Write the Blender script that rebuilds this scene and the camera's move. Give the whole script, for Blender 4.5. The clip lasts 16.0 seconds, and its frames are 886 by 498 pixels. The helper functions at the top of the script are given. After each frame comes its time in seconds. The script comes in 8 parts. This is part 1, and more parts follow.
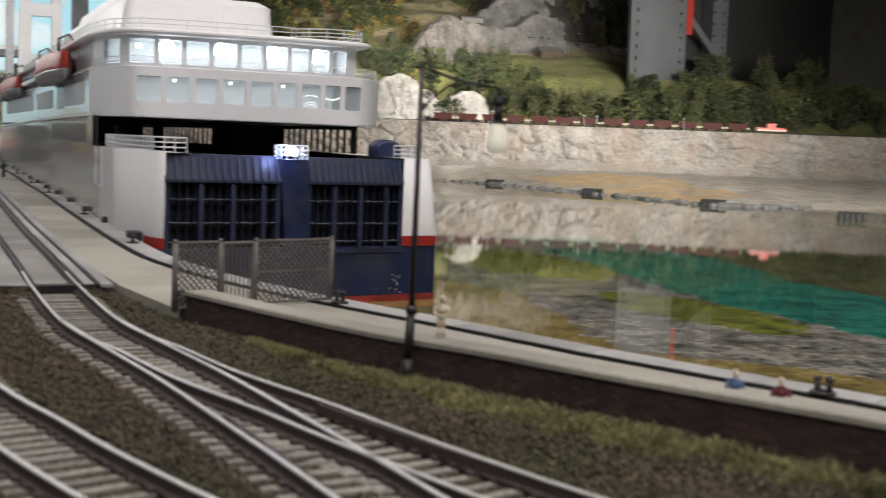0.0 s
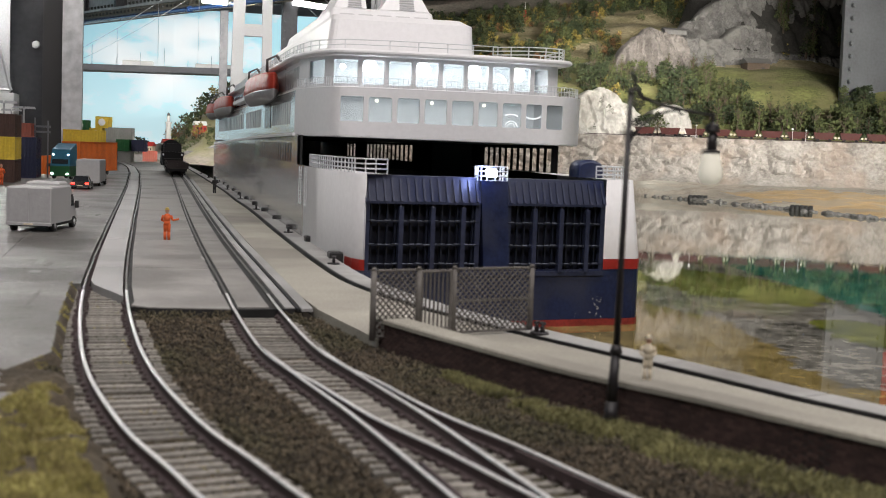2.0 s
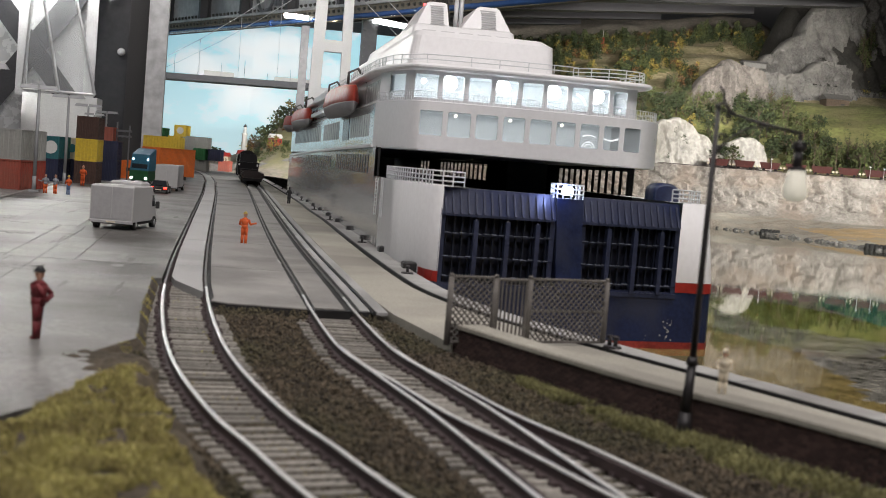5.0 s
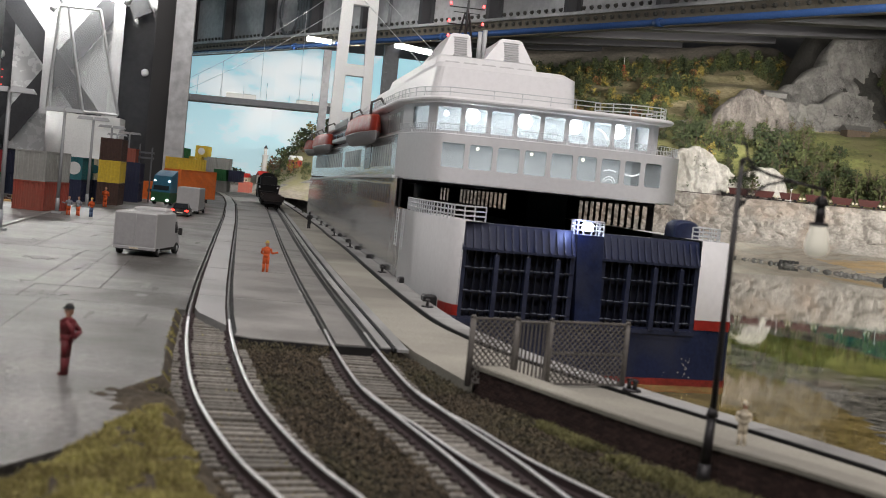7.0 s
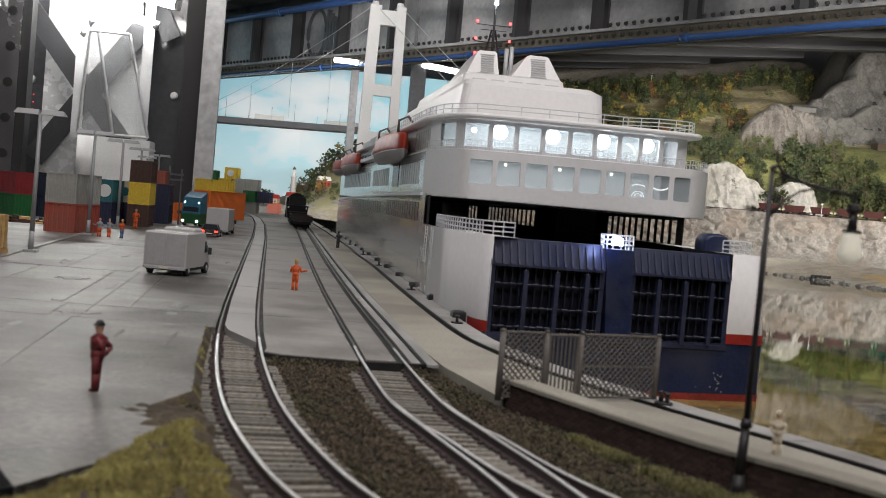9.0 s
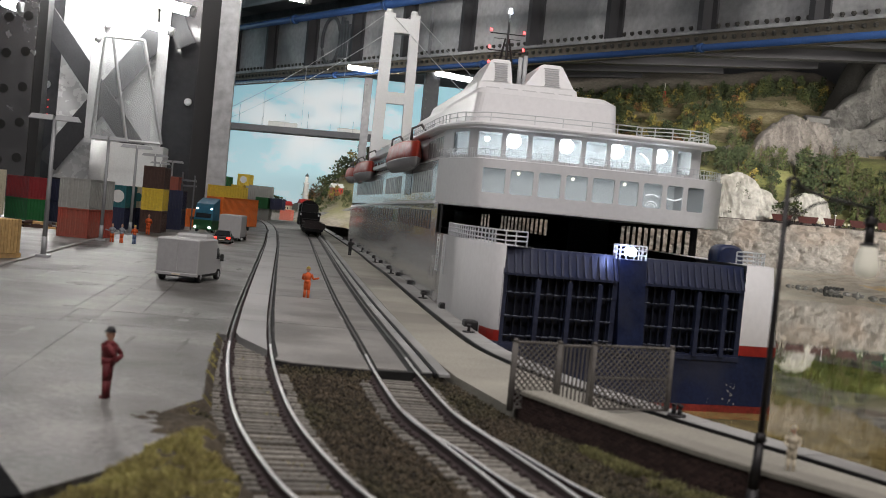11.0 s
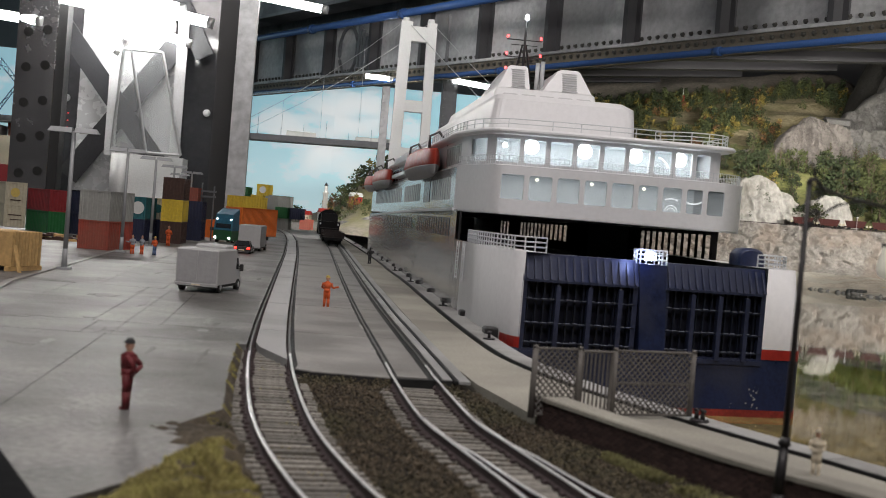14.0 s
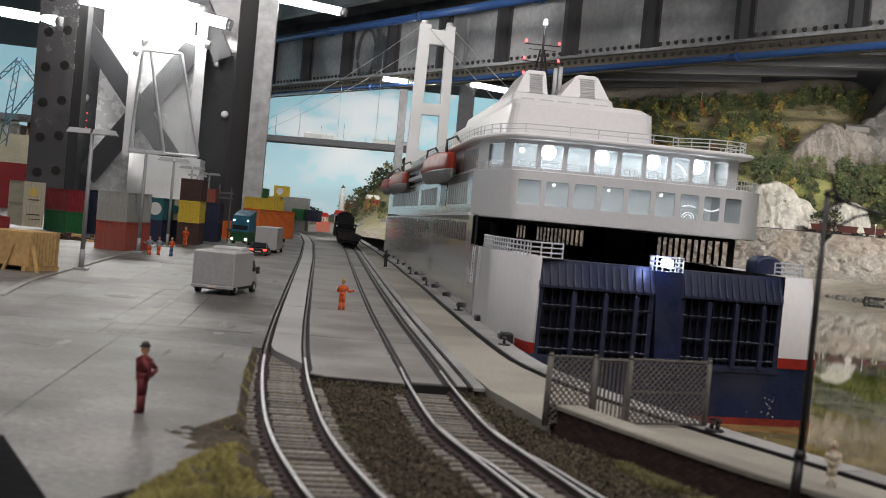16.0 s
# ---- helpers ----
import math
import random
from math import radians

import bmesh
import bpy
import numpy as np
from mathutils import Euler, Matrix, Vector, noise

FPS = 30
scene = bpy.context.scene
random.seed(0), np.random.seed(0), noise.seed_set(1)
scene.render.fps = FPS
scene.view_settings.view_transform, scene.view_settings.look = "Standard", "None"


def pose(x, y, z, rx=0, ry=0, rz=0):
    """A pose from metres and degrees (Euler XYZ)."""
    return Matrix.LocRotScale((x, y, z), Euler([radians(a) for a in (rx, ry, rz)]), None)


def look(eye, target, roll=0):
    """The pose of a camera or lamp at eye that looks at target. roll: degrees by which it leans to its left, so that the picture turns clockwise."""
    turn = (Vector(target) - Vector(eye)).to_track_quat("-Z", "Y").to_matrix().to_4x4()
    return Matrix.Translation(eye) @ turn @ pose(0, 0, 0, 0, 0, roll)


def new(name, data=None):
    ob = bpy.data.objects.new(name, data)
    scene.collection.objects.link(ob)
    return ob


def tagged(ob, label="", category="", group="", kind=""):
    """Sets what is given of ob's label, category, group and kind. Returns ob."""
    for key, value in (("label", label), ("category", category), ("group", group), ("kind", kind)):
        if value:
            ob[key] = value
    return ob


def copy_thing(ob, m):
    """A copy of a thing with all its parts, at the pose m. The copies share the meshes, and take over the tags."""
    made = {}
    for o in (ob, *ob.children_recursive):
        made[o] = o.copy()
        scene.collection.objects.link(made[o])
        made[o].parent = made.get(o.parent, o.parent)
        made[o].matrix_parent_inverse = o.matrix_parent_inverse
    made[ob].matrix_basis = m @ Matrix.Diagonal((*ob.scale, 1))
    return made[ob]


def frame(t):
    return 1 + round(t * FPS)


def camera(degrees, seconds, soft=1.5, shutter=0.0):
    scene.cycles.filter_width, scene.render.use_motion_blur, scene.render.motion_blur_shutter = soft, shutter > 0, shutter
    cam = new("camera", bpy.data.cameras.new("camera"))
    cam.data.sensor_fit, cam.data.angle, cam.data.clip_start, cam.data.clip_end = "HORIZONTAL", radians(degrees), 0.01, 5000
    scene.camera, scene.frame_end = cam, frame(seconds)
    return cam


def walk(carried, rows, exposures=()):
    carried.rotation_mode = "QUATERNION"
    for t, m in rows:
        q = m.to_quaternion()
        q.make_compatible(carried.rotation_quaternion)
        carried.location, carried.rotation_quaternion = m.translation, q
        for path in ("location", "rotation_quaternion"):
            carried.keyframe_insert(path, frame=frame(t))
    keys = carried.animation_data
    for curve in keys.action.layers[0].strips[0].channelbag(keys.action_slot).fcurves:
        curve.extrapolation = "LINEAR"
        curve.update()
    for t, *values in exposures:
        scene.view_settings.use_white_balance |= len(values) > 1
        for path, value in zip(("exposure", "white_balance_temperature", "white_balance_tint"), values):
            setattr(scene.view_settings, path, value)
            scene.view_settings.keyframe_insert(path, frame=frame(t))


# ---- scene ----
cam = camera(39.6, 16.0, soft=0.9, shutter=0.4)
cam.data.dof.use_dof, cam.data.dof.focus_distance, cam.data.dof.aperture_fstop = True, 1.3, 44.0
PATH = [
    (0.0, pose(0.00368, -0.01085, 0.05921, 85.125, -2.238, -21.552)),
    (0.5, pose(0.00406, -0.00653, 0.06222, 85.011, -2.387, -17.069)),
    (1.0, pose(0.00538, -0.00239, 0.06203, 85.302, -1.763, -14.788)),
    (1.5, pose(0.00636, 0.00201, 0.06223, 85.465, -1.922, -12.658)),
    (2.0, pose(0.00691, 0.00355, 0.06343, 85.387, -2.163, -12.318)),
    (2.5, pose(0.00586, 0.00376, 0.06296, 85.358, -2.463, -12.111)),
    (3.0, pose(0.00505, 0.00447, 0.06212, 85.406, -2.879, -11.396)),
    (3.5, pose(0.00460, 0.00544, 0.06127, 85.682, -3.361, -10.431)),
    (4.0, pose(0.00385, 0.00205, 0.05654, 85.850, -4.016, -9.584)),
    (6.5, pose(-0.00036, -0.00295, 0.06391, 87.016, -5.265, -8.767)),
    (7.0, pose(-0.00096, -0.00448, 0.06496, 87.211, -5.680, -8.191)),
    (7.5, pose(-0.00095, -0.00400, 0.06495, 87.449, -5.781, -7.721)),
    (8.0, pose(-0.00076, -0.00396, 0.06483, 87.645, -5.628, -7.298)),
    (8.5, pose(-0.00072, -0.00359, 0.06387, 87.819, -5.351, -7.065)),
    (9.0, pose(-0.00057, -0.00353, 0.06295, 87.998, -4.992, -6.864)),
    (9.5, pose(-0.00067, -0.00281, 0.06300, 88.058, -4.899, -6.585)),
    (12.0, pose(-0.00071, -0.00160, 0.06406, 88.521, -5.724, -6.197)),
    (12.5, pose(-0.00105, -0.00151, 0.06452, 88.583, -5.549, -5.975)),
    (13.0, pose(-0.00017, -0.00007, 0.06361, 88.624, -5.358, -5.798)),
    (13.5, pose(0.00042, 0.00055, 0.06271, 88.598, -5.048, -5.606)),
    (14.0, pose(0.00000, 0.00000, 0.06300, 88.595, -4.699, -5.385)),
    (14.5, pose(0.00005, -0.00038, 0.06320, 88.640, -4.714, -5.175)),
    (15.0, pose(0.00036, 0.00073, 0.06310, 88.606, -5.007, -4.979)),
    (15.5, pose(0.00000, -0.00037, 0.06382, 88.605, -5.053, -4.754)),
    (16.0, pose(0.00007, 0.00035, 0.06428, 88.653, -5.248, -4.614)),
]
walk(cam, PATH, [(0, 0.38), (2.0, 0.4), (4.0, 0.37), (7.0, 0.14), (12.0, -0.03), (16.0, -0.02)])

# ---- world and light ----
world = bpy.data.worlds.new("world")
scene.world = world
world.use_nodes = True
world.node_tree.nodes["Background"].inputs[0].default_value = (0.75, 0.85, 1.0, 1)
world.node_tree.nodes["Background"].inputs[1].default_value = 0.12

CM = 0.01


def area_lamp(name, x, y, z, sx, sy, power, color, aim=None, spread=170):
    data = bpy.data.lights.new(name, "AREA")
    data.shape, data.size, data.size_y, data.energy, data.color = "RECTANGLE", sx * CM, sy * CM, power, color
    data.spread = radians(spread)
    ob = new(name, data)
    ob.matrix_world = look((x * CM, y * CM, z * CM), tuple(v * CM for v in (aim or (x, y, z - 10))))
    return ob


# overhead hall lights, all out of view
area_lamp("unseen_ceiling_light", -10, -60, 98, 160, 14, 9.4, (1.0, 0.93, 0.91), (25, 130, 8))
area_lamp("unseen_ceiling_light", 45, 40, 145, 160, 12, 13, (1.0, 0.93, 0.90))
area_lamp("unseen_ceiling_light", -70, 110, 140, 12, 160, 2.4, (1.0, 0.93, 0.90))
# added fill that lifts the far yard and crossing
area_lamp("unseen_ceiling_light", -75, 300, 62, 40, 8, 4, (1.0, 0.93, 0.90), (0, 222, 0), 54)
# three added fill lights for bank, hill and cliffs, hidden below the girder
area_lamp("added_shore_fill", 118, 74, 40, 60, 10, 7.2, (1.0, 0.96, 0.90), (180, 330, 8), 75)
area_lamp("added_shore_fill", 150, 100, 44, 60, 10, 10, (1.0, 0.95, 0.86), (140, 490, 60), 50)
area_lamp("added_shore_fill", 112, 300, 44, 60, 8, 2.2, (1.0, 0.93, 0.86), (160, 450, 44), 60)
# added fill that lifts pylon and girder web
area_lamp("unseen_ceiling_light", -5, 205, 78, 60, 6, 1.9, (1.0, 0.95, 0.92), (8, 330, 38), 100)
area_lamp("hall_tube_light", 16, 306, 39, 30, 3, 1.4, (1.0, 0.96, 0.90), (6, 385, 0), 70)


# ---- materials ----
def material(name, color, rough=0.6, metal=0.0, vary=0.25, big=20.0, fine=300.0, bump=0.2, dirt=None, dirt_amount=0.0, spec=0.5, coat=0.0, island=0.0, tone2=None):
    """A surface: base colour varied at two scales, bump, and stains of another colour."""
    m = bpy.data.materials.new(name)
    m.use_nodes = True
    nt = m.node_tree
    n, link = nt.nodes, nt.links.new
    b = n["Principled BSDF"]
    b.inputs["Roughness"].default_value, b.inputs["Metallic"].default_value = rough, metal
    b.inputs["Specular IOR Level"].default_value = spec
    b.inputs["Coat Weight"].default_value = coat
    tc = n.new("ShaderNodeTexCoord")
    coarse, grain = n.new("ShaderNodeTexNoise"), n.new("ShaderNodeTexNoise")
    for t, s in ((coarse, big), (grain, fine)):
        t.inputs["Scale"].default_value, t.inputs["Detail"].default_value = s, 4
        link(tc.outputs["Object"], t.inputs["Vector"])
    mix = n.new("ShaderNodeMix")
    mix.data_type = "FLOAT"
    mix.inputs[0].default_value = 0.5
    link(coarse.outputs[0], mix.inputs[2])
    link(grain.outputs[0], mix.inputs[3])
    ramp = n.new("ShaderNodeValToRGB")
    second = tone2 or color
    lo = [max(0.0, c * (1 - vary)) for c in color]
    hi = [min(1.0, c * (1 + vary)) for c in second]
    ramp.color_ramp.elements[0].position, ramp.color_ramp.elements[1].position = 0.37, 0.63
    ramp.color_ramp.elements[0].color, ramp.color_ramp.elements[1].color = (*lo, 1), (*hi, 1)
    link(mix.outputs[0], ramp.inputs[0])
    out = ramp.outputs[0]
    if dirt:
        st = n.new("ShaderNodeTexNoise")
        st.inputs["Scale"].default_value, st.inputs["Detail"].default_value = big * 0.6, 6
        off = n.new("ShaderNodeVectorMath")
        off.inputs[1].default_value = (3.1, 1.7, 0.4)
        link(tc.outputs["Object"], off.inputs[0])
        link(off.outputs[0], st.inputs["Vector"])
        r2 = n.new("ShaderNodeValToRGB")
        r2.color_ramp.elements[0].position, r2.color_ramp.elements[1].position = 0.47, 0.62
        r2.color_ramp.elements[1].color = (dirt_amount, dirt_amount, dirt_amount, 1)
        link(st.outputs[0], r2.inputs[0])
        mx = n.new("ShaderNodeMix")
        mx.data_type = "RGBA"
        link(r2.outputs[0], mx.inputs[0])
        link(out, mx.inputs[6])
        mx.inputs[7].default_value = (*dirt, 1)
        out = mx.outputs[2]
    if island:
        oi = n.new("ShaderNodeObjectInfo")
        gi = n.new("ShaderNodeNewGeometry")
        add = n.new("ShaderNodeMath")
        link(oi.outputs["Random"], add.inputs[0])
        link(gi.outputs["Random Per Island"], add.inputs[1])
        fr = n.new("ShaderNodeMath")
        fr.operation = "FRACT"
        link(add.outputs[0], fr.inputs[0])
        mr = n.new("ShaderNodeMapRange")
        mr.inputs[3].default_value, mr.inputs[4].default_value = 1 - island, 1 + island
        link(fr.outputs[0], mr.inputs[0])
        hs = n.new("ShaderNodeHueSaturation")
        link(mr.outputs[0], hs.inputs["Value"])
        link(out, hs.inputs["Color"])
        out = hs.outputs[0]
    link(out, b.inputs["Base Color"])
    if 0.2 < rough < 0.7:
        rr = n.new("ShaderNodeMapRange")
        rr.inputs[1].default_value, rr.inputs[2].default_value = 0.3, 0.7
        rr.inputs[3].default_value, rr.inputs[4].default_value = rough * 0.75, min(1.0, rough * 1.35)
        link(mix.outputs[0], rr.inputs[0])
        link(rr.outputs[0], b.inputs["Roughness"])
    if bump:
        bp = n.new("ShaderNodeBump")
        bp.inputs["Strength"].default_value, bp.inputs["Distance"].default_value = bump, 0.4 / fine
        link(grain.outputs[0], bp.inputs["Height"])
        link(bp.outputs[0], b.inputs["Normal"])
    return m


def glowing(name, color, strength):
    m = bpy.data.materials.new(name)
    m.use_nodes = True
    b = m.node_tree.nodes["Principled BSDF"]
    b.inputs["Base Color"].default_value = (*color, 1)
    b.inputs["Emission Color"].default_value = (*color, 1)
    b.inputs["Emission Strength"].default_value = strength
    return m


def clear(name, color, rough=0.02, alpha=None):
    m = bpy.data.materials.new(name)
    m.use_nodes = True
    b = m.node_tree.nodes["Principled BSDF"]
    b.inputs["Base Color"].default_value = (*color, 1)
    b.inputs["Roughness"].default_value = rough
    if alpha is None:
        b.inputs["Transmission Weight"].default_value = 1.0
    else:
        b.inputs["Alpha"].default_value = alpha
    return m


M_YARD = material("yard_concrete", (0.176, 0.172, 0.166), 0.46, vary=0.7, big=26, fine=420, bump=0.5, dirt=(0.075, 0.072, 0.066), dirt_amount=0.9, island=0.1)
M_SLAB = material("grey_crossing_slab", (0.27, 0.262, 0.247), 0.5, vary=0.25, big=24, fine=420, bump=0.5, dirt=(0.12, 0.115, 0.105), dirt_amount=0.7, island=0.1)
M_PANEL = material("light_track_panel", (0.38, 0.38, 0.374), 0.45, vary=0.14, big=20, fine=420, bump=0.2, dirt=(0.2, 0.2, 0.19), dirt_amount=0.5, island=0.08)
M_PATH = material("sandy_concrete", (0.35, 0.335, 0.285), 0.8, vary=0.25, big=12, fine=900, bump=0.5, dirt=(0.17, 0.16, 0.14), dirt_amount=0.7)
M_EDGE = material("quay_edge_concrete", (0.36, 0.36, 0.35), 0.6, vary=0.15, big=25, fine=500, bump=0.3, dirt=(0.15, 0.14, 0.13), dirt_amount=0.5)
M_BALLAST = material("dark_ballast", (0.034, 0.027, 0.019), 0.95, vary=0.5, big=40, fine=700, bump=0.9)
M_STONE = material("ballast_stone", (0.072, 0.057, 0.038), 0.95, vary=0.3, big=30, fine=900, bump=0.4, island=0.7, dirt=(0.062, 0.06, 0.03), dirt_amount=0.7)
M_RAILTOP = material("polished_rail", (0.92, 0.90, 0.895), 0.34, 0.55, vary=0.1, big=30, fine=500, bump=0.05)
M_RAILDULL = material("sunken_rail", (0.16, 0.15, 0.14), 0.4, 0.8, vary=0.4, big=60, fine=500, bump=0.2)
M_DIRT = material("bare_dirt", (0.062, 0.05, 0.034), 1.0, vary=0.5, big=60, fine=600, bump=0.8)
M_RAILSIDE = material("rusty_rail", (0.05, 0.033, 0.034), 0.75, vary=0.3, big=60, fine=700, bump=0.4)
M_SLEEPER = material("weathered_sleeper", (0.205, 0.193, 0.172), 0.9, vary=0.35, big=60, fine=600, bump=0.6, island=0.3)
# dark brick, lowered further to carry the shadow on the wall's face
M_BRICK = material("dark_brick", (0.052, 0.03, 0.026), 0.9, vary=0.3, big=80, fine=900, bump=0.5, island=0.35)
M_MORTAR = material("dark_mortar", (0.035, 0.028, 0.026), 0.95, vary=0.3)
M_MOSS = material("moss", (0.19, 0.182, 0.08), 1.0, vary=0.5, big=80, fine=900, bump=0.6, island=0.4)
M_GRASS = material("dry_grass", (0.36, 0.285, 0.12), 1.0, tone2=(0.31, 0.285, 0.10), vary=0.5, big=60, fine=900, bump=0.5, island=0.45)
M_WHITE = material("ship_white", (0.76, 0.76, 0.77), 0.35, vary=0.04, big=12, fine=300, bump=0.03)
# ship white toned down twice: shade on flank, quarter and louvres is coloured in
M_GREYSIDE = material("ship_white_side_shade", (0.37, 0.37, 0.375), 0.14, vary=0.1, big=12, fine=60, bump=0.008, coat=0.2)
M_QUARTER = material("ship_white_part_shade", (0.56, 0.56, 0.57), 0.72, vary=0.05, big=12, fine=300, bump=0.01)
M_BLUE = material("ship_blue", (0.012, 0.020, 0.062), 0.35, vary=0.3, big=40, fine=500, bump=0.15, dirt=(0.045, 0.05, 0.075), dirt_amount=0.6)
M_DARKBLUE = material("ship_gate_shade", (0.006, 0.008, 0.02), 0.5, vary=0.3, bump=0.1)
M_RED = material("ship_red", (0.34, 0.026, 0.02), 0.4, vary=0.2, big=40)
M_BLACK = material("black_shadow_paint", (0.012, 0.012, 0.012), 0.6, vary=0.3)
M_ROCK = material("grey_rock", (0.115, 0.112, 0.108), 0.95, vary=0.4, big=16, fine=150, bump=1.0, dirt=(0.165, 0.16, 0.15), dirt_amount=0.7)
M_BANK = material("sandstone_bank", (0.25, 0.23, 0.21), 0.95, vary=0.25, big=16, fine=130, bump=0.9, dirt=(0.29, 0.23, 0.19), dirt_amount=0.6, tone2=(0.30, 0.28, 0.26))
M_SAND = material("ochre_sand", (0.54, 0.38, 0.20), 0.95, vary=0.2, big=20, fine=200, bump=0.5, dirt=(0.42, 0.35, 0.26), dirt_amount=0.8)
M_APRON = material("wet_brown_sand", (0.40, 0.355, 0.30), 0.9, vary=0.35, big=24, fine=200, bump=0.6, dirt=(0.44, 0.42, 0.37), dirt_amount=0.9)
M_HILL = material("meadow", (0.155, 0.165, 0.055), 1.0, vary=0.4, big=14, fine=90, bump=0.8, dirt=(0.19, 0.175, 0.08), dirt_amount=0.8)
M_TAN = material("dry_hillside", (0.33, 0.275, 0.14), 1.0, vary=0.35, big=14, fine=90, bump=0.8, dirt=(0.19, 0.18, 0.07), dirt_amount=0.7, tone2=(0.38, 0.33, 0.21))
M_SOIL = material("bare_soil", (0.24, 0.215, 0.18), 1.0, vary=0.3, big=9, fine=80, bump=0.6, dirt=(0.2, 0.19, 0.08), dirt_amount=0.8)
M_STEEL = material("painted_steel", (0.11, 0.115, 0.125), 0.45, 0.3, vary=0.15, big=12, fine=120, bump=0.1)
M_GALV = material("galvanised_steel", (0.48, 0.49, 0.5), 0.45, 0.5, vary=0.25, big=25, fine=60, bump=0.1)
M_BLACKSTEEL = material("black_steel", (0.015, 0.015, 0.016), 0.5, vary=0.2)
M_PIPE = material("blue_pipe", (0.035, 0.085, 0.24), 0.18, vary=0.1, big=20)
M_CEIL = material("dark_ceiling", (0.16, 0.16, 0.165), 0.9, vary=0.2, big=5)
M_PYLON = material("pale_pylon", (0.68, 0.69, 0.69), 0.7, vary=0.08, big=10)
M_DARKGREY = material("dark_grey_deck", (0.1, 0.098, 0.095), 0.8, vary=0.2)


# ---- mesh helpers (all lengths in centimetres) ----
def bm_new():
    return bmesh.new()


def quad(bm, *pts):
    return bm.faces.new([bm.verts.new(p) for p in pts])


def hexa(bm, p):
    """A solid from eight corners: four below, four above, both counter-clockwise."""
    v = [bm.verts.new(q) for q in p]
    for f in ((3, 2, 1, 0), (4, 5, 6, 7), (0, 1, 5, 4), (1, 2, 6, 5), (2, 3, 7, 6), (3, 0, 4, 7)):
        bm.faces.new([v[i] for i in f])
    return v


def box(bm, x0, y0, z0, x1, y1, z1):
    return hexa(bm, [(x0, y0, z0), (x1, y0, z0), (x1, y1, z0), (x0, y1, z0), (x0, y0, z1), (x1, y0, z1), (x1, y1, z1), (x0, y1, z1)])


def bbox(bm, x0, y0, z0, x1, y1, z1, b=0.05):
    """A box with its upper edges chamfered."""
    b = min(b, (x1 - x0) * 0.4, (y1 - y0) * 0.4, (z1 - z0) * 0.4)
    rings = [(0, z0), (0, z1 - b), (b, z1)]
    vs = [[bm.verts.new(p) for p in ((x0 + i, y0 + i, z), (x1 - i, y0 + i, z), (x1 - i, y1 - i, z), (x0 + i, y1 - i, z))] for i, z in rings]
    bm.faces.new(vs[0][::-1])
    for a, c in zip(vs, vs[1:]):
        for k in range(4):
            bm.faces.new((a[k], a[(k + 1) % 4], c[(k + 1) % 4], c[k]))
    bm.faces.new(vs[-1])


def tube(bm, p0, p1, r0, r1=None, seg=8, caps=True):
    r1 = r0 if r1 is None else r1
    a, b = Vector(p0), Vector(p1)
    q = (b - a).to_track_quat("Z", "Y")
    rings = []
    for c, r in ((a, r0), (b, r1)):
        rings.append([bm.verts.new(c + q @ Vector((r * math.cos(2 * math.pi * k / seg), r * math.sin(2 * math.pi * k / seg), 0))) for k in range(seg)])
    for k in range(seg):
        f = bm.faces.new((rings[0][k], rings[0][(k + 1) % seg], rings[1][(k + 1) % seg], rings[1][k]))
        f.smooth = seg > 6
    if caps:
        bm.faces.new(rings[0][::-1])
        bm.faces.new(rings[1])


def polytube(bm, pts, r, seg=6):
    """One bent tube through points."""
    p = [Vector(q) for q in pts]
    rings = []
    for k, c in enumerate(p):
        d = (p[min(k + 1, len(p) - 1)] - p[max(k - 1, 0)]).normalized()
        up = Vector((0, 0, 1)) if abs(d.z) < 0.95 else Vector((0, 1, 0))
        a = d.cross(up).normalized()
        b = a.cross(d)
        rings.append([bm.verts.new(c + a * (r * math.cos(6.2832 * t / seg)) + b * (r * math.sin(6.2832 * t / seg))) for t in range(seg)])
    for m, n in zip(rings, rings[1:]):
        for t in range(seg):
            bm.faces.new((m[t], m[(t + 1) % seg], n[(t + 1) % seg], n[t])).smooth = True
    bm.faces.new(rings[0][::-1])
    bm.faces.new(rings[-1])


def prism(bm, poly, z0, z1):
    """An upright solid on a plan outline (counter-clockwise)."""
    lo = [bm.verts.new((x, y, z0)) for x, y in poly]
    hi = [bm.verts.new((x, y, z1)) for x, y in poly]
    n = len(poly)
    bm.faces.new(lo[::-1])
    bm.faces.new(hi)
    for k in range(n):
        bm.faces.new((lo[k], lo[(k + 1) % n], hi[(k + 1) % n], hi[k]))


def lathe(bm, prof, x, y, n=20):
    """A turned body on (height, radius) pairs about an upright axis."""
    rings = [[bm.verts.new((x + r * math.cos(6.28319 * k / n), y + r * math.sin(6.28319 * k / n), z)) for k in range(n)] for z, r in prof]
    for a, c in zip(rings, rings[1:]):
        for k in range(n):
            bm.faces.new((a[k], a[(k + 1) % n], c[(k + 1) % n], c[k])).smooth = True
    bm.faces.new(rings[0])
    bm.faces.new(rings[-1])


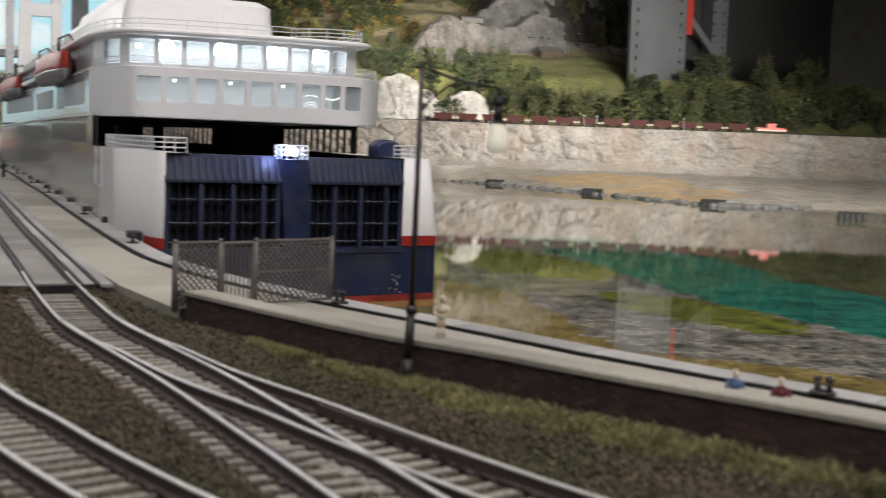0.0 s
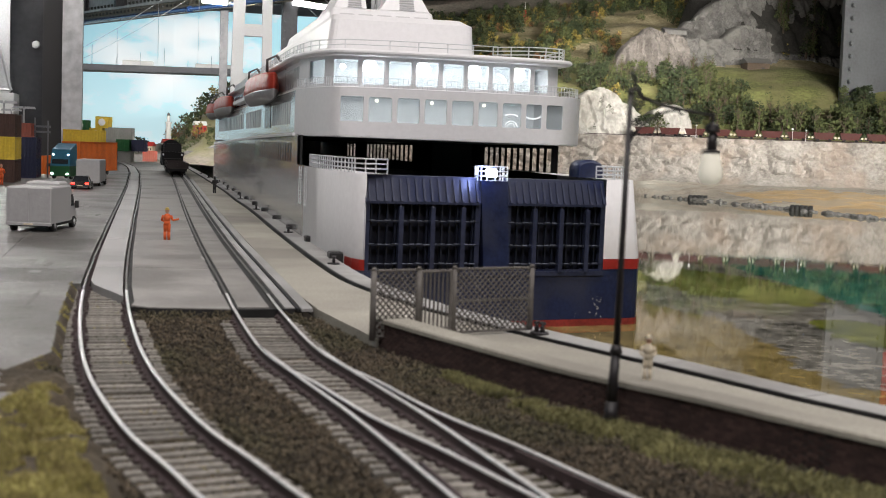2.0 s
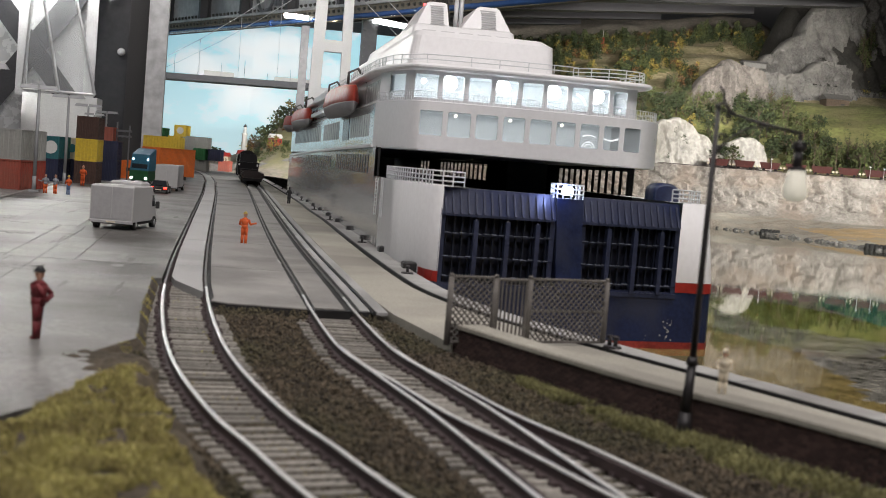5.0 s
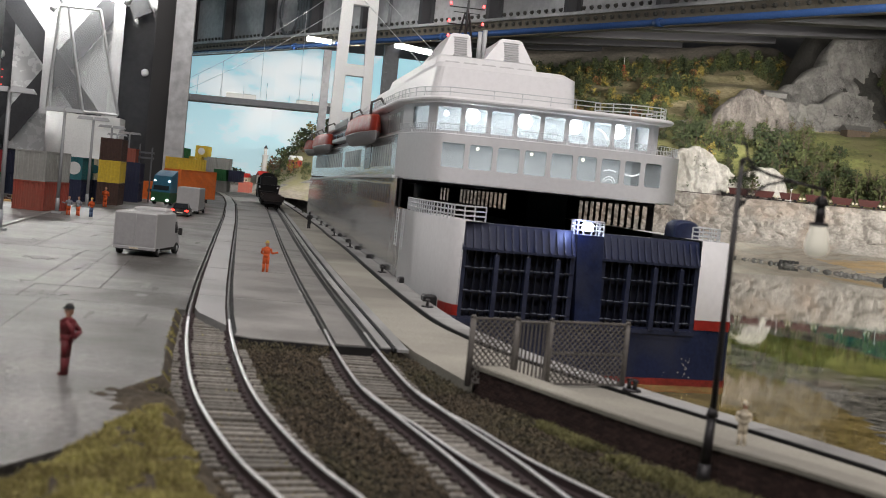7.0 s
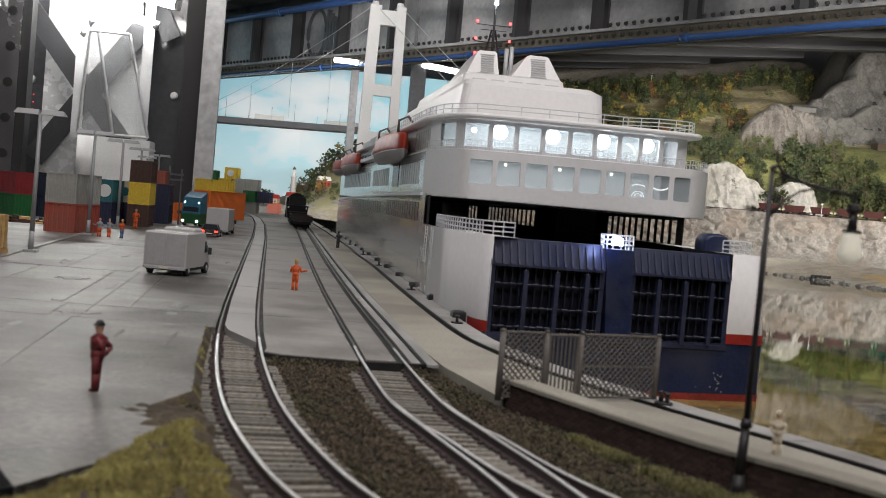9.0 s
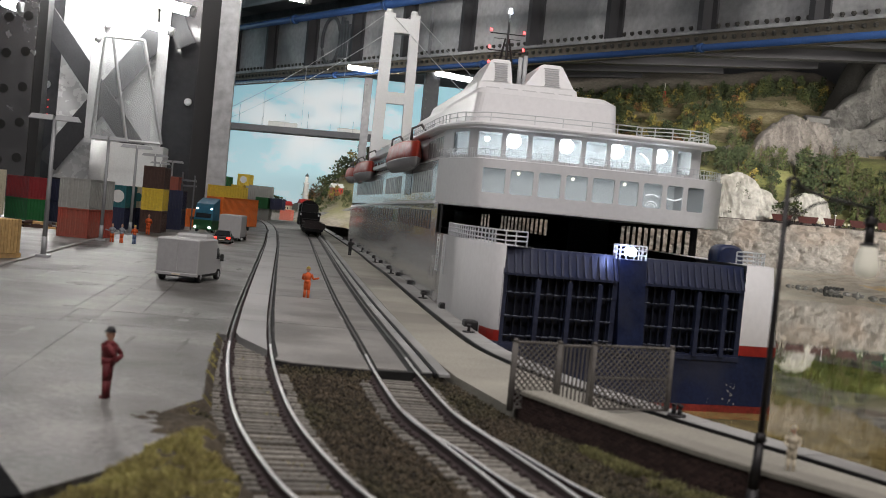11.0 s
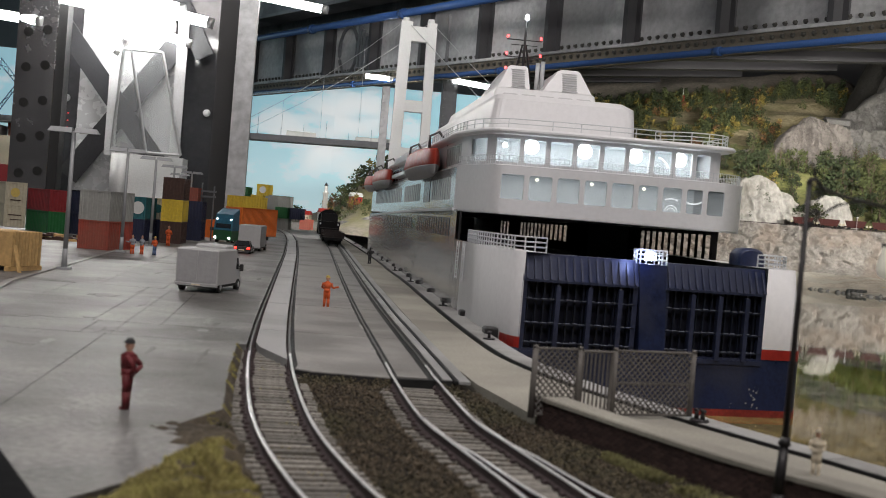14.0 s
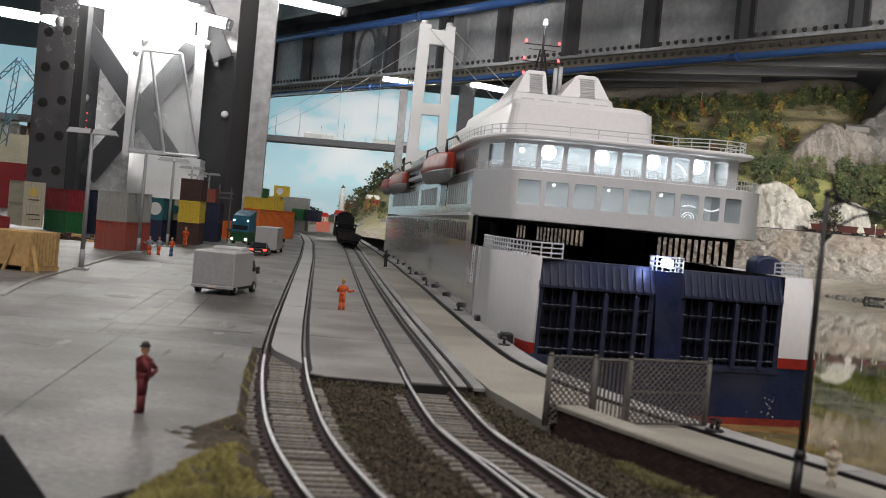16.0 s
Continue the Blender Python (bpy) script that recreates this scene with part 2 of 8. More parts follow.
def sweep(bm, pts, profile, closed=True):
    """A profile of (across, up) swept along points (x, y, z) on the plan."""
    rows = []
    n = len(pts)
    for i, p in enumerate(pts):
        a, b = pts[max(0, i - 1)], pts[min(n - 1, i + 1)]
        d = Vector((b[0] - a[0], b[1] - a[1], 0)).normalized()
        side = Vector((d.y, -d.x, 0))
        rows.append([bm.verts.new(Vector(p) + side * u + Vector((0, 0, w))) for u, w in profile])
    m = len(profile)
    for r, s in zip(rows, rows[1:]):
        for k in range(m if closed else m - 1):
            bm.faces.new((r[k], s[k], s[(k + 1) % m], r[(k + 1) % m]))
    if closed:
        bm.faces.new(rows[0])
        bm.faces.new(rows[-1][::-1])


def spline(points, step=0.8):
    """A smooth line through plan points, resampled about every step."""
    p = [Vector(q) for q in points]
    p = [2 * p[0] - p[1]] + p + [2 * p[-1] - p[-2]]
    out = []
    for i in range(1, len(p) - 2):
        a, b, c, d = p[i - 1:i + 3]
        k = max(1, int((c - b).length / step))
        for j in range(k):
            t = j / k
            out.append(0.5 * ((2 * b) + (c - a) * t + (2 * a - 5 * b + 4 * c - d) * t * t + (3 * b - a - 3 * c + d) * t ** 3))
    out.append(p[-2])
    return out


def finish(bm, name, mat, smooth=False):
    mesh = bpy.data.meshes.new(name)
    bmesh.ops.recalc_face_normals(bm, faces=bm.faces)
    if smooth:
        for f in bm.faces:
            f.smooth = True
    bm.to_mesh(mesh)
    bm.free()
    mesh.transform(Matrix.Scale(CM, 4))
    mesh.materials.append(mat)
    return mesh


def part(name, bm, mat, parent=None, label="", smooth=False):
    ob = new(name, finish(bm, name, mat, smooth))
    if parent is not None:
        ob.parent = parent
    if label:
        tagged(ob, label)
    return ob


def thing(name, label, category, group="", at=(0, 0, 0), rz=0.0, kind=""):
    ob = new(name)
    ob.matrix_world = pose(at[0] * CM, at[1] * CM, at[2] * CM, 0, 0, rz)
    return tagged(ob, label, category, group, kind)


def place(x, y, z=0.0, rz=0.0):
    return pose(x * CM, y * CM, z * CM, 0, 0, rz)


def structure(name, bm, mat, label, category, smooth=False):
    return tagged(part(name, bm, mat, None, "", smooth), label, category, "", "structure")


def multi(name, bm, mats, parent=None, label="", smooth=False):
    ob = part(name, bm, mats[0], parent, label, smooth)
    for m in mats[1:]:
        ob.data.materials.append(m)
    return ob


def paint(bm, start, index):
    """Give the faces made since start a material slot."""
    bm.faces.ensure_lookup_table()
    for i in range(start, len(bm.faces)):
        bm.faces[i].material_index = index


# ---- plan ----
WATER = -3.7
GROUND = -0.42
LEFT_LINE = [(-14, 345), (-10.5, 310), (-8.2, 280), (-6.0, 230), (-4.3, 165), (-3.05, 100), (-2.45, 70), (-2.0, 54), (-1.4, 43), (-0.62, 34.8), (0.55, 28.2), (1.55, 24.6), (2.32, 21.8), (3.6, 18), (5.3, 14), (7.6, 10)]
RIGHT_LINE = [(-2, 345), (-0.5, 300), (1.7, 205), (2.75, 110), (3.25, 77), (3.8, 54), (3.93, 47.6), (4.3, 38.8), (4.95, 34.3), (5.78, 29.2), (6.32, 25.0), (6.75, 21.5), (7.2, 17.5), (7.5, 14)]
BRANCH_LINE = [(4.3, 38.8), (4.95, 34.6), (5.38, 33.0), (6.22, 28.9), (7.3, 25.4), (8.2, 22.0), (9.4, 18), (10.8, 14)]
QUAY_EDGE = [(3.2, 345), (6.2, 250), (8.4, 165), (8.75, 138), (9.2, 117), (9.4, 88), (9.75, 65), (10.3, 56), (11.9, 48), (14.5, 40.6), (16.5, 35.8), (18.45, 30.65), (23.5, 20), (29, 9)]
WALL_LINE = [(7.4, 40.8), (9.2, 35.7), (11.1, 30.9), (13.0, 27.6), (14.65, 24.2), (18.3, 17.5), (22.3, 10)]


def offset_line(line, d, step=2.0):
    """The line moved by d to the right of its direction."""
    p = spline([(x, y, 0) for x, y in line], step)
    out = []
    for i in range(len(p)):
        t = (p[min(i + 1, len(p) - 1)] - p[max(i - 1, 0)]).normalized()
        out.append((p[i].x + t.y * d, p[i].y - t.x * d))
    return out


# ---- ground ----
bm = bm_new()
edge = offset_line(QUAY_EDGE, 0, 4)
prism(bm, [(-300, 345), (-300, -60), (29, -60)] + edge[::-1], -8, GROUND - 0.02)
ground = structure("ground", bm, M_BALLAST, "dark brown gravel ground under the model tracks", "ground")

bm = bm_new()
xs_w = [-300, 0] + [6 + 0.5 * k for k in range(141)] + [90, 150, 300, 700]
ys_w = [-200, 0] + [14 + 0.6 * k for k in range(186)] + [140, 200, 400, 700]
rows = [[bm.verts.new((x, y, WATER)) for x in xs_w] for y in ys_w]


def bed_zone(x, y):
    """Painted bed under the clear water: tan shallows, grey sand, weed and a teal channel."""
    n = 1.6 * noise.noise(Vector((x * 0.12, y * 0.07, 1.0))) + 0.7 * noise.noise(Vector((x * 0.5, y * 0.3, 4.0))) + 1.1 * noise.noise(Vector((x * 0.33, y * 0.9, 7.0)))
    if x < float(np.interp(y, [30, 44, 50, 56, 62, 70, 80, 90, 120], [44, 37, 30, 31, 33, 34.3, 32.6, 35, 38])) + n * 0.6:
        return 1
    if ((x - 43) / 4.2) ** 2 + ((y - 63) / 9) ** 2 < 1 + 0.3 * n or ((x - 44) / 6) ** 2 + ((y - 92) / 12) ** 2 < 1 + 0.3 * n:
        return 3
    lo = float(np.interp(y, [40, 75, 90, 110, 125], [46.5, 47.6, 50, 53.5, 58])) + 0.5 * n
    hi = float(np.interp(y, [40, 66, 80, 95, 125], [57, 60.5, 61.5, 66, 66])) + n
    if lo < x < hi and y < 122:
        return 2
    return 4 if x <= lo and y < 122 else 0


for a, c in zip(rows, rows[1:]):
    for i in range(len(xs_w) - 1):
        f = bm.faces.new((a[i], a[i + 1], c[i + 1], c[i]))
        p = a[i].co
        f.material_index = bed_zone(p.x, p.y) if 6 <= p.x < 76 and 14 <= p.y < 125 else 0


def water_over(name, color, tone2):
    return material(name, color, 0.01, vary=0.3, big=45, fine=170, bump=0.006, spec=0.28, tone2=tone2)


water = structure("water", bm, water_over("deep_water", (0.055, 0.085, 0.045), (0.12, 0.11, 0.06)), "clear still harbour water mirroring the bank", "water")
for m in (water_over("tan_shallows", (0.14, 0.108, 0.038), (0.24, 0.185, 0.07)), water_over("teal_channel", (0.016, 0.10, 0.075), (0.03, 0.20, 0.145)), water_over("green_weed", (0.06, 0.085, 0.018), (0.17, 0.185, 0.035)), water_over("grey_bed", (0.05, 0.052, 0.044), (0.25, 0.24, 0.205))):
    water.data.materials.append(m)

# yard of concrete slabs: dark bed, slabs are laid on it further down
YARD_EDGE = [(-3.45, 57), (-3.5, 55.2), (-3.0, 43), (-2.65, 37.6), (-3.6, 34.8), (-2.6, 33.2), (-3.0, 30.3), (-3.8, 27.5), (-5.5, 24), (-7.5, 20)]
bm = bm_new()
prism(bm, [(-300, 345), (-300, 20)] + YARD_EDGE[::-1] + [(-3.45, 57.01), (-4.35, 100), (-5.7, 165), (-7.4, 230), (-9.6, 280), (-16, 345)], GROUND - 0.1, -0.04)
yard = structure("yard_pavement", bm, M_YARD, "worn grey concrete yard with slab joints", "pavement")

bm = bm_new()
prism(bm, [(-0.1, 47.75), (3.0, 47.5), (5.45, 48.0), (5.9, 52.8), (5.55, 70), (5.05, 100), (4.4, 150), (3.6, 205), (2, 300), (1, 345), (-12.0, 345), (-7.6, 280), (-5.1, 230), (-3.4, 165), (-2.1, 100), (-1.5, 70), (-1.1, 54), (-0.95, 48.6), (-0.7, 48.1)][::-1], GROUND - 0.1, -0.045)
crossing = structure("crossing_pavement", bm, M_BLACK, "dark bed under the grey slabs between the sunken rails", "pavement")

path_left = [(7.42, 40.3), (6.3, 47.4), (5.95, 52.9), (5.6, 70), (5.1, 100), (4.45, 150), (3.65, 205), (2.05, 300), (1.05, 345)]
inner = offset_line(QUAY_EDGE, 1.5, 3)
bm = bm_new()
prism(bm, [(x, y) for x, y in inner] + offset_line(WALL_LINE, -0.5, 3)[::-1] + path_left, GROUND - 0.3, 0.0)
structure("quay_path", bm, M_PATH, "pale sandy concrete path along the quay", "pavement")

# quay edge: flat coping stones with a dark groove behind them
bm = bm_new()
prism(bm, offset_line(QUAY_EDGE, 0.05, 3) + offset_line(QUAY_EDGE, 1.6, 3)[::-1], -6, -0.9)
quay_edge = structure("quay_wall", bm, M_BLACK, "dark quay wall with pale coping stones", "quay")
# black strip filling the groove, in place of the shade inside it
bm = bm_new()
prism(bm, offset_line(QUAY_EDGE, 1.13, 3) + offset_line(QUAY_EDGE, 1.24, 3)[::-1], -1.0, 0.05)
part("groove_liner", bm, M_BLACK, quay_edge, "black strip standing for shade in the quay groove")
coping = offset_line(QUAY_EDGE, 0, 2.9)
coping_in = offset_line(QUAY_EDGE, 1.12, 2.9)
for i in range(len(coping) - 1):
    bm = bm_new()
    a, b, c, d = coping[i], coping[i + 1], coping_in[i + 1], coping_in[i]
    k = 0.985
    b2 = (a[0] + (b[0] - a[0]) * k, a[1] + (b[1] - a[1]) * k)
    c2 = (d[0] + (c[0] - d[0]) * k, d[1] + (c[1] - d[1]) * k)
    prism(bm, [a, b2, c2, d][::-1], -1.4, 0.06)
    part("coping_stone", bm, M_EDGE, quay_edge)


# ---- tracks ----
def rails(track, line, sides=(-1, 1), half=0.86):
    pts = [(p.x, p.y, 0) for p in spline([(x, y, 0) for x, y in line], 0.9)]
    for s in sides:
        side = []
        for i, p in enumerate(pts):
            a, b = pts[max(0, i - 1)], pts[min(len(pts) - 1, i + 1)]
            d = Vector((b[0] - a[0], b[1] - a[1], 0)).normalized()
            side.append((p[0] + d.y * half * s, p[1] - d.x * half * s, 0))
        bm = bm_new()
        sweep(bm, side, [(-0.11, -0.30), (0.11, -0.30), (0.11, -0.26), (0.025, -0.22), (0.025, -0.07), (0.045, -0.03), (-0.045, -0.03), (-0.025, -0.07), (-0.025, -0.22), (-0.11, -0.26)])
        web = part("rail", bm, M_RAILSIDE, track, "rust-brown rail web")
        bm = bm_new()
        head = [(-0.05, -0.02), (0.05, -0.02), (0.055, 0.008), (0.05, 0.019), (0.036, 0.026), (-0.036, 0.026), (-0.05, 0.019), (-0.055, 0.008)]
        near = [p for p in side if p[1] <= 53]
        far = [p for p in side if p[1] >= near[0][1]] if near[0][1] > near[-1][1] else [p for p in side if p[1] >= near[-1][1]]
        sweep(bm, near, head)
        part("rail_head", bm, M_RAILTOP, web, "polished steel running surface")
        if len(far) > 2:
            bm = bm_new()
            sweep(bm, far, head)
            part("rail_head", bm, M_RAILDULL, web, "dull sunken running surface")


bm = bm_new()
bbox(bm, -1.45, -0.105, -0.18, 1.45, 0.105, 0, 0.03)
sleeper_mesh = finish(bm, "sleeper", M_SLEEPER)
bm = bm_new()
for sx in (-0.86, 0.86):
    for k in (-0.16, 0.16):
        bbox(bm, sx + k - 0.075, -0.09, -0.01, sx + k + 0.075, 0.09, 0.085, 0.02)
clip_mesh = finish(bm, "rail_clip", M_RAILSIDE)


def sleepers(track, line, y0, y1, gap=0.58):
    pts = spline([(x, y, 0) for x, y in line], gap)
    rnd = random.Random(5)
    for i in range(1, len(pts) - 1):
        p = pts[i]
        if y0 < p.y < y1:
            d = pts[i + 1] - pts[i - 1]
            ob = new("sleeper", sleeper_mesh)
            ob.parent = track
            ob.matrix_world = place(p.x + rnd.uniform(-0.05, 0.05), p.y, -0.3 + rnd.uniform(-0.02, 0.01), math.degrees(math.atan2(d.y, d.x)) + 90 + rnd.uniform(-2, 2))
            cl = new("rail_clip", clip_mesh)
            cl.parent = ob


left_track = thing("railway_track", "curved model railway track with polished rails and weathered sleepers", "railway track", "tracks")
rails(left_track, LEFT_LINE)
sleepers(left_track, LEFT_LINE, 12, 56)
right_track = thing("railway_track", "model railway track from the quay with a set of points", "railway track", "tracks")
rails(right_track, RIGHT_LINE)
sleepers(right_track, RIGHT_LINE, 12, 47.3)
branch_track = thing("railway_track", "branch track curving off along the brick wall", "railway track", "tracks")
rails(branch_track, BRANCH_LINE)
sleepers(branch_track, BRANCH_LINE, 12, 33)
bm = bm_new()
for line in ([(5.75, 24.6, 0), (6.02, 21.9, 0), (6.3, 19, 0)], [(8.02, 25.4, 0), (8.95, 22.0, 0), (9.9, 19.2, 0)]):
    sweep(bm, line, [(-0.03, -0.28), (0.03, -0.28), (0.03, -0.04), (0.045, -0.02), (-0.045, -0.02), (-0.03, -0.04)])
part("guard_rail", bm, M_RAILSIDE, branch_track, "worn brown guard rails at the points")

# guide rail strips beside the sunken track
strip = thing("drain_channel", "pale metal channel strip beside the sunken rails", "drain")
bm = bm_new()
base = [(x, y) for x, y in RIGHT_LINE if 47 < y < 300]
sweep(bm, [(x + 1.62, y, 0) for x, y in base], [(-0.06, -0.1), (0.06, -0.1), (0.06, 0.02), (-0.06, 0.02)])
part("channel_lip", bm, M_BLACKSTEEL, strip)
bm = bm_new()
sweep(bm, [(x + 1.95, y, 0) for x, y in base], [(-0.22, -0.1), (0.22, -0.1), (0.22, 0.005), (-0.22, 0.02)])
part("channel_cover", bm, M_PANEL, strip)

# ---- brick wall with cap ----
wl = offset_line(WALL_LINE, 0, 1.2)
bm = bm_new()
sweep(bm, [(x, y, 0) for x, y in wl], [(0.0, -0.6), (-0.7, -0.6), (-0.7, 0.55), (0.0, 0.55)])
wall = structure("wall_quayside", bm, M_MORTAR, "low dark brick wall with a pale concrete cap", "wall")
for i in range(0, len(wl) - 1, 4):
    bm = bm_new()
    seg = [(x, y, 0) for x, y in wl[i:i + 5]]
    if len(seg) > 1:
        sweep(bm, seg, [(0.1, 0.54), (-0.85, 0.54), (-0.85, 0.68), (-0.8, 0.7), (0.06, 0.7), (0.1, 0.66)])
        part("coping", bm, M_PATH, wall, "pale concrete coping")

# ---- fence on the wall's end ----
M_FENCE = material("grey_brown_fence", (0.13, 0.12, 0.11), 0.75, vary=0.2, big=60, fine=500, bump=0.3)
fence = thing("lattice_fence", "grey diamond lattice fence with a narrow barred gate", "fence")
FA, FB = Vector((7.2, 40.0, 0)), Vector((13.2, 42.1, 0))
along = (FB - FA).normalized()


def fpt(s, z):
    p = FA + (FB - FA) * s
    return (p.x, p.y, z)


for s, z0 in ((0.0, 0.0), (0.27, 0.1), (0.49, 0.1), (1.0, 0.1)):
    bm = bm_new()
    tube(bm, fpt(s, z0), fpt(s, 2.32), 0.11, 0.1, 8)
    tube(bm, fpt(s, 2.32), fpt(s, 2.42), 0.12, 0.05, 8)
    part("post", bm, M_FENCE, fence)


def lattice(s0, s1, z0, z1, pitch=0.225):
    length = (FB - FA).length
    a, b = s0 * length, s1 * length
    h = z1 - z0
    for sgn in (1, -1):
        u = a - h
        while u < b:
            p0, p1 = [u, 0.0], [u + h, h]
            if p0[0] < a:
                p0 = [a, a - u]
            if p1[0] > b:
                p1 = [b, b - u]
            if p1[1] - p0[1] > 0.05:
                bm = bm_l
                za, zb = (z0 + p0[1], z0 + p1[1]) if sgn > 0 else (z1 - p0[1], z1 - p1[1])
                tube(bm, fpt(p0[0] / length, za), fpt(p1[0] / length, zb), 0.032, 0.032, 4, False)
            u += pitch
    for z in (z0, z1):
        tube(bm_l, fpt(s0, z), fpt(s1, z), 0.05, 0.05, 5)


for s0, s1, mid in ((0.0, 0.27, False), (0.49, 1.0, True)):
    bm_l = bm_new()
    lattice(s0, s1, 0.12, 2.3)
    if mid:
        tube(bm_l, fpt(s0, 1.2), fpt(s1, 1.2), 0.04, 0.04, 5)
    part("lattice_panel", bm_l, M_FENCE, fence)
gate = part("gate", (lambda b: (tube(b, fpt(0.285, 2.25), fpt(0.475, 2.25), 0.06, 0.06, 6), tube(b, fpt(0.285, 0.3), fpt(0.475, 0.3), 0.05, 0.05, 6), tube(b, fpt(0.29, 0.08), fpt(0.29, 2.28), 0.06, 0.06, 6), tube(b, fpt(0.47, 0.08), fpt(0.47, 2.28), 0.07, 0.07, 6), b)[-1])(bm_new()), M_FENCE, fence)
for k in range(6):
    bm = bm_new()
    s = 0.315 + k * 0.026
    tube(bm, fpt(s, 0.15), fpt(s, 2.22), 0.035, 0.035, 6)
    part("bar", bm, M_FENCE, gate)

# ---- street lamp by the wall ----
M_IRON = material("black_iron", (0.02, 0.018, 0.02), 0.45, vary=0.3, big=60, fine=400, bump=0.2)
M_OPAL = glowing("opal_glass", (0.85, 0.82, 0.70), 0.2)
lamp = thing("street_lamp", "old black iron street lamp with scrolled arm and opal glass", "street lamp", at=(11.45, 28.9, GROUND))
bm = bm_new()
tube(bm, (0, 0, 0), (0, 0, 0.7), 0.19, 0.15, 10)
tube(bm, (0, 0, 0.7), (0.05, 0, 1.9), 0.14, 0.11, 10)
tube(bm, (0.05, 0, 1.9), (0.06, 0, 2.1), 0.16, 0.12, 10)
part("base", bm, M_IRON, lamp)
bm = bm_new()
tube(bm, (0.06, 0, 2.1), (0.1, 0, 8.32), 0.085, 0.06, 10)
tube(bm, (0.1, 0, 8.32), (0.1, 0, 8.4), 0.1, 0.05, 10)
pole = part("pole", bm, M_IRON, lamp)
bm = bm_new()
polytube(bm, [(0.08, 0, 8.38), (0.2, 0, 8.42), (0.3, 0, 8.38), (0.38, 0, 8.26), (0.5, 0, 8.19), (0.9, 0, 8.07), (1.6, 0, 7.95), (2.33, 0, 7.85)], 0.042, 7)
polytube(bm, [(0.06, 0, 8.8), (0.14, 0, 8.79), (0.19, 0, 8.7), (0.21, 0, 8.55), (0.27, 0, 8.42)], 0.035, 6)
polytube(bm, [(0.12, 0, 8.28), (0.25, 0, 8.25), (0.5, 0, 8.12)], 0.025, 5)
polytube(bm, [(1.38, 0, 7.93), (1.44, 0, 7.84), (1.52, 0, 7.86)], 0.025, 5)
for cx, cz, r in ((0.32, 8.0, 0.15), (0.28, 7.58, 0.12), (0.21, 7.3, 0.08)):
    polytube(bm, [(cx + r * (1 - a / 14) * math.cos(a * 0.75), 0, cz + r * (1 - a / 14) * math.sin(a * 0.75)) for a in range(12)], 0.03, 5)
polytube(bm, [(0.1, 0, 7.1), (0.26, 0, 7.36), (0.5, 0, 7.6), (0.85, 0, 7.84), (1.15, 0, 7.92), (1.4, 0, 7.96)], 0.03, 6)
arm = part("arm", bm, M_IRON, lamp)
bm = bm_new()
tube(bm, (2.3, 0, 7.87), (2.3, 0, 7.66), 0.05, 0.05, 6)
tube(bm, (2.3, 0, 7.66), (2.3, 0, 7.58), 0.1, 0.19, 10)
tube(bm, (2.3, 0, 7.58), (2.3, 0, 7.44), 0.17, 0.17, 12)
tube(bm, (2.3, 0, 7.44), (2.3, 0, 7.0), 0.11, 0.12, 12)
tube(bm, (2.3, 0, 7.0), (2.3, 0, 6.93), 0.23, 0.23, 10)
part("socket", bm, M_IRON, lamp)
bm = bm_new()
lathe(bm, [(6.95, 0.2), (6.78, 0.235), (6.6, 0.28), (6.42, 0.305), (6.3, 0.295), (6.2, 0.24), (6.15, 0.16), (6.13, 0.06)], 2.3, 0, 24)
part("glass_globe", bm, M_OPAL, lamp, "milky opal glass globe", True)


# ---- ferry ----
def shear(x, y):
    return x - 0.0155 * max(0.0, y - 85)


def ship(name, bm, mat, parent, label="", smooth=False):
    """A part of the ferry; its plan follows the quay's slight turn."""
    for v in bm.verts:
        v.co.x = shear(v.co.x, v.co.y)
    return part(name, bm, mat, parent, label, smooth)


# slats set back in the gate: blue darkened for the shade there
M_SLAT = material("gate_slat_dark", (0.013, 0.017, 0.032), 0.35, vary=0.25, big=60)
# pale tone for the highlights drawn along the gate crossbars
M_BARGLINT = material("gate_bar_glint", (0.16, 0.18, 0.24), 0.35, vary=0.4, big=80)
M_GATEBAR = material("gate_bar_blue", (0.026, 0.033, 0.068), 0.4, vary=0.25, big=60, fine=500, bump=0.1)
M_RAILING = material("railing_white", (0.62, 0.64, 0.66), 0.4, vary=0.05)
M_PANE = clear("window_pane", (0.62, 0.70, 0.74), 0.04, 0.3)
M_ROOM = material("cabin_white", (0.72, 0.76, 0.78), 0.6, vary=0.04, big=20)
M_BULB = glowing("cabin_bulb", (0.95, 0.98, 1.0), 9.0)
M_BULBDIM = glowing("cabin_spot", (1.0, 0.98, 0.8), 3.0)
M_ORANGE = material("lifeboat_orange", (0.33, 0.03, 0.014), 0.5, vary=0.15, big=30)
M_DARKPANE = clear("dark_pane", (0.05, 0.055, 0.06), 0.25, 0.95)
M_PALEPANE = material("curtained_pane", (0.34, 0.355, 0.36), 0.35, vary=0.2, big=60, coat=0.1)

M_BOOT = material("boot_red", (0.23, 0.028, 0.022), 0.5, vary=0.4, big=60, fine=500, bump=0.2)
ferry = thing("ferry", "white and blue model car ferry moored at the quay", "ship")
C12, S12 = math.cos(radians(12)), math.sin(radians(12))


def stern(u, z, back=0.0):
    """A point on the stern: u across from its quayside corner, back along the ship."""
    return (10.7 + u * C12 - back * S12 * 0.3, 66 + u * S12 + back, z)


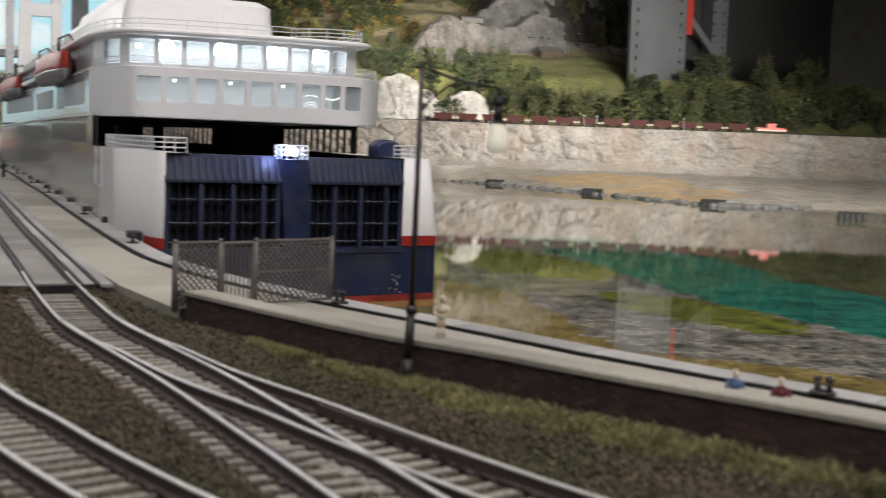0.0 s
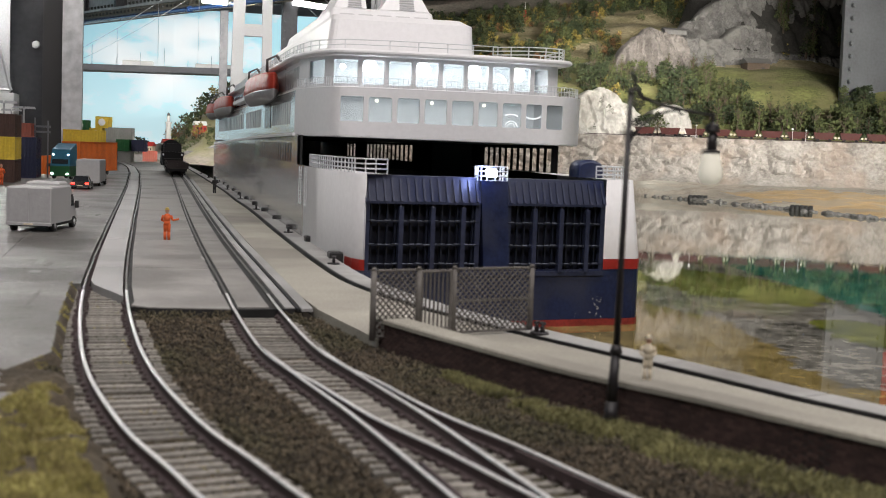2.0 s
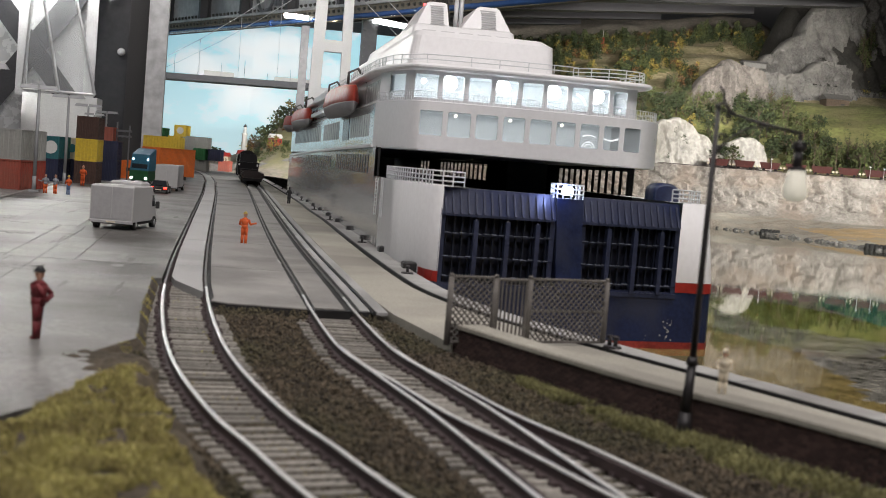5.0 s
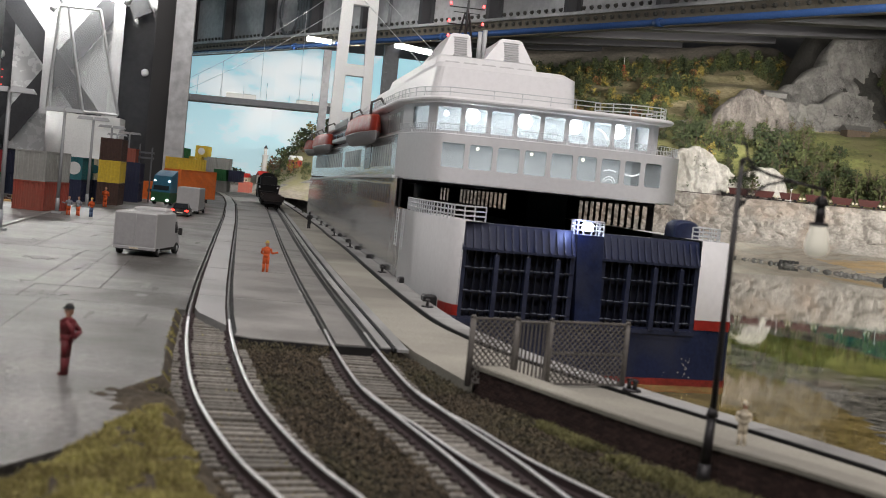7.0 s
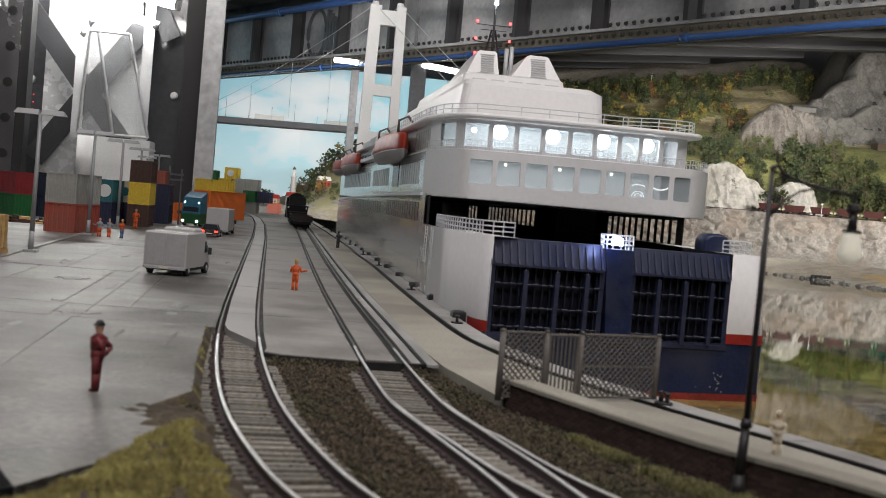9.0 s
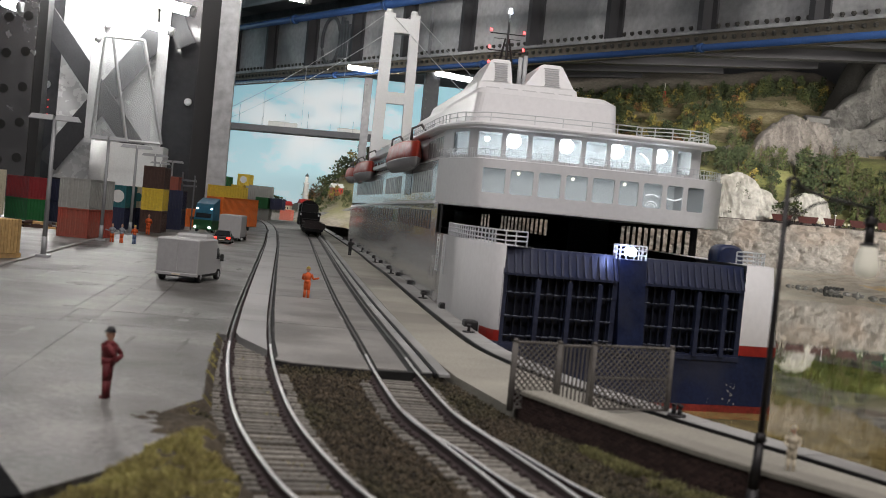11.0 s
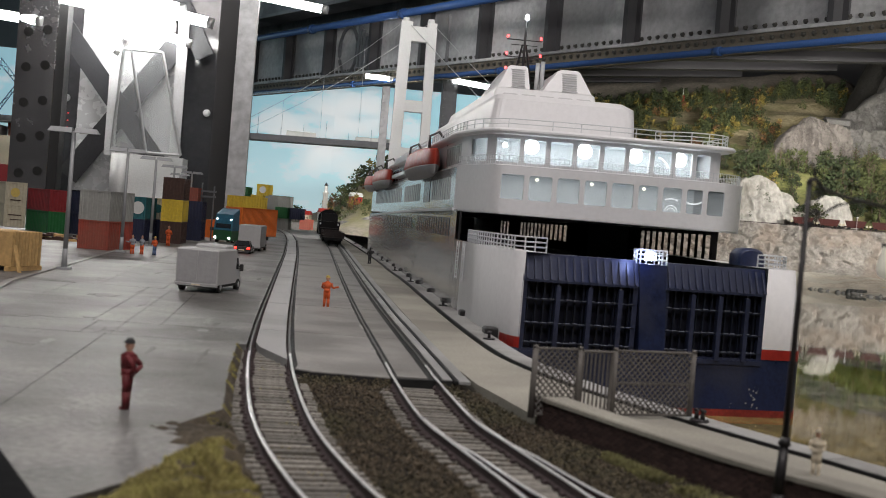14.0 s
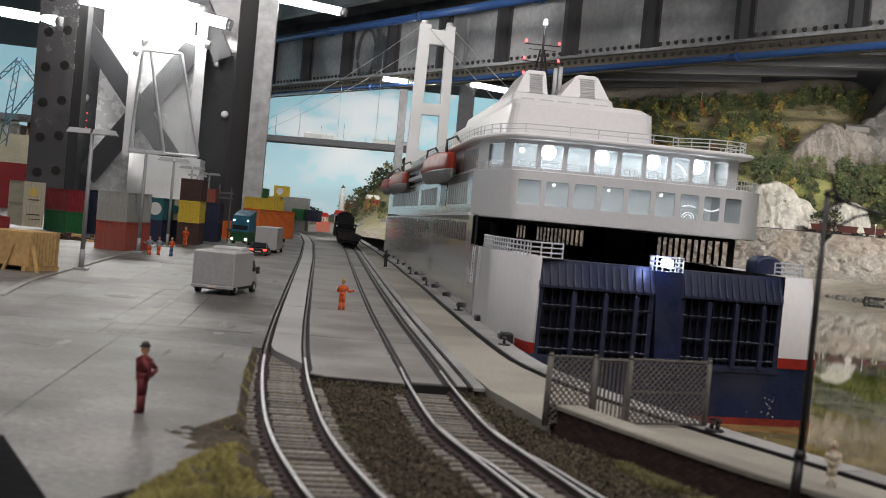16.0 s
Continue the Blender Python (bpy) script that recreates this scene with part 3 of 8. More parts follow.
def hull_outline(grow=0.0, taper=0.0):
    """The hull's plan, from the quayside corner round to the bow and back."""
    pts = []
    for k in range(9):
        a = radians(90 * k / 8)
        pts.append((10.9 - 1.4 * math.sin(a) - grow * math.sin(a), 79 - 13 * math.cos(a) - grow * math.cos(a)))
    pts += [(9.5 - grow, 85), (9.5 - grow, 92), (9.5 - grow, 120), (9.5 - grow, 170), (9.5 - grow, 215), (11, 235), (14.5, 250), (18.7, 258), (23, 250), (26.5, 235), (28.2 + grow, 215), (28.2 + grow, 120)]
    rx = 28.25 - taper
    for k in range(6):
        a = radians(90 * k / 5)
        pts.append((rx + 0.45 * math.cos(a) - 0.5 + grow * math.cos(a) + 0.5 * math.cos(a), 73 - 3.4 * math.sin(a) - grow * math.sin(a)))
    pts += [(stern(15.3, 0)[0], stern(15.3, 0)[1] - grow)]
    return pts


def hull_band(name, z0, z1, mat, grow, label, taper0=0.0, taper1=0.0, top=True):
    bm = bm_new()
    lo, hi = hull_outline(grow, taper0), hull_outline(grow, taper1)
    a = [bm.verts.new((x, y, z0)) for x, y in lo]
    b = [bm.verts.new((x, y, z1)) for x, y in hi]
    n = len(a)
    for k in range(n):
        f = bm.faces.new((a[k], a[(k + 1) % n], b[(k + 1) % n], b[k]))
        f.smooth = k < 8
    bm.faces.new(b)
    return ship(name, bm, mat, ferry, label)


hull_band("hull_bottom", WATER - 0.5, -0.35, M_BLUE, 0.0, "dark blue lower hull")
hull_band("boot_band", WATER - 0.4, -3.3, M_BOOT, 0.04, "dull red boot topping", 0, 0)
for pick in (slice(0, 4), slice(20, 28)):
    bm = bm_new()
    ring = hull_outline(0.03)[pick]
    a = [bm.verts.new((x, y, -0.34)) for x, y in ring]
    b = [bm.verts.new((x, y, 0.25)) for x, y in ring]
    for k in range(len(ring) - 1):
        bm.faces.new((a[k], a[k + 1], b[k + 1], b[k]))
    ship("red_stripe", bm, M_RED, ferry, "bright red stripe round the stern quarter")

# white stern quarters and side plating
bm = bm_new()
out = hull_outline(0.0)
lo = out[:10]
a = [bm.verts.new((x, y, -0.34)) for x, y in lo]
tops = [4.9] * 10
b = [bm.verts.new((x, y, z)) for (x, y), z in zip(lo, tops)]
for k in range(len(lo) - 1):
    f = bm.faces.new((a[k], a[k + 1], b[k + 1], b[k]))
    f.smooth = True
inner_v = [bm.verts.new((x + 1.6, y + 0.8, z)) for (x, y), z in zip(lo[:8], tops)]
for k in range(7):
    bm.faces.new((b[k], b[k + 1], inner_v[k + 1], inner_v[k]))
ship("stern_quarter", bm, M_QUARTER, ferry, "white rounded stern quarter, greyed for shade")
bm = bm_new()
lo = [out[9], (9.5, 89.6), (9.5, 89.65)] + out[10:14]
a = [bm.verts.new((x, y, -0.34)) for x, y in lo]
b = [bm.verts.new((x, y, z)) for (x, y), z in zip(lo, (4.9, 4.9, 7.1, 7.1, 7.0, 6.6, 6.2))]
for k in range(len(lo) - 1):
    bm.faces.new((a[k], a[k + 1], b[k + 1], b[k]))
ship("side_plating", bm, M_GREYSIDE, ferry, "glossy white side plating, greyed for shade")
bm = bm_new()
rq = out[20:28]
a = [bm.verts.new((x, y, 0.26)) for x, y in rq]
b = [bm.verts.new((x - 0.6 * (x > 26), y, 4.95)) for x, y in rq]
for k in range(len(rq) - 1):
    f = bm.faces.new((a[k], a[k + 1], b[k + 1], b[k]))
    f.smooth = True
bm.faces.new(b + [bm.verts.new((stern(15.3, 0)[0], 78, 4.95))])
ship("stern_quarter", bm, M_WHITE, ferry, "white rounded outer stern quarter")

# side wall of the car deck above the outer quarter, with open slits
# car deck wall and inside are painted black to hold the deck's shade
bm = bm_new()
x_in = 27.6
slits = [86.5 + 1.75 * k for k in range(11)] + [136 + 2.6 * k for k in range(12)] + [176 + 3.0 * k for k in range(3)]
prev = 85.0
for y in slits:
    w = 1.15 if y < 110 else 1.7
    box(bm, x_in, prev, 3.7, x_in + 0.04, y, 7.0)
    box(bm, x_in, y, 3.7, x_in + 0.04, y + w, 4.9)
    box(bm, x_in, y, 6.7, x_in + 0.04, y + w, 7.0)
    prev = y + w
box(bm, x_in, prev, 3.7, x_in + 0.04, 215, 7.0)
ship("car_deck_wall", bm, M_BLACK, ferry, "car deck wall with tall open slits, blackened for shade")
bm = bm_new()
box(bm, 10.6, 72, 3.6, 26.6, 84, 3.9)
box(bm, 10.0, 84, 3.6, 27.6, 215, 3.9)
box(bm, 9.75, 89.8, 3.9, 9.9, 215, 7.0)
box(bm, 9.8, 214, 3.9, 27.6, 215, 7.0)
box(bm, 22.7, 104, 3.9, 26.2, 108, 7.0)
ship("car_deck", bm, M_BLACK, ferry, "open car deck, painted black for its shade")

# stern plate behind and below the gates
bm = bm_new()
hexa(bm, [stern(0.1, -4.0, 0.02), stern(15.4, -4.0, 0.02), stern(15.4, -4.0, 1.5), stern(0.1, -4.0, 1.5), stern(0.1, -0.62, 0.02), stern(15.4, -0.62, 0.02), stern(15.4, -0.62, 1.5), stern(0.1, -0.62, 1.5)])
ship("stern_plate", bm, M_BLUE, ferry, "worn dark blue stern plate")
bm = bm_new()
hexa(bm, [stern(0.1, -4.05, -0.05), stern(17.0, -4.05, -0.05), stern(17.0, -4.05, 1), stern(0.1, -4.05, 1), stern(0.1, -3.3, -0.05), stern(17.0, -3.3, -0.05), stern(17.0, -3.3, 1), stern(0.1, -3.3, 1)])
ship("stern_boot", bm, M_BOOT, ferry, "dull red boot topping at the stern")
rnd = random.Random(15)
for k in range(30):
    u, z = rnd.uniform(14.7, 15.35), rnd.uniform(-3.2, -1.9)
    if k > 18:
        u, z = rnd.uniform(1, 15), rnd.uniform(-3.2, -2.9)
    r = rnd.uniform(0.02, 0.07)
    bm = bm_new()
    ring = [(u + r * rnd.uniform(0.5, 1.3) * math.cos(a), z + r * rnd.uniform(0.5, 1.2) * math.sin(a)) for a in [6.2832 * q / 7 for q in range(7)]]
    lo_ = [bm.verts.new(stern(p, q, -0.012)) for p, q in ring]
    bm.faces.new(lo_)
    ship("paint_chip", bm, M_PANEL, ferry, "bare chipped paint")
# recess sheet in near-black blue, carrying the shade behind the bars
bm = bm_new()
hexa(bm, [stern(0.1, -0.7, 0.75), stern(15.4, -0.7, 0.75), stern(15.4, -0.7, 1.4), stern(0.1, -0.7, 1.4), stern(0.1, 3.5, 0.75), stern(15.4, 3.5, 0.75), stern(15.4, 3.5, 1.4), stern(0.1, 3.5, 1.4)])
ship("gate_recess", bm, M_DARKBLUE, ferry, "recess behind the gate bars, painted near-black for shade")


def stern_box(bm, u0, u1, z0, z1, d0, d1):
    hexa(bm, [stern(u0, z0, d0), stern(u1, z0, d0), stern(u1, z0, d1), stern(u0, z0, d1), stern(u0, z1, d0), stern(u1, z1, d0), stern(u1, z1, d1), stern(u0, z1, d1)])


def stern_gate(u0, u1, posts, thin, bars):
    gate = part("stern_gate", (lambda b: (stern_box(b, u0, u0 + 0.3, -0.62, 3.5, 0, 0.5), stern_box(b, u1 - 0.3, u1, -0.62, 3.5, 0, 0.5), stern_box(b, u0, u1, -0.72, -0.45, -0.1, 0.5), b)[-1])(bm_new()), M_GATEBAR, ferry, "dark blue barred stern gate")
    # folded upper beam with ribs
    bm = bm_new()
    hexa(bm, [stern(u0, 3.42, -0.12), stern(u1, 3.42, -0.12), stern(u1, 3.42, 0.9), stern(u0, 3.42, 0.9), stern(u0, 4.85, 0.5), stern(u1, 4.85, 0.5), stern(u1, 4.85, 1.3), stern(u0, 4.85, 1.3)])
    beam = part("beam", bm, M_BLUE, gate, "blue folded ramp edge")
    bm = bm_new()
    stern_box(bm, u0, u1 - 0.12, 3.32, 3.45, -0.2, 0.5)
    part("beam_lip", bm, M_GATEBAR, beam)
    n = 15
    for k in range(n):
        u = u0 + (u1 - u0) * (k + 0.5) / n
        bm = bm_new()
        hexa(bm, [stern(u - 0.06, 3.5, -0.28), stern(u + 0.06, 3.5, -0.28), stern(u + 0.06, 3.5, 0), stern(u - 0.06, 3.5, 0), stern(u - 0.06, 4.7, 0.36), stern(u + 0.06, 4.7, 0.36), stern(u + 0.06, 4.7, 0.6), stern(u - 0.06, 4.7, 0.6)])
        part("rib", bm, M_GATEBAR, beam)
    for u in posts:
        bm = bm_new()
        stern_box(bm, u - 0.13, u + 0.13, -0.5, 3.15, -0.22, 0.3)
        tube(bm, stern(u, 3.15, 0.0), stern(u, 3.3, 0.0), 0.1, 0.03, 6)
        part("post", bm, M_GATEBAR, gate)
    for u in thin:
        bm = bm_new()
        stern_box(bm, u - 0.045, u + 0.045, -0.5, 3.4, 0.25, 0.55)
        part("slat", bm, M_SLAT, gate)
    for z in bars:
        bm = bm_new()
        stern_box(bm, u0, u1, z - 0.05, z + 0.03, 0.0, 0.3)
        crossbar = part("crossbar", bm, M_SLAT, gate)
        # thin pale strips stand in for highlights on the bar
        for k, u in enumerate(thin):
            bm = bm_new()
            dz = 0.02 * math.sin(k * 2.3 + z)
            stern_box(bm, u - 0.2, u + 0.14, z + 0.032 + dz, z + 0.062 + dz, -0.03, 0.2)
            part("bar_glint", bm, M_BARGLINT, crossbar)


stern_gate(0.15, 7.1, (2.25, 4.15, 6.0), [0.6 + 0.47 * k for k in range(14)], (2.35, 1.05, -0.02))
stern_gate(8.75, 15.3, (10.55, 12.3, 14.05), [9.1 + 0.47 * k for k in range(13)], (2.3, 1.0, -0.05))
bm = bm_new()
hexa(bm, [stern(7.35, -0.62, -0.3), stern(8.95, -0.62, -0.3), stern(8.95, -0.62, 1.2), stern(7.35, -0.62, 1.2), stern(7.05, 4.7, -0.1), stern(8.7, 4.7, -0.1), stern(8.7, 4.7, 1.4), stern(7.05, 4.7, 1.4)])
ship("gate_pillar", bm, M_BLUE, ferry, "blue pillar between the stern gates")


def railing(pts, z0, z1, rows, gap, parent, r=0.035, follow=True):
    """Posts and rails along plan points."""
    line = spline([(x, y, 0) for x, y in pts], gap)
    rail_ob = None
    for k in range(rows):
        z = z0 + (z1 - z0) * (k + 1) / rows
        bm = bm_new()
        polytube(bm, [(p.x, p.y, z) for p in line], r, 5)
        ob = ship("railing", bm, M_RAILING, parent) if rail_ob is None else part("rail", bm, M_RAILING, rail_ob)
        if rail_ob is not None and follow:
            for v in ob.data.vertices:
                v.co.x = shear(v.co.x / CM, v.co.y / CM) * CM
        rail_ob = rail_ob or ob
    bm = bm_new()
    tube(bm, (0, 0, z0), (0, 0, z1), r, r, 5)
    post_mesh = finish(bm, "baluster", M_RAILING)
    for p in line:
        ob = new("baluster", post_mesh)
        ob.parent = rail_ob
        ob.location = (shear(p.x, p.y) * CM, p.y * CM, 0)
    return rail_ob


railing([(9.75, 84), (9.6, 78), (9.9, 72), (10.4, 67.2), (10.85, 66.3), (12.2, 67.2)], 4.9, 5.7, 3, 0.75, ferry, 0.045)
railing([stern(7.1, 0, 1.3)[:2], stern(7.05, 0, 0)[:2], stern(8.7, 0, 0)[:2], stern(8.7, 0, 1.3)[:2]], 4.7, 5.5, 3, 0.4, ferry, 0.045)
railing([(27.2, 80), (27.4, 74), (27.2, 70.6), (26.3, 69.6), (25.2, 69.8)], 4.95, 5.7, 3, 0.75, ferry, 0.045)
bm = bm_new()
arch = [(26.0 - 0.85 * math.cos(math.pi * k / 12), 4.95 + 0.35 + 0.75 * math.sin(math.pi * k / 12) ** 0.6) for k in range(13)]
arch = [(25.15, 4.95)] + arch + [(26.85, 4.95)]
ends = [[bm.verts.new((26.0 + (x - 26.0) * s, y, 4.95 + (z - 4.95) * s)) for x, z in arch] for y, s in ((73.0, 0.86), (73.25, 1.0), (74.8, 1.0), (75.0, 0.86))]
for a, c in zip(ends, ends[1:]):
    for k in range(len(arch) - 1):
        bm.faces.new((a[k], a[k + 1], c[k + 1], c[k])).smooth = True
bm.faces.new(ends[0])
bm.faces.new(ends[-1])
ship("deck_locker", bm, M_BLUE, ferry, "rounded dark blue deck locker")
bm = bm_new()
bbox(bm, stern(7.5, 0)[0], stern(7.5, 0, 0.3)[1], 4.9, stern(8.1, 0)[0], stern(7.5, 0, 0.7)[1], 5.4, 0.1)
ship("stern_light", bm, glowing("stern_lamp_white", (0.75, 0.85, 1.0), 30.0), ferry, "glaring blue-white stern lamp")
lamp_data = bpy.data.lights.new("stern_lamp", "POINT")
lamp_data.energy, lamp_data.color, lamp_data.shadow_soft_size = 0.012, (0.35, 0.45, 1.0), 0.002
new("stern_lamp", lamp_data).location = (stern(7.0, 0, 0.0)[0] * CM, stern(7.0, 0, -0.5)[1] * CM, 5.35 * CM)


# deckhouses
def front(x, lead=0.0):
    """How far aft the curved deck front stands at x."""
    t = (x - 19.5) / 10.0
    y = 83.6 + 1.0 * t * t
    if x < 12:
        y += 7.6 * ((12 - x) / 2.5) ** 2.2
    if x > 27:
        y += 0.3 * (x - 27) ** 2
    return y + lead


def curved_wall(bm, lead, z0, z1, x0, x1, holes, za, zb, thick=0.25):
    """A smoothly rounded wall along the deck front, with openings between za and zb that show its thickness."""
    cuts = sorted({x0, x1, *[h for p in holes for h in p]})
    xs = []
    for a, b in zip(cuts, cuts[1:]):
        n = max(1, int((b - a) / (0.1 if b < 12.5 or a > 26.5 else 0.45)))
        xs += [a + (b - a) * k / n for k in range(n)]
    xs.append(x1)
    zs = (z0, za, zb, z1)
    made = {}

    def at(i, j):
        if (i, j) not in made:
            made[i, j] = bm.verts.new((xs[i], front(xs[i], lead), zs[j]))
        return made[i, j]

    for i in range(len(xs) - 1):
        mid = 0.5 * (xs[i] + xs[i + 1])
        hole = any(p[0] < mid < p[1] for p in holes)
        for j in range(3):
            if not (hole and j == 1):
                bm.faces.new((at(i, j), at(i + 1, j), at(i + 1, j + 1), at(i, j + 1))).smooth = True
        if hole:
            ya, yb = front(xs[i], lead), front(xs[i + 1], lead)
            for z in (za, zb):
                quad(bm, (xs[i], ya, z), (xs[i + 1], yb, z), (xs[i + 1], yb + thick, z), (xs[i], ya + thick, z))
    for p in holes:
        for x in p:
            y = front(x, lead)
            quad(bm, (x, y, za), (x, y + thick, za), (x, y + thick, zb), (x, y, zb))


def deck_windows(starts, gap):
    return [(a, b - gap) for a, b in zip(starts, starts[1:])]


low_holes = deck_windows((11.75, 13.65, 15.6, 17.5, 19.4, 21.3, 23.05, 24.8, 26.35, 28.0), 0.35)
up_holes = deck_windows((11.45, 13.36, 15.17, 17.06, 18.96, 20.78, 22.57, 24.17, 25.72, 27.1), 0.33) + [(10.2, 10.95)]
DECKS = ((0.0, 7.05, 10.35, 9.5, 29.75, low_holes, 8.05, 9.75, "lower_deckhouse"), (1.3, 10.35, 12.6, 9.75, 27.55, up_holes, 10.65, 12.3, "upper_deckhouse"))
for lead, z0, z1, x0, x1, holes, za, zb, name in DECKS:
    bm = bm_new()
    curved_wall(bm, lead, z0, z1, x0, x1, holes, za, zb)
    box(bm, x1 - 0.25, front(x1, lead), z0, x1, 210, z1)
    house = ship(name, bm, M_WHITE, ferry, "white rounded deckhouse front with a row of windows")
    # cabin behind the windows
    bm = bm_new()
    box(bm, 10.4, 89.5, z0, 27.0, 89.7, z1)
    box(bm, 12.1, 85.6, za - 0.25, 27.0, 89.5, za - 0.1)
    box(bm, 12.1, 86.0, zb + 0.12, 27.0, 89.5, zb + 0.2)
    part("cabin", bm, M_ROOM, house, "white lit cabin interior")
    for k, (a, b) in enumerate(holes):
        bm = bm_new()
        hexa(bm, [(a, front(a, lead + 0.12), za), (b, front(b, lead + 0.12), za), (b, front(b, lead + 0.16), za), (a, front(a, lead + 0.16), za), (a, front(a, lead + 0.12), zb), (b, front(b, lead + 0.12), zb), (b, front(b, lead + 0.16), zb), (a, front(a, lead + 0.16), zb)])
        pane = part("window_pane", bm, M_PANE, house)
        pane.visible_shadow = False
        # rounded opening corners
        bm = bm_new()
        for cx, sx in ((a, 1), (b, -1)):
            for cz, sz in ((za, 1), (zb, -1)):
                v = [(cx, cz), (cx + sx * 0.13, cz), (cx + sx * 0.05, cz + sz * 0.05), (cx, cz + sz * 0.13)]
                y = front(cx, lead + 0.01)
                quad(bm, *[(p, y, q) for p, q in v])
        if a > 12.2:
            part("corner", bm, M_WHITE, pane)
        lit = (k in (0, 1, 3, 5, 7)) if name == "upper_deckhouse" else (k in (1, 3, 5))
        if lit:
            bm = bm_new()
            cx = 0.5 * (a + b) - 0.15
            r, mat = (0.54, M_BULB) if name == "upper_deckhouse" else (0.13, M_BULBDIM)
            if k == 0:
                r = 0.2
            cz = zb - (0.45 if name == "upper_deckhouse" else 0.22)
            cy = front(cx, lead + 0.75)
            for j in range(6):
                t0, t1 = math.pi * j / 6, math.pi * (j + 1) / 6
                tube(bm, (cx, cy, cz + r * math.cos(t0)), (cx, cy, cz + r * math.cos(t1)), max(0.001, r * math.sin(t0)), max(0.001, r * math.sin(t1)), 12, False)
            part("cabin_lamp", bm, mat, house, "glowing round cabin lamp")
# glowing arcs in place of ring lamp reflections, in two lower windows and an upper one
M_REFLARC = glowing("reflection_arc_white", (0.95, 0.98, 1.0), 1.3)
for cx, cz, r, a0, a1, w in ((23.85, 8.08, 0.45, 10, 170, 0.035), (23.85, 8.08, 0.28, 10, 170, 0.03), (23.85, 8.0, 1.0, 62, 118, 0.05), (25.45, 9.75, 1.0, 228, 312, 0.055), (22.45, 10.85, 0.95, 12, 78, 0.055)):
    bm = bm_new()
    polytube(bm, [(cx + r * math.cos(radians(a0 + (a1 - a0) * k / 12)), front(cx, 0.5), cz + r * math.sin(radians(a0 + (a1 - a0) * k / 12))) for k in range(13)], w, 6)
    ship("ring_lamp", bm, M_REFLARC, ferry, "glowing arc standing for a lamp reflection in a window")
area_lamp("cabin_light", 19, 87.5, 9.8, 15, 2.4, 0.012, (1.0, 0.99, 0.97), (19, 87.7, 5))
area_lamp("cabin_light", 19, 88.2, 12.35, 15, 2.0, 0.011, (1.0, 0.99, 0.97), (19, 88.4, 5))

# deck slabs, roof
def deck_slab(name, z0, z1, lead, x0, x1, back, label, edge=0.12):
    pts = []
    n = 44
    for k in range(n + 1):
        x = x0 + (x1 - x0) * k / n
        pts.append((x, front(9.5 + (x1 - 9.5) * k / n, lead)))
    pts += [(x1, back), (x0, back)]
    cx, cy = 0.5 * (x0 + x1), 0.5 * (back + 84)
    bm = bm_new()
    rings = []
    for z, ins in ((z0, edge), (z0 + edge, 0), (z1 - edge, 0), (z1, edge)):
        rings.append([bm.verts.new((x + (ins if x < cx else -ins), y + (ins if y < cy else -ins), z)) for x, y in pts])
    bm.faces.new(rings[0][::-1])
    for a, b in zip(rings, rings[1:]):
        for k in range(len(pts)):
            bm.faces.new((a[k], a[(k + 1) % len(pts)], b[(k + 1) % len(pts)], b[k]))
    bm.faces.new(rings[-1])
    return ship(name, bm, M_WHITE, ferry, label)


deck_slab("car_deck_ceiling", 6.95, 7.06, 0.02, 9.52, 29.7, 212, "white deck edge over the car deck", 0.03)
deck_slab("promenade_deck", 10.28, 10.4, 0.02, 9.48, 29.8, 212, "white promenade deck", 0.03)
deck_slab("roof_deck", 12.55, 12.95, -0.15, 9.2, 28.3, 212, "white overhanging roof deck with rounded rim", 0.14)
prom = [(x, front(x, 0.15)) for x in (9.6, 9.8, 10.2, 10.7, 11.3, 12.2, 14, 16, 18, 20, 22, 24, 26, 27.2, 28.0, 28.8, 29.4)] + [(29.75, 88.6), (29.8, 93)]
railing(prom, 10.4, 11.05, 2, 0.3, ferry, 0.022)
roofline = [(9.5, 150), (9.5, 120), (9.5, 97), (9.8, 90), (10.5, 86.6), (12, 84.6), (15, 84.0), (19, 83.8), (22.6, 84.0)]
railing(roofline, 12.95, 13.6, 2, 1.6, ferry, 0.035)
railing([(22.9, 86.4), (25, 84.6), (27.3, 84.8), (28.2, 86.8), (28.2, 92)], 12.95, 13.75, 3, 1.0, ferry, 0.04)

# funnel block, funnels, mast
def plan_ring(x0, x1, y0, y1, r, z, n=5):
    """A rectangle on the plan with rounded corners, at one height."""
    pts = []
    for cx, cy, a0 in ((x1 - r, y0 + r, -90), (x1 - r, y1 - r, 0), (x0 + r, y1 - r, 90), (x0 + r, y0 + r, 180)):
        pts += [(cx + r * math.cos(radians(a0 + 90 * k / n)), cy + r * math.sin(radians(a0 + 90 * k / n)), z) for k in range(n + 1)]
    return pts


def loft(bm, rings, smooth=True):
    rows = [[bm.verts.new(p) for p in ring] for ring in rings]
    for a, b in zip(rows, rows[1:]):
        for k in range(len(a)):
            bm.faces.new((a[k], a[(k + 1) % len(a)], b[(k + 1) % len(a)], b[k])).smooth = smooth
    bm.faces.new(rows[-1])


def sheared(ob):
    for q in ob.data.vertices:
        q.co.x = shear(q.co.x / CM, q.co.y / CM) * CM
    return ob


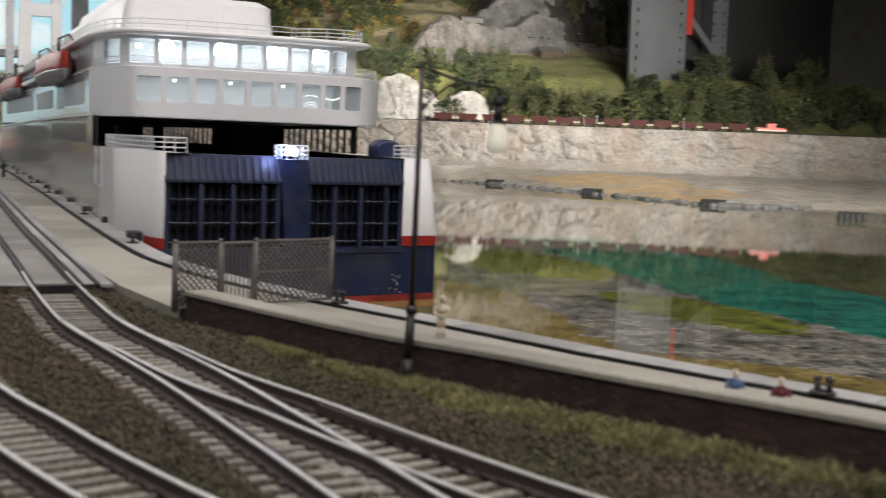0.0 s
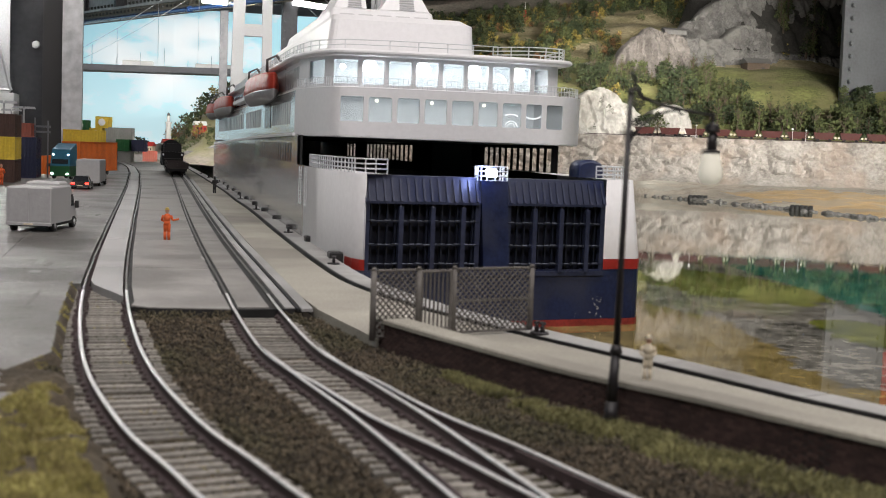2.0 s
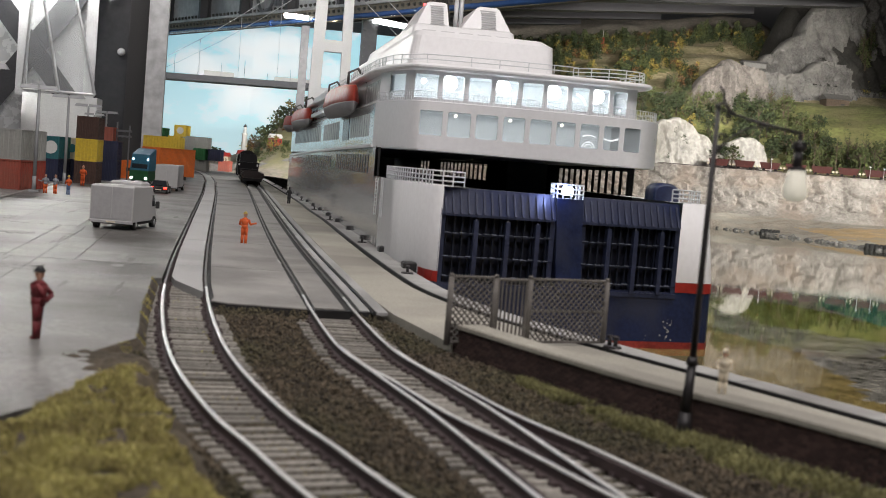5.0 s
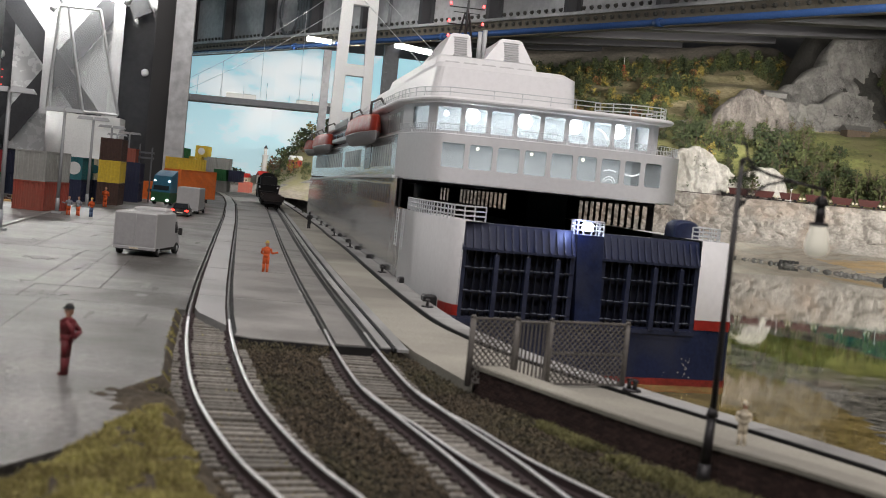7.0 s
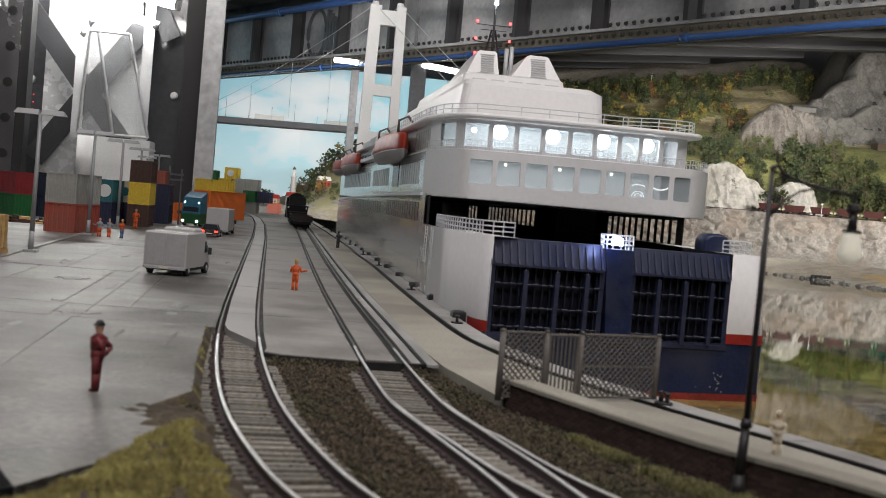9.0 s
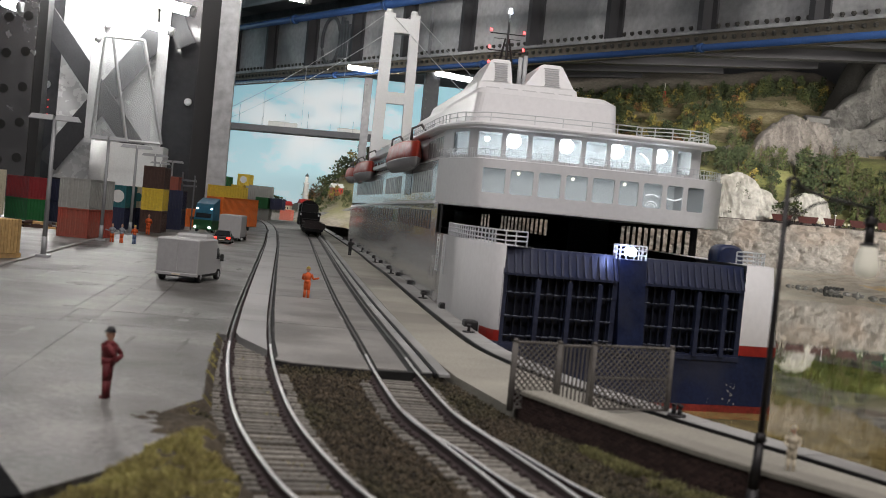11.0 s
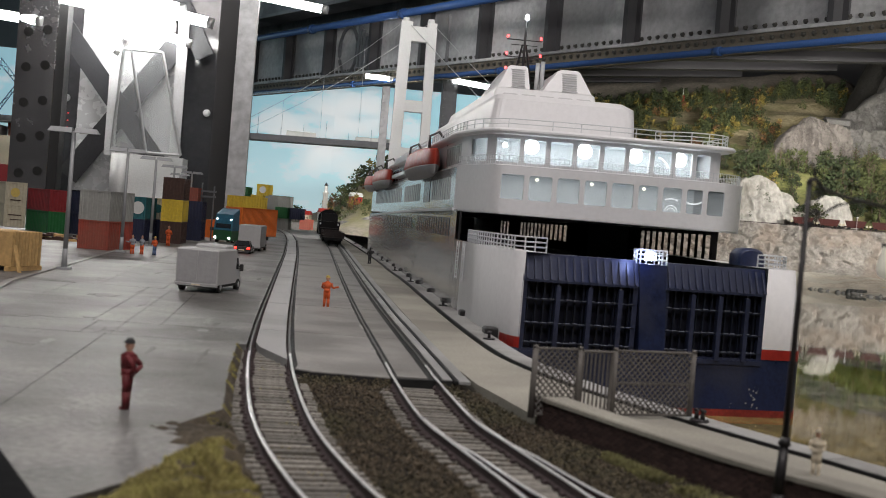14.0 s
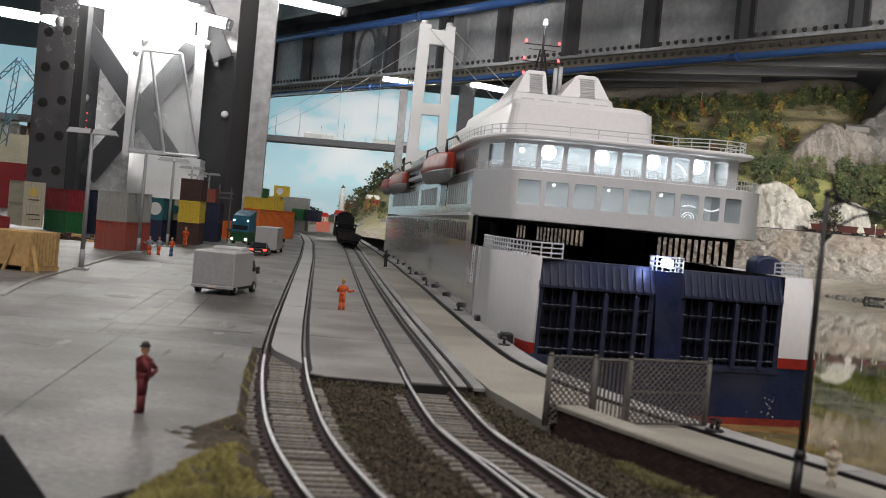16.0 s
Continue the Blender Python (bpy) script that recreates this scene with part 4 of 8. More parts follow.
bm = bm_new()
loft(bm, [plan_ring(12.5, 24.9, 98.8, 150, 0.9, 12.9), plan_ring(13.05, 24.75, 99.3, 149, 0.9, 16.45), plan_ring(13.3, 23.9, 99.7, 148, 0.9, 16.88)], False)
block = ship("funnel_block", bm, M_WHITE, ferry, "smooth white funnel casing with rounded edges")
bm = bm_new()
loft(bm, [plan_ring(13.6, 22.75, 105.0, 140, 0.3, 16.85, 3), plan_ring(13.85, 22.6, 105.4, 139, 0.3, 17.9, 3), plan_ring(14.0, 22.45, 105.6, 138, 0.3, 18.05, 3)], False)
sheared(part("upper_casing", bm, M_WHITE, block))
for x0, x1, t0, t1 in ((14.1, 16.95, 15.15, 16.8), (18.0, 22.45, 19.6, 21.4)):
    bm = bm_new()
    hexa(bm, [(x0, 105.8, 18.0), (x1, 105.8, 18.0), (x1, 118, 18.0), (x0, 118, 18.0), (t0, 107.0, 20.2), (t1, 107.0, 20.2), (t1, 114, 20.0), (t0, 114, 20.0)])
    edges = [e for e in bm.edges]
    bmesh.ops.bevel(bm, geom=edges, offset=0.12, segments=2, affect="EDGES")
    funnel = ship("funnel", bm, M_WHITE, ferry, "white tapered funnel with louvres")
    a, b = t0 + 0.12, t1 - 0.25
    for z0, z1 in ((18.15, 18.22), (19.78, 19.85)):
        y = 105.8 + 1.2 * (z0 - 18) / 2.2
        bm = bm_new()
        bbox(bm, a, y - 0.08, z0, b, y + 0.1, z1, 0.02)
        sheared(part("louvre_frame", bm, M_QUARTER, funnel))
    for k in range(7):
        bm = bm_new()
        z = 18.3 + k * 0.21
        y = 105.8 + 1.2 * (z - 18) / 2.2
        bbox(bm, a + 0.08, y - 0.09, z, b - 0.08, y + 0.1, z + 0.11, 0.03)
        sheared(part("louvre", bm, M_QUARTER, funnel))
for k in range(5):
    bm = bm_new()
    bbox(bm, 14.5 + k * 1.6, 105.0, 17.3, 15.75 + k * 1.6, 105.25, 17.55, 0.08)
    sheared(part("vent_grille", bm, M_QUARTER, block))
for k, x in enumerate((18.0, 18.45)):
    bm = bm_new()
    tube(bm, (x, 109, 17.9), (x, 109, 20.8 + 0.2 * k), 0.2, 0.2, 10)
    ship("exhaust_pipe", bm, M_GALV, ferry, "bright metal exhaust pipe", True)
M_REDLAMP = glowing("red_lamp", (1.0, 0.03, 0.03), 14.0)
bm = bm_new()
for sx in (-0.9, 0.9):
    tube(bm, (18.6 + sx, 121, 20.3), (18.6 + sx * 0.2, 121, 24.1), 0.13, 0.1, 6)
tube(bm, (18.65, 121, 18), (18.65, 121, 26.55), 0.19, 0.11, 8)
mast = ship("mast", bm, M_BLACKSTEEL, ferry, "black lattice signal mast with lamps")
for z, w in ((24.55, 1.75), (22.85, 1.8)):
    for dz, f, r in ((0, 1, 0.06), (-0.5, 0.75, 0.04)):
        bm = bm_new()
        tube(bm, (shear(18.6 - w * f, 121), 121, z + dz), (shear(18.6 + w * f, 121), 121, z + dz), r, r, 6)
        part("yard_arm", bm, M_BLACKSTEEL, mast)
for x, z in ((16.9, 24.7), (20.2, 24.7), (16.85, 23.0), (20.25, 23.0), (16.9, 21.55)):
    bm = bm_new()
    tube(bm, (shear(x, 121), 120.8, z), (shear(x, 121), 120.8, z + 0.24), 0.12, 0.1, 8)
    part("red_lamp", bm, M_REDLAMP, mast, "glowing red signal lamp")
bm = bm_new()
tube(bm, (shear(18.65, 121), 120.8, 26.55), (shear(18.65, 121), 120.8, 27.05), 0.22, 0.15, 10)
part("masthead_lamp", bm, glowing("masthead_white", (0.9, 0.95, 1.0), 30.0), mast, "glaring white masthead lamp")

# quayside flank: mouldings, windows, slots
bm = bm_new()
sweep(bm, [(9.42, y, z) for y, z in ((91.5, 7.1), (120, 6.95), (155, 6.6), (212, 5.9))], [(-0.1, -0.12), (0.12, -0.12), (0.12, 0.1), (-0.1, 0.1)])
ship("rubbing_strake", bm, M_RAILING, ferry, "pale moulding along the flank")
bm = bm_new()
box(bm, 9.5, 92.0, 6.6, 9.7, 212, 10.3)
ship("flank_plating", bm, M_GREYSIDE, ferry, "glossy white flank plating, greyed for shade")
bm = bm_new()
box(bm, 10.0, 93.0, 10.4, 10.2, 208, 12.55)
ship("upper_flank", bm, M_WHITE, ferry, "white upper flank behind the lifeboats")
for y0, y1, n, z0, z1, mat, xx in ((93.5, 104, 7, 10.7, 12.2, M_PALEPANE, 9.95), (95, 110, 9, 7.85, 9.6, M_PALEPANE, 9.46), (121, 141, 9, 7.85, 9.6, M_PALEPANE, 9.46), (145, 200, 18, 7.85, 9.6, M_PALEPANE, 9.46), (110, 118, 1, 7.7, 9.8, M_DARKPANE, 9.46), (93.5, 122, 15, 5.0, 6.45, M_DARKPANE, 9.46), (128, 170, 14, 5.0, 6.2, M_DARKPANE, 9.46), (130, 200, 12, 10.8, 12.2, M_DARKPANE, 9.95)):
    step = (y1 - y0) / n
    for k in range(n):
        bm = bm_new()
        bbox(bm, xx, y0 + k * step + step * 0.14, z0, xx + 0.08, y0 + (k + 1) * step - step * 0.14, z1, 0.02)
        ship("side_window", bm, mat, ferry)
# ladder on the quarter
for y0 in (82.5, 86.0):
    bm = bm_new()
    tube(bm, (9.4, y0, 2.2), (9.4, y0, 4.8), 0.04, 0.04, 5)
    ladder = ship("ladder", bm, M_RAILING, ferry, "thin white boarding ladder")
    bm = bm_new()
    tube(bm, (9.4, y0 + 1.1, 2.2), (9.4, y0 + 1.1, 4.8), 0.04, 0.04, 5)
    sheared(part("stile", bm, M_RAILING, ladder))
    for k in range(9):
        bm = bm_new()
        tube(bm, (9.4, y0, 2.3 + k * 0.28), (9.4, y0 + 1.1, 2.3 + k * 0.28), 0.03, 0.03, 5)
        sheared(part("rung", bm, M_RAILING, ladder))


# lifeboats in their davits
M_BOATGREY = material("lifeboat_hull_grey", (0.27, 0.27, 0.275), 0.5, vary=0.1, big=30)


def lifeboat(y0, y1):
    n = 12
    bm_h, bm_c = bm_new(), bm_new()
    for bm_x, prof in ((bm_h, ((0.0, 0.0), (0.45, 0.1), (0.8, 0.45), (0.98, 0.85), (1.0, 0.95))), (bm_c, ((1.0, 0.95), (1.06, 1.05), (1.04, 1.3), (0.86, 2.3), (0.7, 2.5), (0.0, 2.55)))):
        rows = []
        for k in range(n + 1):
            t = k / n
            w = 1.05 * (1 - abs(2 * t - 1) ** 3.2) + 0.06
            lift = 0.35 * abs(2 * t - 1) ** 3
            row = []
            for s in (-1, 1):
                for u, z in (prof if s < 0 else prof[::-1]):
                    row.append(bm_x.verts.new((8.75 + s * u * w, y0 + (y1 - y0) * t, 9.75 + z + lift * (1.3 - z) * 0.5)))
            rows.append(row)
        for a, b in zip(rows, rows[1:]):
            for k in range(len(a) - 1):
                bm_x.faces.new((a[k], a[k + 1], b[k + 1], b[k])).smooth = True
        bm_x.faces.new(rows[0])
        bm_x.faces.new(rows[-1])
    hull = ship("lifeboat", bm_h, M_BOATGREY, ferry, "lifeboat with grey-white hull and orange canopy")
    ob = part("canopy", bm_c, M_ORANGE, hull, "orange-red canopy")
    for q in ob.data.vertices:
        q.co.x = shear(q.co.x / CM, q.co.y / CM) * CM
    for y in (y0 + 3, y1 - 3):
        bm = bm_new()
        polytube(bm, [(shear(10.1, y), y, 12.5), (shear(9.2, y), y, 13.6), (shear(8.45, y), y, 13.2), (shear(8.45, y), y, 12.2)], 0.13, 6)
        part("davit", bm, M_DARKGREY, hull)


lifeboat(101, 127)
lifeboat(158, 190)
lifeboat(196, 211)
bm = bm_new()
box(bm, 9.2, 138, 12.6, 10.2, 158, 13.3)
box(bm, 9.0, 138, 10.9, 10.1, 158, 11.3)
ship("boat_deck", bm, M_RAILING, ferry, "grey boat deck between the lifeboats")

# bollards and fenders along the quay
bm = bm_new()
tube(bm, (0, 0, 0), (0, 0, 0.08), 0.34, 0.32, 12)
for sx in (-0.15, 0.15):
    tube(bm, (sx, 0, 0.06), (sx, 0, 0.36), 0.085, 0.075, 10)
    tube(bm, (sx, 0, 0.36), (sx * 1.15, 0, 0.43), 0.12, 0.11, 10)
bollard_mesh = finish(bm, "bollard", M_IRON)
for x, y, rz in ((13.3, 41.2, -65), (20.6, 23.6, -65), (9.15, 65.3, 80), (8.8, 88, 90), (8.45, 117.5, 90), (8.05, 138, 90), (7.75, 165, 90), (7.3, 190, 90), (6.7, 215, 90), (6.0, 240, 90)):
    ob = tagged(new("bollard", bollard_mesh), "black iron double mooring bollard on the quay edge", "bollard", "quay bollards")
    ob.matrix_world = place(x, y, 0.06, rz)
bm = bm_new()
bbox(bm, -0.3, -0.55, -1.6, 0.5, 0.55, 0.42, 0.08)
fender_mesh = finish(bm, "fender", M_BLACKSTEEL)
for k in range(13):
    y = 69 + k * 11.5
    x = 9.62 - 0.0125 * (y - 69)
    ob = tagged(new("fender", fender_mesh), "black rubber quay fender beside the hull", "fender", "quay fenders")
    ob.matrix_world = place(x, y, 0, 0)


# ---- train on the quay track ----
# wagon brown taken down near black: dim far-end light is in the colour
M_WAGON = material("wagon_brown", (0.012, 0.006, 0.0055), 0.6, vary=0.25, big=60, fine=500, bump=0.2)
M_WAGONFLOOR = material("wagon_floor", (0.03, 0.022, 0.02), 0.5, vary=0.2, big=50)
M_LOCO = material("loco_black", (0.005, 0.005, 0.006), 0.6, vary=0.3, big=60, fine=500, bump=0.15, spec=0.2)
M_WHEEL = material("wheel_dark", (0.025, 0.016, 0.015), 0.5, 0.3, vary=0.3)
M_GOLD = material("coin_gold", (0.75, 0.58, 0.22), 0.3, 1.0, vary=0.1, big=200, fine=900, bump=0.3)
M_COPPER = material("coin_copper", (0.62, 0.30, 0.18), 0.35, 1.0, vary=0.1, big=200, fine=900, bump=0.3)


def on_line(line, y):
    for (x0, y0), (x1, y1) in zip(line, line[1:]):
        if y1 <= y <= y0:
            t = (y - y0) / (y1 - y0)
            return x0 + (x1 - x0) * t, math.degrees(math.atan2(y0 - y1, x0 - x1)) - 90
    return line[-1][0], 0.0


def wheelset(parent, y, r=0.5):
    bm = bm_new()
    for sx in (-1, 1):
        tube(bm, (sx * 0.72, y, r), (sx * 0.86, y, r), r + 0.06, r, 16)
        tube(bm, (sx * 0.86, y, r), (sx * 0.98, y, r), r * 0.9, r * 0.6, 16)
    tube(bm, (-0.8, y, r), (0.8, y, r), 0.1, 0.1, 8)
    part("wheelset", bm, M_WHEEL, parent)


def buffers(parent, y, s):
    for sx in (-1, 1):
        bm = bm_new()
        tube(bm, (sx * 1.0, y, 1.2), (sx * 1.0, y + s * 0.55, 1.2), 0.14, 0.14, 8)
        tube(bm, (sx * 1.0, y + s * 0.5, 1.2), (sx * 1.0, y + s * 0.6, 1.2), 0.27, 0.27, 12)
        part("buffer", bm, M_LOCO, parent)


def open_wagon(y0):
    x, rz = on_line(RIGHT_LINE, y0 + 6)
    w = thing("open_wagon", "brown open goods wagon carrying coins on the quay track", "wagon", "goods wagons", (x, y0 + 6, 0.02), rz)
    bm = bm_new()
    bbox(bm, -1.6, -6, 1.45, 1.6, 6, 1.62, 0.03)
    part("floor", bm, M_WAGONFLOOR, w)
    for sx in (-1, 1):
        bm = bm_new()
        bbox(bm, min(sx * 1.6, sx * 1.7), -6, 1.5, max(sx * 1.6, sx * 1.7), 6, 2.45, 0.03)
        for k in range(13):
            y = -5.8 + k * 11.6 / 12
            bbox(bm, min(sx * 1.7, sx * 1.78), y - 0.08, 1.5, max(sx * 1.7, sx * 1.78), y + 0.08, 2.45, 0.02)
        part("side_wall", bm, M_WAGON, w)
    for sy in (-1, 1):
        bm = bm_new()
        bbox(bm, -1.6, min(sy * 5.9, sy * 6.0), 1.5, 1.6, max(sy * 5.9, sy * 6.0), 2.45, 0.03)
        for k in range(5):
            xx = -1.4 + k * 0.7
            bbox(bm, xx - 0.07, min(sy * 6.0, sy * 6.1), 1.5, xx + 0.07, max(sy * 6.0, sy * 6.1), 2.4, 0.02)
        part("end_wall", bm, M_WAGON, w)
        buffers(w, sy * 6.0, sy)
        wheelset(w, sy * 4.0)
    bm = bm_new()
    for sx in (-1.25, 1.1):
        box(bm, sx, -6, 0.95, sx + 0.15, 6, 1.45)
    box(bm, -1.5, -6.05, 1.0, 1.5, -5.9, 1.45)
    box(bm, -1.5, 5.9, 1.0, 1.5, 6.05, 1.45)
    for y in (-4, 4):
        for sx in (-1.2, 1.2):
            bbox(bm, sx - 0.12, y - 0.6, 0.4, sx + 0.12, y + 0.6, 1.0, 0.04)
    part("underframe", bm, M_LOCO, w)
    return w, x, rz


def coin(x, y, z, r, mat, label, lean=0.0):
    bm = bm_new()
    n = 40
    rows = []
    for rr, zz in ((r - 0.03, 0), (r, 0.03), (r, 0.18), (r - 0.03, 0.21), (r - 0.14, 0.21), (r - 0.16, 0.19)):
        rows.append([bm.verts.new((rr * math.cos(2 * math.pi * k / n), rr * math.sin(2 * math.pi * k / n), zz)) for k in range(n)])
    for a, b in zip(rows, rows[1:]):
        for k in range(n):
            bm.faces.new((a[k], a[(k + 1) % n], b[(k + 1) % n], b[k]))
    bm.faces.new(rows[0][::-1])
    bm.faces.new(rows[-1])
    ob = tagged(part("coin", bm, mat), label, "coin", "coins on the wagons")
    ob.matrix_world = pose(x * CM, y * CM, z * CM, 0, lean, 0)


for y0 in (213, 225.6):
    w, x, rz = open_wagon(y0)
    coin(x - 0.1, y0 + 4.2, 1.65, 1.2, M_GOLD, "gold-coloured coin lying on the wagon floor")
    coin(x + 0.1, y0 + 8.4, 1.65, 1.05, M_COPPER, "copper-coloured coin lying on the wagon floor")

x, rz = on_line(RIGHT_LINE, 252)
loco = thing("steam_locomotive", "black steam locomotive with its tender coupled", "locomotive", "", (x, 238.4, 0.02), rz)
bm = bm_new()
hexa(bm, [(-1.5, 0, 1.2), (1.5, 0, 1.2), (1.5, 9.5, 1.2), (-1.5, 9.5, 1.2), (-1.75, 0, 3.3), (1.75, 0, 3.3), (1.75, 9.5, 3.3), (-1.75, 9.5, 3.3)])
tender = part("tender", bm, M_LOCO, loco, "black tender with coal bunker")
bm = bm_new()
hexa(bm, [(-1.3, 2.6, 3.3), (1.3, 2.6, 3.3), (1.3, 9.4, 3.3), (-1.3, 9.4, 3.3), (-1.25, 3.0, 4.6), (1.25, 3.0, 4.6), (1.25, 9.3, 4.6), (-1.25, 9.3, 4.6)])
part("coal_bunker", bm, M_LOCO, tender)
for sx in (-1.55, 1.3):
    bm = bm_new()
    bbox(bm, sx, -0.06, 2.75, sx + 0.22, 0.02, 3.05, 0.02)
    part("tail_plate", bm, M_RAILING, tender, "small white tail plate")
bm = bm_new()
bbox(bm, -1.4, -0.05, 2.2, 1.4, 0.0, 2.3, 0.01)
part("grab_rail", bm, M_IRON, tender)
for y in (1.4, 3.4, 5.8, 7.8, 12.5, 14.6, 16.7, 18.8, 21.5):
    wheelset(loco, y, 0.55 if y < 9 else 0.75)
buffers(loco, 0, -1)
bm = bm_new()
hexa(bm, [(-1.75, 9.9, 1.3), (1.75, 9.9, 1.3), (1.75, 13, 1.3), (-1.75, 13, 1.3), (-1.6, 9.9, 4.4), (1.6, 9.9, 4.4), (1.6, 13, 4.4), (-1.6, 13, 4.4)])
tube(bm, (0, 9.7, 3.6), (0, 13.1, 3.6), 1.65, 1.65, 18)
part("cab", bm, M_LOCO, loco, "black driver's cab with rounded roof")
bm = bm_new()
tube(bm, (0, 13, 3.2), (0, 24, 3.2), 1.15, 1.15, 18)
for y, r, h in ((15, 0.35, 4.7), (18, 0.4, 4.75), (22.5, 0.3, 5.15)):
    tube(bm, (0, y, 4.2), (0, y, h), r, r * 0.9, 12)
part("boiler", bm, M_LOCO, loco, "black boiler with domes and chimney")
bm = bm_new()
bbox(bm, -1.7, 13, 1.9, 1.7, 24.5, 2.05, 0.03)
for sx in (-1.5, 1.0):
    bbox(bm, sx, 21, 0.8, sx + 0.5, 23.4, 1.7, 0.1)
bbox(bm, -1.0, 13, 0.9, 1.0, 24.5, 1.9, 0.05)
part("frame", bm, M_LOCO, loco)
loco.matrix_world = loco.matrix_world @ Matrix.Scale(1.2, 4)


# ---- figures (plain painted shapes) ----
def figure(name, label, x, y, z, rz, low, high, head, height=2.0, helmet=None, apart=0.12, raise_arm=0, arms_back=False):
    k = height / 2.0
    bm = bm_new()
    for sx in (-1, 1):
        tube(bm, (sx * apart * k, -0.05 * k, 0), (sx * apart * k, 0.14 * k, 0.02 * k), 0.07 * k, 0.06 * k, 8)
        tube(bm, (sx * apart * k, 0, 0), (sx * 0.11 * k, 0, 0.5 * k), 0.085 * k, 0.1 * k, 8)
        tube(bm, (sx * 0.11 * k, 0, 0.5 * k), (sx * 0.09 * k, 0, 0.98 * k), 0.1 * k, 0.14 * k, 8)
    n0 = len(bm.faces)
    tube(bm, (0, 0, 0.92 * k), (0, 0, 1.15 * k), 0.19 * k, 0.2 * k, 10)
    tube(bm, (0, 0, 1.15 * k), (0, 0, 1.5 * k), 0.2 * k, 0.24 * k, 10)
    tube(bm, (0, 0, 1.5 * k), (0, 0, 1.62 * k), 0.24 * k, 0.09 * k, 10)
    for i, sx in enumerate((-1, 1)):
        if arms_back:
            tube(bm, (sx * 0.2 * k, 0, 1.5 * k), (sx * 0.27 * k, -0.27 * k, 1.22 * k), 0.085 * k, 0.075 * k, 7)
            tube(bm, (sx * 0.27 * k, -0.27 * k, 1.22 * k), (sx * 0.1 * k, -0.16 * k, 1.02 * k), 0.075 * k, 0.06 * k, 7)
            continue
        tube(bm, (sx * 0.24 * k, 0, 1.5 * k), (sx * 0.33 * k, 0.04 * k, 1.2 * k), 0.08 * k, 0.07 * k, 7)
        hand = (sx * 0.2 * k, 0.24 * k, 1.1 * k) if raise_arm != sx else (sx * 0.72 * k, 0.1 * k, 1.3 * k)
        tube(bm, (sx * 0.33 * k, 0.04 * k, 1.2 * k), hand, 0.07 * k, 0.055 * k, 7)
    paint(bm, n0, 1)
    n1 = len(bm.faces)
    tube(bm, (0, 0, 1.6 * k), (0, 0, 1.68 * k), 0.07 * k, 0.07 * k, 8)
    for a, b, r0, r1 in ((1.66, 1.74, 0.07, 0.12), (1.74, 1.86, 0.12, 0.12), (1.86, 1.95, 0.12, 0.07), (1.95, 1.98, 0.07, 0.01)):
        tube(bm, (0, 0, a * k), (0, 0, b * k), r0 * k, r1 * k, 10)
    paint(bm, n1, 2)
    if helmet:
        n2 = len(bm.faces)
        tube(bm, (0, 0.02 * k, 1.85 * k), (0, 0.02 * k, 1.88 * k), 0.17 * k, 0.15 * k, 10)
        tube(bm, (0, 0, 1.88 * k), (0, 0, 2.0 * k), 0.14 * k, 0.07 * k, 10)
        paint(bm, n2, 3)
    for f in bm.faces:
        f.smooth = True
    ob = multi(name, bm, [low, high, head] + ([helmet] if helmet else []))
    ob.matrix_world = place(x, y, z, rz)
    return tagged(ob, label, "figurine", "model figures")


M_HIVIS = material("orange_workwear", (0.60, 0.10, 0.02), 0.7, vary=0.2, big=200)
M_SKIN = material("painted_skin", (0.45, 0.25, 0.17), 0.6, vary=0.1, big=200)
M_REDCLOTH = material("dark_red_cloth", (0.125, 0.012, 0.016), 0.6, vary=0.25, big=200)
M_DARKCLOTH = material("dark_cloth", (0.03, 0.03, 0.032), 0.7, vary=0.25, big=200)
M_BLUECLOTH = material("blue_cloth", (0.08, 0.13, 0.25), 0.7, vary=0.2, big=200)
M_GREYCLOTH = material("grey_cloth", (0.25, 0.27, 0.3), 0.7, vary=0.2, big=200)
M_CREAM = material("cream_cloth", (0.62, 0.55, 0.42), 0.7, vary=0.12, big=200)
M_YELLOWCAP = material("yellow_cap", (0.6, 0.45, 0.12), 0.5, vary=0.1, big=200)
figure("figurine", "dark red figurine standing on the concrete yard", -5.4, 36.5, -0.0, 78, M_REDCLOTH, M_REDCLOTH, M_SKIN, 2.1, M_DARKCLOTH, 0.07, 0, True)
figure("figurine", "orange workwear figurine pointing beside the rails", 0.4, 80.1, 0.0, -10, M_HIVIS, M_HIVIS, M_SKIN, 2.05, M_YELLOWCAP, 0.12, 1)
figure("figurine", "dark figurine standing on the quay path", 5.7, 152.8, 0.0, 30, M_DARKCLOTH, M_DARKCLOTH, M_DARKCLOTH, 2.1)
figure("figurine", "orange workwear figurine standing by the containers", -19.9, 131, 0.0, 20, M_HIVIS, M_GREYCLOTH, M_SKIN, 2.0, None, 0.12, -1)
figure("figurine", "orange workwear figurine talking by the containers", -19.0, 131.5, 0.0, -30, M_HIVIS, M_GREYCLOTH, M_SKIN, 2.0)
figure("figurine", "blue trousered figurine with yellow cap", -17.7, 131.6, 0.0, 40, M_BLUECLOTH, M_HIVIS, M_SKIN, 2.0, M_YELLOWCAP)
figure("figurine", "orange workwear figurine beside a lamp post", -19.9, 160, 0.0, -20, M_HIVIS, M_HIVIS, M_SKIN, 2.6)
figure("figurine", "cream clothed figurine with a sun hat by the water", 12.6, 29.5, 0.7, 150, M_CREAM, M_CREAM, M_SKIN, 1.15, M_CREAM)
